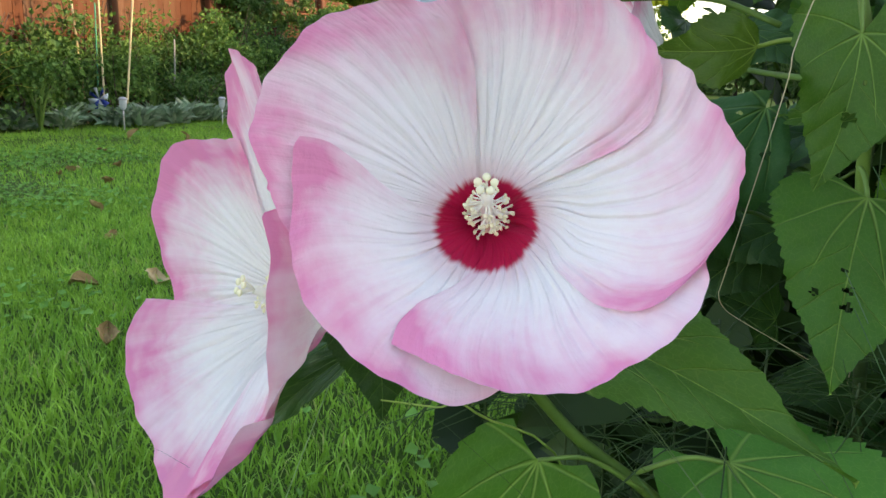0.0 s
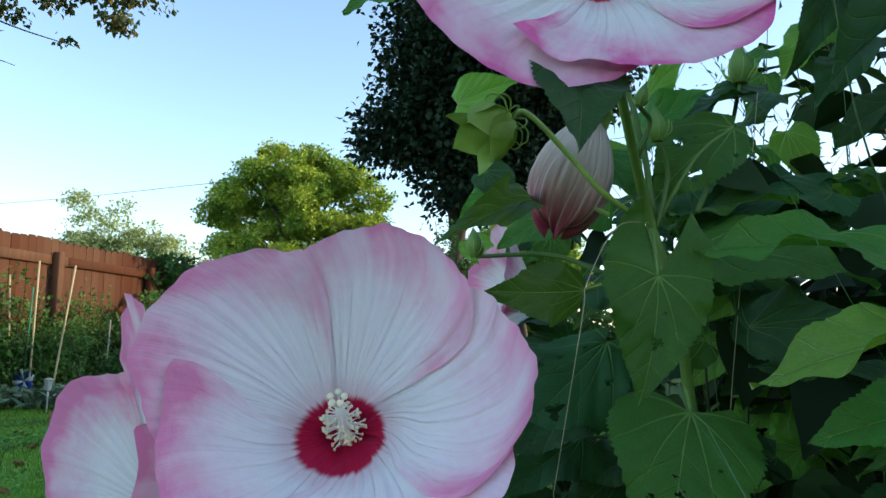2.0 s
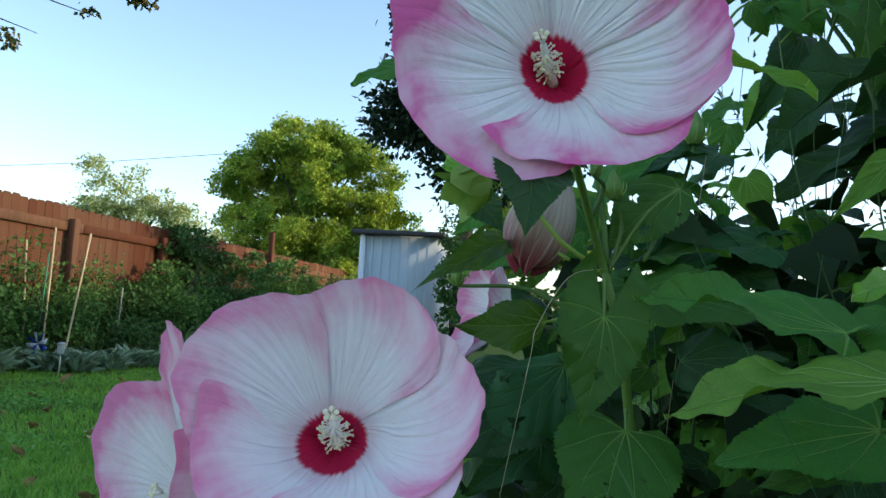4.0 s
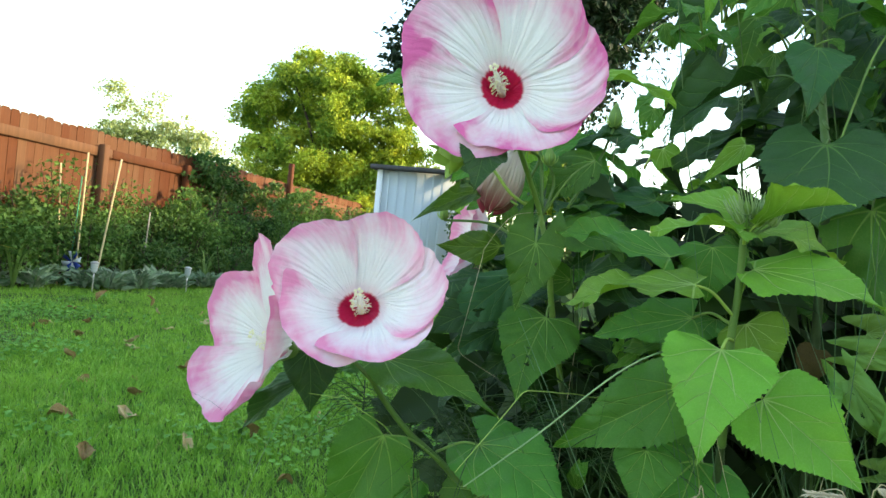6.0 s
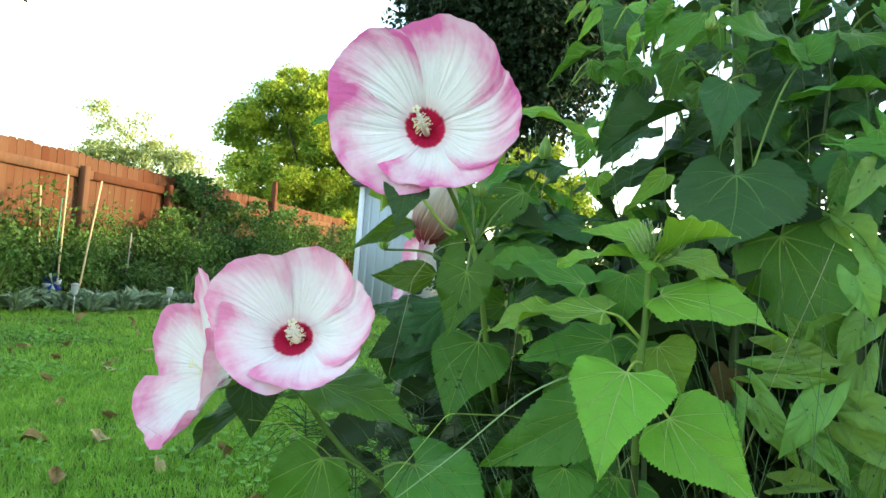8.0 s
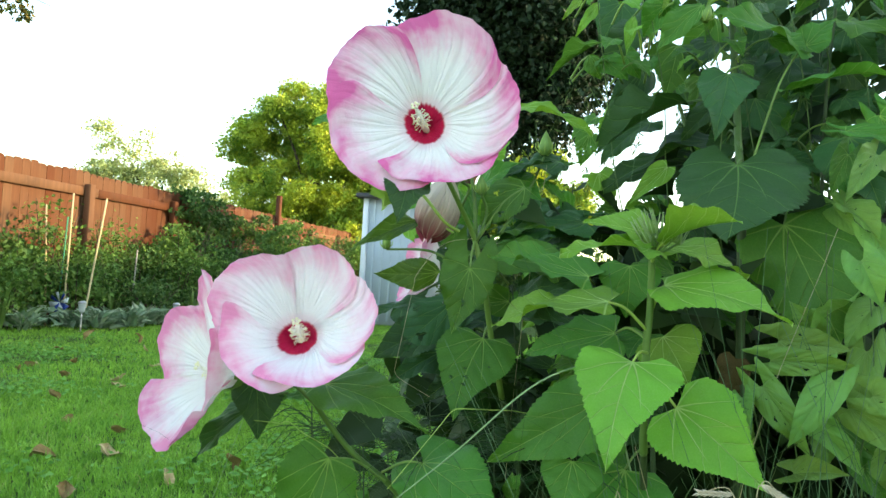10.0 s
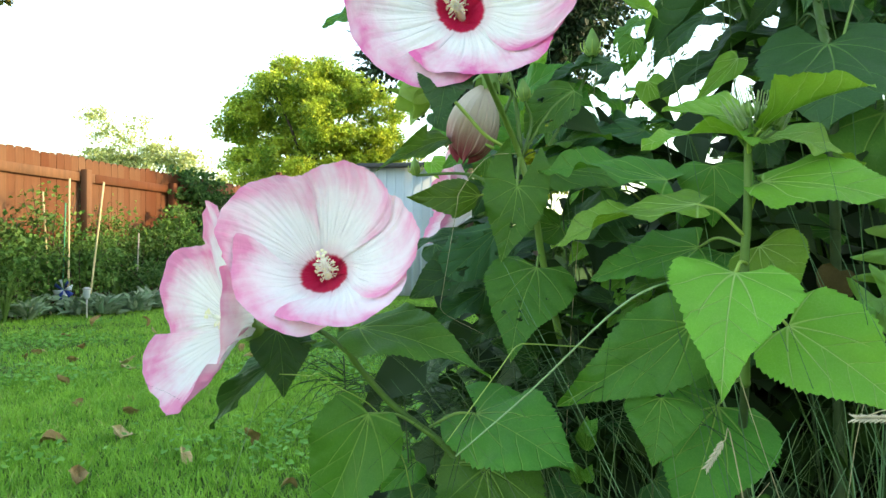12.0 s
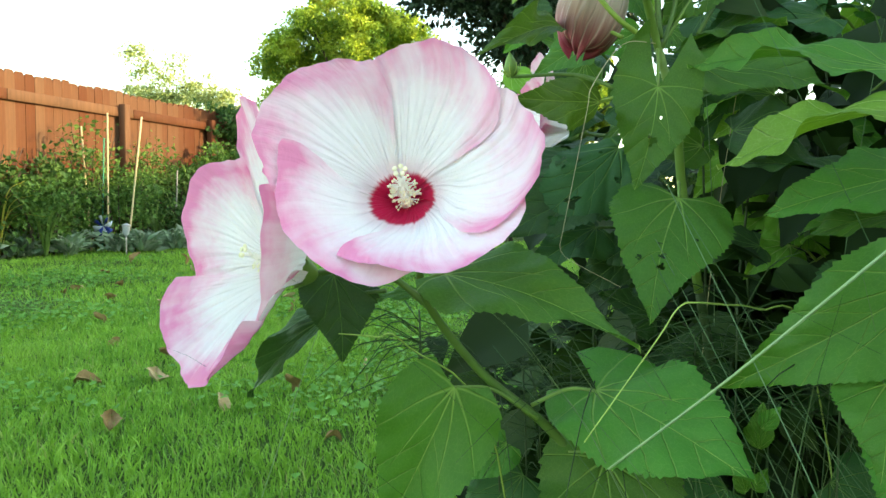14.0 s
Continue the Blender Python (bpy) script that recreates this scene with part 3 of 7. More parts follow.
def add_flower(plant, m, petals, mat, label, slopes, lift=(0.0, 0.0), pistil_lean=(0.0, 0.25), pistil=True, seed=1, anthers=85, heart=(0.0, 0.0)):
    flower = part("flower", calyx_mesh(0.021), CALYX, plant, label, m @ Matrix.Translation((0, 0, -0.004)))
    for grid in lay_petals([petal_grid(seed=seed * 10 + i, slopes=slopes, lift=lift, **spec) for i, spec in enumerate(petals)]):
        part("petal", petal_mesh(grid, heart), mat, flower, "", m)
    if not pistil:
        return flower
    m = m @ Matrix.Translation((heart[0], heart[1], 0.0))
    rng = random.Random(seed)
    tip = Vector((pistil_lean[0], pistil_lean[1], 1)).normalized()
    length = 0.043
    bm = rod([(0, 0, 0.002), tip * length * 0.5 + Vector((0, -0.0015, 0)), tip * length], 0.0052, 0.0028, 10, 5)
    head = bmesh.new()
    bmesh.ops.create_icosphere(head, subdivisions=1, radius=0.00128, matrix=Matrix.Diagonal((1.3, 0.9, 0.8, 1)))
    anther = bpy.data.meshes.new("anther")
    head.to_mesh(anther)
    head.free()
    anther.polygons.foreach_set("use_smooth", [True] * len(anther.polygons))
    spots = []
    side = tip.cross(Vector((0, 1, 0))).normalized()
    up = side.cross(tip)
    for i in range(anthers):
        t = 0.34 + 0.52 * ((i * 0.618) % 1.0)
        a = rng.uniform(0, 6.283)
        out = (side * math.cos(a) + up * math.sin(a) + tip * rng.uniform(-0.1, 0.25)).normalized()
        far = rng.uniform(0.0085, 0.0130) * (1.25 - 0.4 * t)
        root = tip * length * t
        tube(bm, [root, root + out * far * 0.5, root + out * far], 0.0005, 4)
        spots.append(Matrix.Translation(root + out * far) @ Matrix.Rotation(rng.uniform(0, 6), 4, "Z") @ Matrix.Scale(rng.uniform(0.8, 1.2), 4))
    for i in range(5):
        a = i * 2 * math.pi / 5 + 0.3
        out = (side * math.cos(a) + up * math.sin(a)) * 0.0045 + tip * 0.0085
        tube(bm, [tip * length, tip * length + out * 0.6, tip * length + out], 0.0007, 5)
    part("stamen_column", bm, COLUMN, flower, "cream stamen column", m)
    for spot in spots:
        part("anther", anther, CREAM, flower, "", m @ spot)
    for i in range(5):
        a = i * 2 * math.pi / 5 + 0.3
        out = (side * math.cos(a) + up * math.sin(a)) * 0.0045 + tip * 0.0092
        bm = bmesh.new()
        bmesh.ops.create_uvsphere(bm, u_segments=10, v_segments=6, radius=0.0023, matrix=Matrix.Translation(tip * length + out) @ Matrix.Diagonal((1, 1, 0.6, 1)))
        part("stigma", bm, CREAM, flower, "", m)
    return flower


# ---- ground and enclosure ----
def ground_mesh():
    """One sheet to the horizon, finely and gently uneven near the viewer."""
    xs = np.concatenate([[-400, -150, -60, -25, -12], np.linspace(-8, 4, 61), [8, 20, 60, 150, 400]])
    ys = np.concatenate([[-400, -150, -50, -15, -6], np.linspace(-3, 14, 86), [20, 30, 60, 150, 400]])
    x, y = np.meshgrid(xs, ys)
    near = np.clip(1 - np.maximum(np.abs(x + 2) / 8, np.abs(y - 5) / 11), 0, 1)
    z = near * (0.02 * np.sin(1.7 * x + 0.6 * y) + 0.014 * np.sin(3.9 * y - 2.3 * x)) - 0.01
    return raw_mesh("ground", np.stack([x, y, z], -1).reshape(-1, 3), grid_faces(len(xs), len(ys)))


ground = tagged(part("ground", ground_mesh(), SOIL), "short green lawn soil under grass", "ground", kind="structure")
# Unseen wall, added to block the low sun from lawn and flowers.
tagged(part("unseen_shade_wall", slab((12.0, -22.0, -0.02), (12.3, 17.0, 6.2)), SHADE_WALL), "plain unseen wall added to shade the garden", "wall", kind="structure")


# ---- lawn ----
def lawn(name, n, x0, x1, y0, y1, tall, wide, seed, spare=None):
    rng = np.random.RandomState(seed)
    x, y = rng.uniform(x0, x1, n) + rng.normal(0, 0.3, n), rng.uniform(y0, y1, n) + rng.normal(0, 0.3, n)
    if spare:
        out = (x < spare[0]) | (x > spare[1]) | (y < spare[2]) | (y > spare[3])
        x, y = x[out], y[out]
    keep = x > -5.75 + 0.34 * np.clip(y - 6.0, 0, 4) - 0.1 * np.sin(3 * y)
    x, y = x[keep], y[keep]
    lump = 0.75 + 0.35 * np.sin(5.1 * x + 1.7 * np.sin(4 * y)) * np.sin(4.3 * y + x) + 0.5 * np.sin(17 * x + 3 * np.sin(9 * y)) * np.sin(15 * y + 2 * np.sin(11 * x))
    h = tall * rng.uniform(0.45, 1.1, len(x)) * np.clip(0.55 + 0.5 * lump, 0.3, 1.4)
    a = rng.uniform(0, 6.28, len(x))
    lean = np.stack([np.cos(a), np.sin(a), 0 * a], 1) * (h * rng.uniform(0.2, 1.0, len(x)))[:, None]
    return blades(name, np.stack([x, y, 0 * x - 0.012], 1), lean, h, wide * rng.uniform(0.6, 1.3, len(x)), rng)


def grass_material():
    """Each blade has its own tone; tufts and wider patches differ too."""
    k = Kit("lawn_grass")
    rnd = k.island_random()
    patch = k.ramp(k.noise(0.9, 3.0, 0.6), 0.35, 0.68)
    tuft = k.ramp(k.noise(7.0, 3.0, 0.65), 0.34, 0.66)
    col = k.mix(k.math("MULTIPLY_ADD", tuft, 0.55, k.math("MULTIPLY", rnd, 0.45)), (0.095, 0.270, 0.026), (0.30, 0.575, 0.075))
    col = k.mix(k.math("MULTIPLY", patch, 0.35), col, (0.26, 0.45, 0.05))
    dry = k.ramp(k.math("ADD", rnd, k.math("MULTIPLY", k.noise(3.0, 3.0), 0.3)), 1.10, 1.16, 0.0, 0.6)
    col = k.mix(dry, col, (0.42, 0.36, 0.16))
    return k.done(col, 0.5, spec=0.3, thin=0.3)


GRASS = grass_material()
tagged(part("lawn_near", lawn("lawn_near", 95000, -3.2, 1.2, 0.3, 3.6, 0.058, 0.0024, 3), GRASS), "short uneven green lawn grass", "grass", kind="stuff")
tagged(part("lawn_far", lawn("lawn_far", 90000, -6.0, 0.8, 3.6, 10.5, 0.06, 0.0034, 4), GRASS), "short green lawn grass with clover", "grass", kind="stuff")
tagged(part("lawn_around", lawn("lawn_around", 70000, -6.0, 7.0, -6.0, 6.5, 0.06, 0.0036, 5, (-6.0, 1.0, 0.3, 6.5)), GRASS), "short green lawn grass around the bed", "grass", kind="stuff")


def clover():
    rng = np.random.RandomState(8)
    n = 24000
    x, y = rng.uniform(-4.5, 0.6, n), rng.uniform(0.6, 6.0, n)
    keep = (np.sin(2.3 * x + 1.1 * y) + np.sin(3.1 * y - 1.7 * x) + rng.normal(0, 0.5, n)) > 0.5
    x, y = x[keep], y[keep]
    n = len(x)
    a = rng.uniform(0, 6.28, n)
    along = np.stack([np.cos(a), np.sin(a), rng.uniform(-0.1, 0.5, n)], 1)
    nrm = np.stack([rng.normal(0, 0.4, n), rng.normal(0, 0.4, n), np.ones(n)], 1)
    size = rng.uniform(0.016, 0.042, n)
    return leaf_cloud("clover", np.stack([x, y, rng.uniform(0.02, 0.065, n)], 1), along, nrm, size, size * 0.95)


tagged(part("clover", clover(), clump_material("clover_leaf", (0.10, 0.28, 0.040), (0.17, 0.39, 0.07), 0.3)), "small round clover leaves in the lawn", "clover", kind="stuff")


def fallen_leaf_mesh(seed):
    rng = np.random.RandomState(seed)
    u, v = np.meshgrid(np.linspace(-1, 1, 9), np.linspace(0, 1, 15))
    f = np.sin(np.pi * v ** 0.8) ** 0.8 + 0.03
    x, y = 0.5 * u * f * (1 + 0.12 * np.sin(19 * v)), v
    z = 0.35 * np.abs(u) ** 1.6 * f * rng.uniform(0.3, 1.0) + 0.12 * np.sin(5 * v + rng.uniform(0, 6)) + 0.06 * np.sin(9 * u + 4 * v)
    return raw_mesh("fallen_leaf", np.stack([x, y, z + 0.06], -1).reshape(-1, 3), grid_faces(9, 15))


def fallen_leaf(x, y, size, turn, pale, seed):
    me = fallen_leaf_mesh(seed)
    ob = part("fallen_leaf", me, DEAD_PALE if pale else DEAD, None, "", pose(x, y, 0.008, (8, 30, 12, 62)[seed % 4], (-6, 14, 25)[seed % 3], turn) @ Matrix.Diagonal((size * (0.6 + 0.1 * (seed % 3)), size * 1.15, size * 1.2, 1)))
    tagged(ob, "pale tan curled dry leaf on the lawn" if pale else "brown curled dry leaf lying on the lawn", "leaf", "fallen leaves on the lawn")


for i, (x, y, size, pale) in enumerate((
    (-1.52, 1.88, 0.12, 1), (-0.98, 1.93, 0.085, 0), (-1.81, 1.80, 0.085, 0), (-1.10, 1.66, 0.07, 1), (-3.09, 3.73, 0.12, 0), (-4.38, 5.72, 0.12, 0), (-3.54, 3.99, 0.08, 0),
    (-2.67, 3.63, 0.09, 1), (-2.13, 2.42, 0.07, 0), (-2.54, 2.91, 0.07, 0), (-2.58, 3.49, 0.09, 1), (-1.32, 1.35, 0.085, 0), (-1.76, 2.40, 0.08, 0), (-0.84, 2.32, 0.05, 1), (-1.94, 2.64, 0.05, 0),
    (-3.43, 4.29, 0.08, 0), (-4.1, 4.9, 0.09, 0), (-3.9, 5.9, 0.10, 0), (-2.9, 5.1, 0.09, 1), (-2.2, 4.4, 0.08, 0), (-0.62, 1.5, 0.05, 0), (-1.75, 3.6, 0.07, 0))):
    fallen_leaf(x, y, size, 37 + 131 * i, pale, 50 + i)
rng = random.Random(61)
for i in range(9):
    y = rng.uniform(2.4, 6.6)
    fallen_leaf(rng.uniform(-0.78, -0.32) * (y + 0.9), y, rng.uniform(0.045, 0.085), rng.uniform(0, 360), rng.random() < 0.4, 90 + i)


# ---- fence ----
FX, FTOP = -6.3, 2.0
fence = tagged(thing("fence", (FX, 13.0, 0), "reddish-brown stained wooden privacy fence with dog-eared pickets", "fence"), kind="structure")


def picket_mesh():
    bm = bmesh.new()
    w, d, h, c = 0.0695, 0.009, 1.0, 0.024
    shape = [(-w, 0.03), (w, 0.03), (w, h - 0.018), (w - c, h), (-w + c, h), (-w, h - 0.018)]
    a = [bm.verts.new((-d, y, z * FTOP if z < 0.9 else z * FTOP)) for y, z in shape]
    b = [bm.verts.new((d, y, z * FTOP)) for y, z in shape]
    bm.faces.new(a[::-1])
    bm.faces.new(b)
    for i in range(6):
        bm.faces.new((a[i], a[(i + 1) % 6], b[(i + 1) % 6], b[i]))
    me = bpy.data.meshes.new("picket")
    bmesh.ops.recalc_face_normals(bm, faces=bm.faces)
    bm.to_mesh(me)
    bm.free()
    me.materials.append(CEDAR)
    return me


PICKET = picket_mesh()
rng = random.Random(4)
for i in range(135):
    y = 4.2 + i * 0.1425
    part("picket", PICKET, None, fence, "", pose(FX + rng.uniform(-0.004, 0.004), y, rng.uniform(-0.02, 0.012) - 0.01, 0, 0, rng.uniform(-0.8, 0.8)))
for z0, z1 in ((1.66, 1.78), (0.93, 1.03), (0.25, 0.35)):
    for i in range(9):
        part("rail", slab((FX + 0.012, 4.1 + 2.16 * i, z0), (FX + 0.052, 4.1 + 2.16 * (i + 1) - 0.01, z1), 0.004), CEDAR, fence)
for i in range(9):
    y = 3.83 + 2.16 * i
    top = 2.42 if i == 5 else 1.82
    part("post", slab((FX + 0.054, y - 0.055, 0.0), (FX + 0.15, y + 0.055, top), 0.006), CEDAR, fence)

# ---- shed ----
shed = thing("garden_shed", (-2.7, 12.0, 0), "small light grey shed with vertical siding and dark roof", "shed")
SX0, SX1, SY0, SY1, SZ = -3.18, -1.9, 11.0, 13.0, 2.08
part("wall", slab((SX0 + 0.03, SY0 + 0.03, 0), (SX1 - 0.03, SY1 - 0.03, SZ)), SIDING, shed)
for i in range(8):
    x = SX0 + 0.03 + i * 0.15
    part("siding_rib", slab((x, SY0 + 0.020, 0.05), (x + 0.035, SY0 + 0.029, SZ - 0.02), 0.003), SIDING, shed)
part("corner_trim", slab((SX0, SY0 - 0.012, 0.02), (SX0 + 0.09, SY0 + 0.09, SZ), 0.006), WHITE, shed)
part("roof", slab((SX0 - 0.10, SY0 - 0.14, SZ), (SX1 + 0.1, SY1 + 0.12, SZ + 0.07), 0.01), ROOF, shed)


# ---- trees ----
def crown_cloud(name, lobes, n, size, seed, clump=0.35, droop=0.3, per=26):
    """Leaves in clumps spread over the outer shells of several lobes (x, y, z, rx, ry, rz)."""
    rng = np.random.RandomState(seed)
    vol = np.array([l[3] * l[4] * l[5] for l in lobes]) ** 0.7
    pick = rng.choice(len(lobes), max(12, n // per), p=vol / vol.sum())
    d = rng.normal(size=(len(pick), 3))
    d /= np.linalg.norm(d, axis=1, keepdims=True)
    lob = np.array(lobes)[pick]
    rad = rng.uniform(0.45, 1.02, len(pick)) ** 0.6
    centre = lob[:, :3] + d * lob[:, 3:] * rad[:, None]
    k = rng.randint(len(centre), size=n)
    spread = clump * rng.uniform(0.5, 1.3, len(centre))
    pos = centre[k] + np.clip(rng.normal(size=(n, 3)), -1.5, 1.5) * spread[k][:, None] * [1, 1, 0.6]
    along = rng.normal(size=(n, 3)) + d[k] * 0.8 - [0, 0, droop]
    nrm = rng.normal(size=(n, 3)) * 0.7 + [0, 0, 1]
    s = size * rng.uniform(0.6, 1.3, n)
    return leaf_cloud(name, pos, along, nrm, s, s * 0.72), centre


def tree(label, at, lobes, n, size, mat, seed, trunk_r=0.18, fork=1.6, clump=0.35, limbs=14, per=26):
    x, y = at
    t = thing("tree", (x, y, 0), label, "tree")
    cloud, centre = crown_cloud("crown", lobes, n, size, seed, clump, per=per)
    rng = np.random.RandomState(seed)
    mid = np.array([l[:3] for l in lobes]).mean(0)
    bm = rod([(x, y, -0.05), (x + 0.05, y, fork * 0.5), (x, y, fork), tuple(mid)], trunk_r, trunk_r * 0.45, 10, 4)
    for c in centre[rng.choice(len(centre), limbs, replace=False)]:
        z = fork + (mid[2] - fork) * rng.uniform(0, 0.8)
        start = Vector((x, y, z)).lerp(Vector(mid), max(0.0, (z - fork) / max(0.1, mid[2] - fork)) * 0.5)
        bend = start.lerp(Vector(c), 0.5) + Vector((0, 0, 0.2))
        tube(bm, glide([start, bend, c], 4), [trunk_r * 0.4 * (1 - 0.8 * i / 8) for i in range(9)], 6)
    part("trunk", bm, BARK, t)
    part("crown", cloud, mat, t)
    return t


# Green to yellow leaves; the two tones also paint shaded and sunlit boughs.
YELLOWING_LIT_SHADED = crown_material("yellowing_lit_shaded_leaves", (0.115, 0.25, 0.032), (0.56, 0.63, 0.075), 0.2, 0.9)
# Distance haze on the far tree is put into these pale leaf tones.
HAZE_PALE_TREE = clump_material("haze_pale_leaves", (0.33, 0.40, 0.15), (0.52, 0.56, 0.22), 0.35)
# Near-black leaf tones carry the shade of the large tree's crown.
SHADED_TREE = clump_material("shade_dark_leaves", (0.010, 0.028, 0.011), (0.030, 0.066, 0.028), 0.15)
SHRUB = clump_material("shrub_leaves", (0.045, 0.115, 0.026), (0.11, 0.215, 0.045), 0.3)
SHRUB_LIGHT = clump_material("shrub_leaves_light", (0.075, 0.18, 0.035), (0.17, 0.31, 0.06), 0.35)
SILVER = clump_material("silver_leaves", (0.17, 0.29, 0.16), (0.36, 0.44, 0.32), 0.2, 0.8)


def knobbly(core, n, r, seed, low=-0.5):
    """Bough masses spread over the outside of a few large ellipsoids (x, y, z, rx, ry, rz), with an inner mass each."""
    rng = random.Random(seed)
    out = [(x, y, z, rx * 0.62, ry * 0.62, rz * 0.62) for x, y, z, rx, ry, rz in core]
    for i in range(n):
        x, y, z, rx, ry, rz = core[i % len(core)]
        a, h = i * 2.39996 + rng.uniform(-0.3, 0.3), rng.uniform(low, 1.0)
        w, k = math.sqrt(max(0.0, 1 - h * h)), r * rng.uniform(0.6, 1.25)
        out.append((x + rx * w * math.cos(a), y + ry * w * math.sin(a), z + rz * h, k * 1.15, k * 1.15, k * 0.72))
    return out


MAPLE = [(-8.4, 22, 5.2, 1.5, 1.4, 1.5), (-10.0, 22.2, 4.2, 1.2, 1.2, 1.6), (-7.0, 22, 4.6, 1.6, 1.4, 1.5), (-8.8, 21.6, 3.0, 2.2, 1.4, 1.0), (-6.2, 22, 3.2, 1.4, 1.2, 1.2), (-7.5, 21.8, 2.2, 2.2, 1.2, 0.9)]
tree("broad yellow-green maple lit by low sun", (-8.35, 22.0), knobbly(MAPLE, 120, 0.36, 5), 120000, 0.10, YELLOWING_LIT_SHADED, 21, clump=0.16, per=45)
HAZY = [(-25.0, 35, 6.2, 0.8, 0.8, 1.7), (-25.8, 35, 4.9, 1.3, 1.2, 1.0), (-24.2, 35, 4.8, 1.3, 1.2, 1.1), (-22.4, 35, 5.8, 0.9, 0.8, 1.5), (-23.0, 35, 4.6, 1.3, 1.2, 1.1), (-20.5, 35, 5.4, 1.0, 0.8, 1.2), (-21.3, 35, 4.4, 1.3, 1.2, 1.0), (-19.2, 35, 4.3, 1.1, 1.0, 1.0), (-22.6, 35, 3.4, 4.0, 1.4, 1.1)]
tree("pale green tree far beyond the fence, haze put into its colour", (-23.0, 35.0), knobbly(HAZY, 60, 0.40, 14), 17000, 0.16, HAZE_PALE_TREE, 22, clump=0.3, per=45)
tree("large leafy tree, its shade put into dark leaves", (-1.8, 12.9), [(-1.4, 12.6, 6.4, 1.6, 1.8, 1.5), (-0.2, 12.4, 5.3, 1.3, 1.5, 1.3), (-1.9, 12.6, 5.0, 1.2, 1.2, 1.0), (0.1, 12.8, 6.8, 1.9, 1.6, 1.6), (-0.6, 12.6, 4.2, 1.1, 1.0, 0.9), (-0.9, 12.4, 8.2, 2.4, 2.0, 1.5), (-2.4, 12.6, 4.4, 0.9, 0.8, 0.6), (-1.5, 12.6, 3.6, 0.8, 0.8, 0.6), (-3.0, 12.6, 4.3, 0.5, 0.6, 0.4), (-0.8, 12.6, 5.6, 1.5, 1.2, 1.4)], 85000, 0.125, SHADED_TREE, 23, 0.2, 2.0, 0.28, per=40)
tree("sunlit yellow-green tree behind the shrubs", (-1.2, 25.0), knobbly([(-1.2, 25, 4.0, 1.5, 1.2, 1.3), (-0.1, 25, 3.4, 1.3, 1.2, 1.1), (-2.0, 25, 3.2, 1.2, 1.2, 1.1)], 26, 0.5, 9), 26000, 0.15, YELLOWING_LIT_SHADED, 24, clump=0.2, per=50)
hedge = thing("hedge", (4.0, 30.0, 0), "far dark green hedge across the back", "hedge")
part("foliage", crown_cloud("foliage", [(x, 30 + 0.5 * math.sin(x), 1.0, 1.4, 0.8, 1.1 + 0.3 * math.sin(2.1 * x)) for x in range(-5, 16)], 14000, 0.30, 95, 0.3)[0], SHRUB, hedge)
part("stem", rod([(4.0, 30.0, -0.05), (4.0, 30.1, 1.2)], 0.08, 0.03), BARK, hedge)
hang = thing("tree", (-8.8, 7.2, 0), "tree with thin overhanging twigs of small leaves", "tree")
bm = rod([(-8.8, 7.2, -0.05), (-8.85, 7.25, 2.2), (-8.5, 7.1, 4.4)], 0.16, 0.09, 10)
tube(bm, glide([(-8.6, 7.15, 4.0), (-7.4, 7.0, 4.8), (-5.9, 7.0, 4.95), (-4.75, 7.0, 4.62)], 6), [0.05 - 0.0024 * i for i in range(19)], 6)
tube(bm, glide([(-7.2, 7.0, 4.8), (-6.2, 7.0, 4.35), (-5.35, 7.0, 4.05)], 5), [0.016 - 0.0012 * i for i in range(11)], 6)
tube(bm, glide([(-7.3, 7.0, 4.8), (-6.9, 7.0, 4.2), (-6.1, 7.0, 3.86)], 5), [0.016 - 0.0012 * i for i in range(11)], 6)
part("trunk", bm, BARK, hang)
HANGING = [(-5.1, 7, 4.78, 0.5, 0.4, 0.2), (-4.75, 7, 4.36, 0.14, 0.2, 0.16), (-4.5, 7, 4.66, 0.16, 0.3, 0.1), (-5.8, 7, 4.8, 0.5, 0.4, 0.2), (-5.55, 7, 4.08, 0.26, 0.2, 0.07), (-6.2, 7, 3.92, 0.22, 0.2, 0.08), (-6.6, 7, 3.85, 0.25, 0.2, 0.16), (-6.5, 7, 4.5, 0.4, 0.4, 0.28)]
part("crown", crown_cloud("crown", HANGING, 1500, 0.085, 31, 0.09, 0.9)[0], clump_material("twig_leaves", (0.05, 0.09, 0.025), (0.20, 0.14, 0.03), 0.3), hang)
cable = tagged(part("power_cable", rod([(-60, 30.5, 5.0), (-27, 30.0, 6.55), (-15.5, 30, 7.37), (10, 30, 9.6)], 0.013, 0.013, 6), CABLE), "thin overhead power cable", "cable", kind="structure")


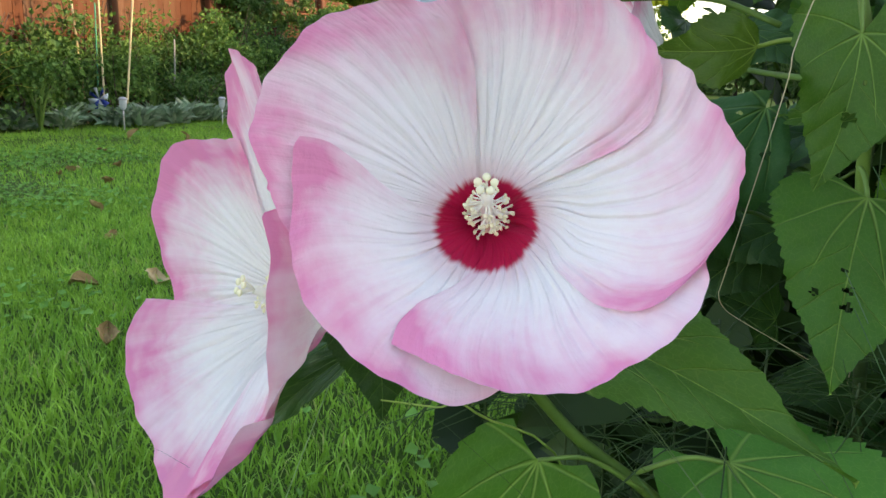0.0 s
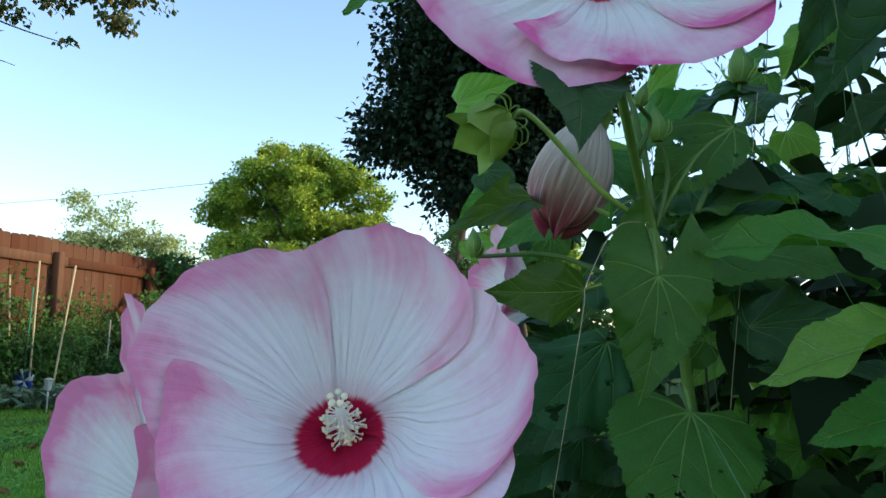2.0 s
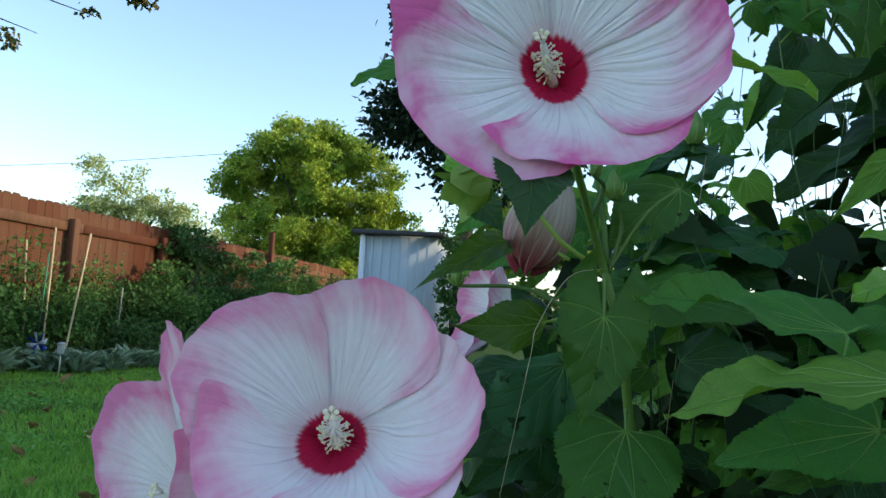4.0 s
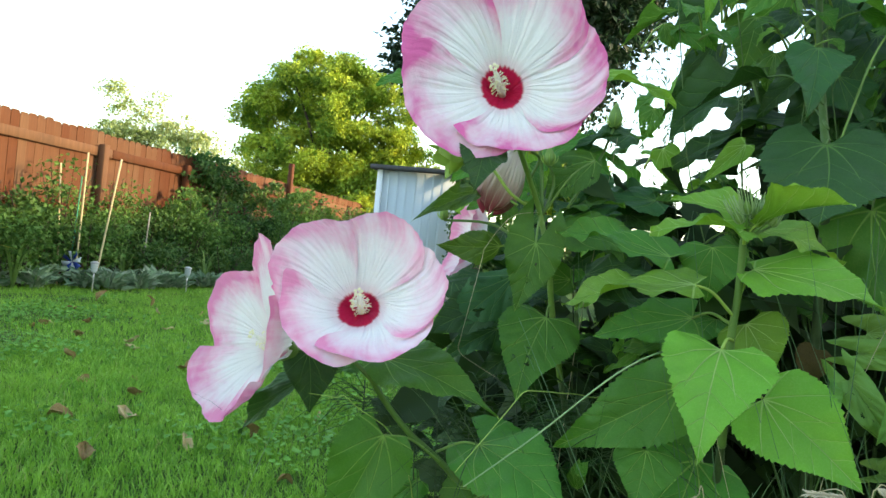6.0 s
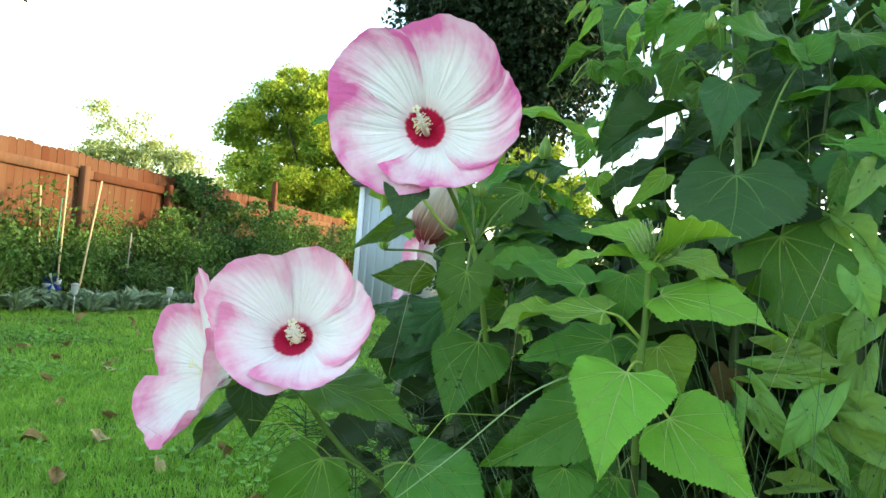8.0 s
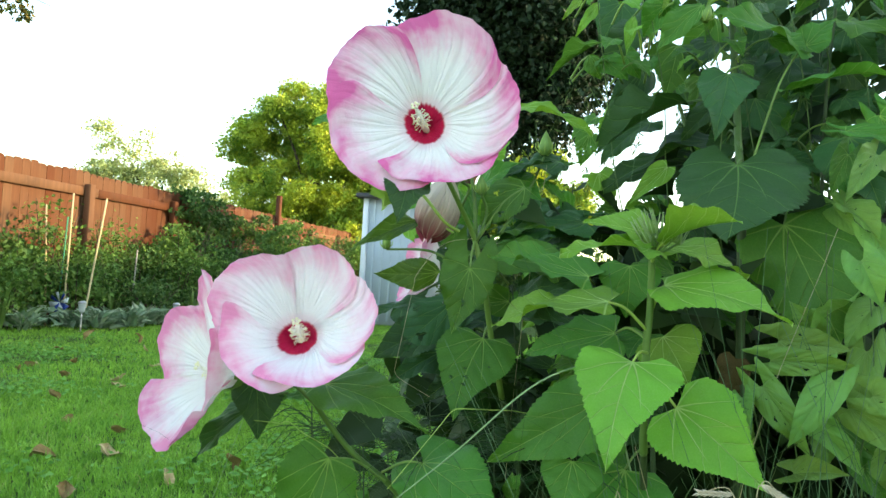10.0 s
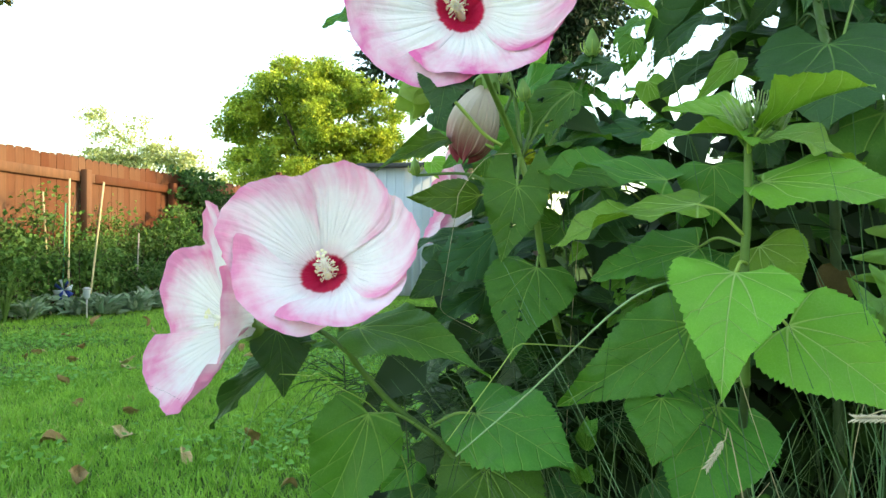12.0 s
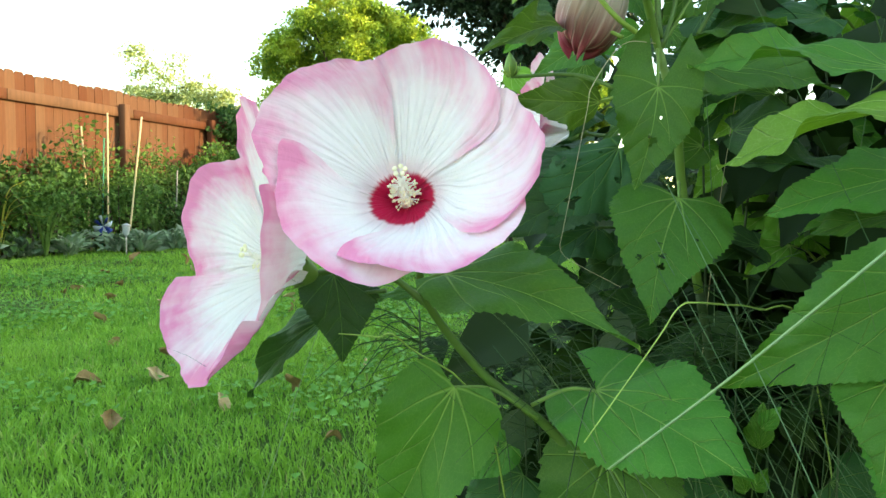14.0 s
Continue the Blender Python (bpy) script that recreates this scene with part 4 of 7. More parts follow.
# ---- garden bed ----
def shrub(x, y, rx, ry, h, n, size, mat, label, seed, airy=0.18):
    s = thing("shrub", (x, y, 0), label, "shrub", "shrubs along the fence")
    rng = random.Random(seed)
    for i in range(9):
        a = rng.uniform(0, 6.28)
        top = (x + rx * 0.8 * math.cos(a), y + ry * 0.8 * math.sin(a), h * rng.uniform(0.75, 1.05))
        bm = tube(bmesh.new(), glide([(x + 0.1 * math.cos(a), y + 0.1 * math.sin(a), -0.02), (x + rx * 0.4 * math.cos(a), y + ry * 0.4 * math.sin(a), h * 0.5), top], 3), [0.012 - 0.0015 * j for j in range(7)], 5)
        part("stem", bm, BARK, s)
    lobes = [(x, y, h * 0.42, rx * 0.85, ry * 0.85, h * 0.4)] + [(x + rng.uniform(-0.6, 0.6) * rx, y + rng.uniform(-0.6, 0.6) * ry, h * rng.uniform(0.55, 0.85), rx * 0.42, ry * 0.42, h * 0.22) for _ in range(5)]
    cloud = crown_cloud("foliage", lobes, n, size, seed, airy * 0.6)[0]
    part("foliage", cloud, mat, s)


for i, (x, y, rx, ry, h, n, size, mat, text) in enumerate((
    (-6.0, 5.6, 0.35, 0.7, 1.15, 1500, 0.07, SHRUB, "loose dark green shrub against the fence"),
    (-5.95, 6.6, 0.4, 0.6, 1.15, 1700, 0.07, SHRUB, "loose leafy green shrub against the fence"),
    (-5.9, 7.7, 0.4, 0.7, 0.95, 2600, 0.06, SHRUB, "low dense dark green shrub"),
    (-5.85, 8.8, 0.45, 0.7, 1.0, 2800, 0.06, SHRUB, "low dense dark green shrub"),
    (-5.8, 10.0, 0.5, 0.7, 1.45, 3000, 0.075, SHRUB_LIGHT, "light green leafy shrub below the fence"),
    (-5.6, 11.3, 0.55, 0.8, 1.4, 3000, 0.07, SHRUB, "dark green shrub below the fence"),
    (-5.4, 12.8, 0.6, 0.9, 1.65, 3000, 0.08, SHRUB_LIGHT, "tall mixed green shrub"),
    (-5.1, 14.4, 0.7, 0.9, 1.6, 3000, 0.08, SHRUB, "mixed green shrub near the shed"),
    (-4.7, 16.0, 0.8, 0.9, 1.65, 2800, 0.09, SHRUB_LIGHT, "mixed green shrub near the shed"),
    (-4.3, 17.6, 0.8, 0.9, 1.2, 2000, 0.09, SHRUB, "dark green shrub near the shed"),
    (-5.25, 8.3, 0.35, 0.6, 0.55, 1700, 0.055, SHRUB, "low dark ground cover shrub"),
    (-5.05, 9.6, 0.4, 0.7, 0.55, 1700, 0.055, SHRUB, "low dark ground cover shrub"),
    (-4.8, 11.0, 0.45, 0.8, 0.6, 1700, 0.06, SHRUB, "low dark ground cover shrub"))):
    shrub(x, y, rx, ry, h, n, size, mat, text, 60 + i)
for i, (x, y, rx, ry, h, n) in enumerate(((-5.7, 6.1, 0.3, 0.5, 0.8, 1500), (-5.6, 7.2, 0.32, 0.5, 0.85, 1700), (-5.5, 9.3, 0.35, 0.6, 1.0, 1900), (-5.55, 10.7, 0.4, 0.6, 1.2, 2000), (-5.2, 12.0, 0.45, 0.7, 1.3, 2200), (-4.9, 13.6, 0.5, 0.8, 1.5, 2200), (-6.0, 7.2, 0.25, 0.5, 1.45, 900), (-6.0, 8.4, 0.25, 0.5, 1.35, 900))):
    shrub(x, y, rx, ry, h, n, 0.055, SHRUB_LIGHT, "airy light green perennial foliage in the bed", 160 + i, 0.3)
shrub(-1.42, 10.3, 0.36, 0.4, 2.5, 2600, 0.07, SHRUB, "tall narrow green shrub beside the shed", 77, 0.12)
vine = thing("climbing_vine", (-6.15, 11.2, 0), "dark green climbing vine over the fence top", "vine")
part("stem", rod([(-6.12, 11.0, 0.0), (-6.14, 11.1, 1.0), (-6.16, 11.3, 1.95)], 0.014, 0.006), BARK, vine)
part("foliage", crown_cloud("foliage", [(-6.15, 11.0, 1.95, 0.14, 0.7, 0.12), (-6.15, 10.3, 2.0, 0.12, 0.4, 0.07), (-6.1, 11.6, 1.7, 0.14, 0.6, 0.25), (-6.1, 11.3, 1.3, 0.12, 0.4, 0.4), (-6.12, 10.6, 1.75, 0.12, 0.6, 0.14), (-6.08, 11.0, 1.5, 0.12, 0.5, 0.3), (-6.08, 12.2, 1.5, 0.14, 0.7, 0.3), (-6.08, 13.4, 1.6, 0.14, 0.7, 0.25)], 3400, 0.08, 91, 0.08)[0], SHRUB, vine)


def silver_plant(x, y, seed, scale=1.0):
    rng = np.random.RandomState(seed)
    p = thing("silver_leaf_plant", (x, y, 0), "low clump of furry silver-green leaves at the lawn edge", "plant", "silver plants along the bed")
    n = 110
    a = rng.uniform(0, 6.28, n)
    r = rng.uniform(0, 0.15, n) * scale
    root = np.stack([x + r * np.cos(a), y + r * np.sin(a), rng.uniform(0.02, 0.16, n) * scale], 1)
    along = np.stack([np.cos(a), np.sin(a), rng.uniform(0.2, 1.6, n)], 1)
    nrm = np.stack([rng.normal(0, 0.6, n), rng.normal(0, 0.6, n), np.ones(n)], 1)
    L = rng.uniform(0.07, 0.15, n) * scale
    part("leaf_clump", leaf_cloud("leaf_clump", root, along, nrm, L, L * 0.42, BROAD), SILVER, p)


for i, (x, y) in enumerate(((-5.75, 5.9), (-5.45, 6.15), (-5.6, 6.5), (-5.3, 6.75), (-5.05, 6.85), (-5.2, 7.2), (-4.95, 7.35), (-5.0, 7.75), (-4.85, 8.0), (-6.0, 6.1), (-5.4, 7.6), (-4.75, 8.6), (-5.9, 5.4))):
    silver_plant(x, y, 70 + i, 0.95 + 0.3 * ((i * 7) % 5) / 4)


def strap_plant(x, y, n, length, seed, mat, label):
    rng = random.Random(seed)
    p = thing("strap_leaf_plant", (x, y, 0), label, "plant")
    for _ in range(n):
        a, h = rng.uniform(0, 6.28), length * rng.uniform(0.6, 1.1)
        out = Vector((math.cos(a), math.sin(a), 0)) * h * rng.uniform(0.3, 0.7)
        line = glide([Vector((x, y, 0)), Vector((x, y, h * 0.7)) + out * 0.35, Vector((x, y, h * rng.uniform(0.65, 0.95))) + out], 4)
        side = Vector((-math.sin(a), math.cos(a), 0))
        bm = bmesh.new()
        rows = []
        for i, q in enumerate(line):
            w = 0.012 * (1 - (i / len(line)) ** 2)
            rows.append([bm.verts.new(q - side * w), bm.verts.new(q - Vector((0, 0, 0.004))), bm.verts.new(q + side * w)])
        for r0, r1 in zip(rows, rows[1:]):
            for j in range(2):
                bm.faces.new((r0[j], r0[j + 1], r1[j + 1], r1[j]))
        part("strap_leaf", bm, mat, p)


STRAP = plain("strap_leaf_green", (0.13, 0.24, 0.05), 0.5, 20.0, 0.3, thin=0.25)
STRAP_YELLOW = plain("strap_leaf_yellow", (0.42, 0.42, 0.07), 0.5, 20.0, 0.3, thin=0.25)
strap_plant(-5.75, 6.35, 20, 0.75, 5, STRAP, "arching green daylily leaves in the bed")
strap_plant(-6.0, 5.8, 16, 0.8, 6, STRAP, "arching green daylily leaves in the bed")
strap_plant(-4.95, 8.9, 14, 0.65, 7, STRAP, "upright green daylily leaves in the bed")
for i, (x, y, n, length) in enumerate(((-5.5, 5.9, 18, 0.7), (-5.85, 6.6, 16, 0.9), (-5.45, 7.7, 14, 0.6), (-5.3, 8.6, 14, 0.6), (-5.0, 9.6, 14, 0.7), (-4.8, 10.4, 12, 0.7))):
    strap_plant(x, y, n, length, 30 + i, STRAP, "arching green daylily leaves in the bed")
strap_plant(-5.75, 5.55, 7, 0.85, 8, STRAP_YELLOW, "yellowing arching daylily leaves")


def stake(top, foot, r, mat, label):
    t = tagged(part("garden_stake", rod([foot, top], r, r * 0.85, 8), mat), label, "stake", "stakes in the bed")
    return t


stake((-5.86, 6.9, 1.43), (-5.75, 6.9, -0.05), 0.0115, BAMBOO, "thin pale bamboo stake in the bed")
stake((-5.51, 6.9, 1.58), (-5.53, 6.9, -0.05), 0.0115, BAMBOO, "thin pale bamboo stake in the bed")
stake((-5.07, 6.9, 1.53), (-5.28, 6.9, -0.05), 0.0115, BAMBOO, "leaning pale bamboo stake in the bed")
stake((-5.60, 6.95, 1.30), (-5.65, 6.95, -0.05), 0.009, GREEN_ROD, "green coated garden stake in the bed")
stake((-5.46, 8.2, 0.97), (-5.50, 8.2, -0.05), 0.011, GREY_ROD, "short weathered grey stake in the shrubs")


def solar_light(x, y, h):
    s = thing("solar_light", (x, y, 0), "small clear solar path light at the lawn edge", "garden light", "path lights")
    part("pole", rod([(x, y, -0.03), (x, y, h)], 0.008, 0.008), STEEL, s)
    bm = tube(bmesh.new(), [(x, y, h), (x, y, h + 0.02), (x, y, h + 0.09), (x, y, h + 0.10)], [0.02, 0.032, 0.04, 0.04], 12)
    part("lens", bm, plain("frosted_lens", (0.6, 0.66, 0.66), 0.3, 30.0, 0.1, thin=0.4), s)
    part("cap", tube(bmesh.new(), [(x, y, h + 0.10), (x, y, h + 0.115), (x, y, h + 0.13)], [0.05, 0.046, 0.02], 12), STEEL, s)


solar_light(-5.0, 6.5, 0.22)
solar_light(-4.55, 7.7, 0.20)
pin = thing("pinwheel", (-5.45, 6.85, 0), "small blue and white foil pinwheel in the bed", "pinwheel")
part("stick", rod([(-5.45, 6.76, -0.03), (-5.45, 6.75, 0.32)], 0.006, 0.006), GREY_ROD, pin)
for i in range(8):
    a = i * math.pi / 4
    bm = bmesh.new()
    c = Vector((-5.45, 6.72, 0.30))
    q = [c, c + Vector((0.12 * math.cos(a), -0.03, 0.12 * math.sin(a))), c + Vector((0.13 * math.cos(a + 0.5), 0.0, 0.13 * math.sin(a + 0.5))), c + Vector((0.05 * math.cos(a + 0.7), 0.01, 0.05 * math.sin(a + 0.7)))]
    f = bm.faces.new([bm.verts.new(p) for p in q])
    r = bmesh.ops.extrude_face_region(bm, geom=[f])
    bmesh.ops.translate(bm, vec=(0, 0.003, 0), verts=[v for v in r["geom"] if isinstance(v, bmesh.types.BMVert)])
    part("vane", bm, BLUE if i % 2 else WHITE, pin)


# ---- hibiscus ----
def stem(plant, points, r0, r1, mat=None, name="stem"):
    return part(name, rod(points, r0, r1, 10, 6), mat or STEM, plant)


BLOOM = [
    dict(front=(101, 95, 95, 98, 103), back=(188, 204), rim=(84, 92, 102, 106, 107, 103, 97)),
    dict(front=(32, 26, 24, 27, 37), back=(112, 120), rim=(88, 96, 104, 111, 116, 113, 107)),
    dict(front=(-8, -36, -38, -31, -13), back=(45, 54), rim=(104, 109, 115, 120, 122, 119, 109), curls=((0.85, 0.3, -0.05),)),
    dict(front=(-74, -93, -112, -114, -111), back=(0, -6), rim=(108, 115, 109, 102, 92, 81, 80), curls=((0.58, 0.36, 0.30), (0.98, 0.14, 0.05)), ruffle=0.03, lay=0.7),
    dict(front=(186, 179, 167, 164, 167), back=(302, 298), rim=(84, 98, 95, 91, 88, 83, 85), curls=((0.95, 0.2, 0.05), (-0.55, 0.3, -0.06))),
]
bloom_stalk = thing("hibiscus_plant", (0.42, 0.36, 0), "leaning hibiscus stalk with two large pink and white blooms", "hibiscus")
stem(bloom_stalk, [(0.42, 0.36, -0.03), (0.27, 0.24, 0.28), (0.163, 0.16, 0.467), (0.113, 0.14, 0.534), (0.048, 0.11, 0.594), (-0.001, 0.08, 0.667), (-0.003, 0.066, 0.715), (-0.009, 0.050, 0.748)], 0.0062, 0.0030)
stem(bloom_stalk, [(0.0, 0.085, 0.66), (-0.035, 0.085, 0.685), (-0.07, 0.072, 0.692), (-0.100, 0.048, 0.690)], 0.0035, 0.003)
add_flower(bloom_stalk, flower_pose((-0.0088, 0.0333, 0.7567), (0.0715, -0.92, 0.368)), BLOOM, PETAL, "large pale pink and white bloom with crimson eye", (50, 37.8), (0.116, -0.169), (0.0, 0.34), seed=3, heart=(0.004, -0.0065))
SIDE = [
    dict(front=(112, 108, 107, 107, 108), back=(195, 224), rim=(84, 84, 90, 106, 118, 115, 100, 94)),
    dict(front=(20, 28, 40, 50, 58), back=(135, 128), rim=(84, 92, 124, 137, 132, 124, 112), rise=-0.06),
    dict(front=(-10, -24, -40, -52, -58), back=(80, 94), rim=(80, 90, 94, 90, 82, 78, 80, 87, 93), curls=((1.0, 0.5, -0.38), (-1.0, 0.35, -0.1)), ruffle=0.05, cup=1.1, tuck=0.4, rise=0.14),
    dict(front=(-74, -70, -68, -67, -66), back=(5, 0), rim=(66, 70, 76, 84, 95, 105, 110), ruffle=0.03, cup=0.2, rise=-0.08),
    dict(front=(204, 201, 199, 198, 198), back=(318, 330), rim=(94, 106, 115, 116, 110, 105, 108, 114, 116, 104), curls=((0.95, 0.25, 0.03),)),
]
add_flower(bloom_stalk, flower_pose((-0.112, 0.034, 0.694), (-0.647, -0.72, 0.251)), SIDE, PETAL_SIDE, "large pink and white bloom turned aside", (46, 30), (0.0, 0.0), (0.0, 0.12), seed=5, anthers=60)
TOP = [
    dict(pleats=0.011, front=(98, 96, 100, 104, 109), back=(182, 196), rim=(108, 120, 130, 135, 136, 132, 121)),
    dict(pleats=0.011, front=(30, 23, 23, 28, 36), back=(118, 128), rim=(104, 122, 131, 139, 142, 136, 125)),
    dict(pleats=0.011, front=(-36, -50, -48, -34, -22), back=(44, 52), rim=(118, 126, 131, 131, 130, 126, 113), curls=((0.7, 0.3, 0.05),)),
    dict(pleats=0.011, front=(-108, -114, -121, -127, -128), back=(-8, -14), rim=(108, 116, 106, 92, 90, 92, 86), curls=((0.90, 0.2, 0.22), (0.4, 0.3, 0.12)), ruffle=0.03, lay=0.6),
    dict(pleats=0.011, front=(164, 163, 158, 156, 163), back=(292, 288), rim=(86, 100, 116, 121, 124, 122, 112), curls=((0.95, 0.25, 0.10),)),
]
tall_stalk = thing("hibiscus_plant", (0.33, 0.40, 0), "upright hibiscus stalk with bloom, wilted flower and buds", "hibiscus")
stem(tall_stalk, [(0.26, 0.24, 0.665), (0.237, 0.22, 0.773), (0.226, 0.20, 0.845), (0.205, 0.20, 0.92), (0.188, 0.15, 0.965), (0.170, 0.088, 1.01), (0.152, 0.066, 1.052)], 0.0050, 0.0034, PETIOLE)
stem(tall_stalk, [(0.36, 0.42, -0.03), (0.33, 0.36, 0.35), (0.285, 0.285, 0.56), (0.26, 0.24, 0.668)], 0.0066, 0.0050, STEM_DARK)
add_flower(tall_stalk, flower_pose((0.1514, 0.0453, 1.0574), (0.0628, -0.92, 0.187)), TOP, PETAL_DEEP, "large bloom with deep pink margins and crimson eye", (50, 19), (-0.201, -0.215), (-0.25, 0.36), seed=8)
REAR = [dict(front=(a - 38, a - 42, a - 44, a - 44, a - 42), back=(a + 40, a + 44), rim=(78, 88, 96, 99, 96, 88, 80), cup=0.2) for a in (90, 18, -54, -126, 162)]
add_flower(tall_stalk, flower_pose((0.102, 0.60, 0.866), (-0.86, -0.34, 0.22)), REAR, PETAL_REAR, "pale pink bloom half hidden by leaves", (54, 36), pistil=False, seed=11)
stem(tall_stalk, [(0.225, 0.21, 0.84), (0.20, 0.45, 0.845), (0.118, 0.606, 0.860)], 0.003, 0.003)


def wilted_flower(plant, top, foot, r):
    """Petals rolled shut into a pleated egg, cream above and wine red at the tip."""
    n, rows = 96, 30
    a, t = np.meshgrid(np.linspace(0, 2 * np.pi, n + 1), np.linspace(0, 1, rows))
    body = np.interp(t, (0, 0.06, 0.15, 0.3, 0.45, 0.6, 0.75, 0.86, 0.94, 0.98, 1.0), (0.22, 0.42, 0.62, 0.84, 0.96, 1.0, 0.94, 0.80, 0.62, 0.46, 0.2))
    for _ in range(2):
        body[1:-1] = 0.5 * body[1:-1] + 0.25 * (body[:-2] + body[2:])
    pleat = 1 + 0.022 * (np.sin(17 * a + 5 * t) + np.sin(29 * a - 3 * t + 2 * np.sin(3 * a))) * np.sin(np.pi * t) + 0.05 * np.sin(5 * a + 3 * t)
    rad = r * body * pleat
    length = (Vector(top) - Vector(foot)).length
    ragged = 0.06 * (np.sin(4 * a + 1) + 0.6 * np.sin(11 * a)) * np.clip((t - 0.86) / 0.14, 0, 1) * length
    co = np.stack([rad * np.cos(a), t * length * 1.02 + ragged, rad * np.sin(a)], -1).reshape(-1, 3)
    uv = np.stack([a / (2 * np.pi), t], -1).reshape(-1, 2)
    k = Kit("wilted_petal")
    u, v, _ = k.split(k.coord("UV"))
    fibre = k.noise(1.0, 3.0, vec=k.scaled(k.coord("UV"), (60.0, 1.2, 1.0)))
    red = k.ramp(k.math("ADD", v, k.math("MULTIPLY", fibre, 0.35)), 0.45, 1.2)
    col = k.mix(red, (0.74, 0.62, 0.50), (0.36, 0.045, 0.085))
    swing = k.math("MULTIPLY_ADD", k.noise(1.0, 2.0, vec=k.scaled(k.coord("UV"), (6.0, 1.5, 1.0))), 0.9, k.math("MULTIPLY_ADD", u, 17.0, k.math("MULTIPLY", v, 0.8)))
    ridge = k.ramp(k.math("ABSOLUTE", k.math("SUBTRACT", k.math("FRACT", swing), 0.5)), 0.0, 0.16, 1.0, 0.0)
    col = k.mix(k.math("MULTIPLY", ridge, 0.45), col, (0.80, 0.62, 0.54))
    k.bump(k.math("ADD", fibre, ridge), 0.6, 0.0025)
    mat = k.done(col, 0.65, spec=0.2, thin=0.15)
    part("wilted_flower", raw_mesh("wilted_flower", co, grid_faces(n + 1, rows), uv), mat, plant, "closed wilted flower, cream fading to wine red", basis(top, Vector(foot) - Vector(top), (0, -1, 0)))


wilted_flower(tall_stalk, (0.158, 0.215, 1.015), (0.126, 0.23, 0.920), 0.036)
part("calyx", calyx_mesh(0.024), CALYX, tall_stalk, "", flower_pose((0.160, 0.217, 1.02), (-0.32, -0.05, -0.9)))
stem(tall_stalk, [(0.208, 0.20, 0.925), (0.20, 0.205, 0.99), (0.185, 0.21, 1.045), (0.164, 0.217, 1.04)], 0.003, 0.0025)


def lantern(plant, at, along, size):
    """Ripening seed head: swollen pale green calyx of five broad, pointed, overlapping lobes, with curled bracts round its base."""
    u, v = np.meshgrid(np.linspace(-1, 1, 11), np.linspace(0, 1, 13))
    verts, faces = [], []
    for k in range(5):
        turn = 2 * math.pi * k / 5 + 0.4
        wide = 0.50 * np.interp(v, (0, 0.15, 0.35, 0.55, 0.75, 0.9, 1.0), (0.30, 0.75, 1.0, 1.0, 0.72, 0.36, 0.04))
        out = np.interp(v, (0, 0.12, 0.3, 0.55, 0.75, 1.0), (0.08, 0.30, 0.46, 0.52, 0.55, 0.72)) * (1 + 0.05 * (k % 2)) - 0.20 * (u * wide) ** 2 / 0.25 + 0.02 * np.sin(9 * v + k) * u
        x, y, z = out, u * wide * 1.05, 1.15 * v - 0.05 * np.abs(u) * v
        c, d = math.cos(turn), math.sin(turn)
        base = len(verts)
        verts += [tuple(p) for p in (size * np.stack([x * c - y * d, x * d + y * c, z], -1)).reshape(-1, 3)]
        faces += [[base + i for i in f] for f in grid_faces(11, 13)]
    m = basis(at, (0.2, -1, 0.3), along)
    head = part("seed_head", raw_mesh("seed_head", verts, faces), SEPAL, plant, "swollen yellow-green calyx", m)
    for j in range(9):
        a = j * 2 * math.pi / 9
        c, d = size * math.cos(a), size * math.sin(a)
        part("bract", rod([(0.08 * c, 0.08 * d, 0), (0.40 * c, 0.40 * d, -0.10 * size), (0.62 * c, 0.62 * d, 0.06 * size), (0.60 * c, 0.60 * d, 0.24 * size), (0.50 * c, 0.50 * d, 0.26 * size)], 0.0009, 0.0005, 5, 4), SEPAL, head, "", m)


SEPAL = plain("sepal_yellow_green", (0.25, 0.39, 0.055), 0.55, 60.0, 0.25, thin=0.3)
lantern(tall_stalk, (0.090, 0.15, 1.000), (-0.80, -0.25, -0.62), 0.040)
stem(tall_stalk, [(0.190, 0.19, 0.925), (0.164, 0.165, 0.940), (0.138, 0.16, 0.969), (0.116, 0.155, 0.993), (0.100, 0.15, 1.005), (0.089, 0.15, 0.999)], 0.0026, 0.0022, STEM_LIGHT)


def bud(plant, at, size, lean=(0, 0, 1), bracts=8, reach=0.5, thick=0.03, mat=None):
    """A pointed green flower bud with narrow bracts."""
    bm = bmesh.new()
    rows = []
    for i in range(11):
        t = i / 10
        r = size * 0.26 * math.sin(math.pi * (0.12 + 0.88 * t) ** 0.75) ** 0.9
        rows.append([bm.verts.new((max(r, 0.0002) * (1 + 0.07 * math.cos(10 * math.pi * j / 20)) * math.cos(math.pi * j / 10), t * size, max(r, 0.0002) * (1 + 0.07 * math.cos(10 * math.pi * j / 20)) * math.sin(math.pi * j / 10))) for j in range(20)])
    for a, b in zip(rows, rows[1:]):
        for j in range(20):
            bm.faces.new((a[j], a[(j + 1) % 20], b[(j + 1) % 20], b[j]))
    m = basis(at, lean, (0, -1, 0.1))
    ob = part("bud", bm, CALYX, plant, "", m)
    for j in range(bracts):
        a = j * 2 * math.pi / bracts
        c, d = math.cos(a), math.sin(a)
        part("bract", rod([(0.1 * size * c, 0.02 * size, 0.1 * size * d), (0.36 * size * c, 0.25 * size, 0.36 * size * d), (0.40 * size * c, reach * size, 0.40 * size * d)], thick * size, 0.4 * thick * size, 5, 4), mat or STEM_LIGHT, ob, "", m)
    return ob


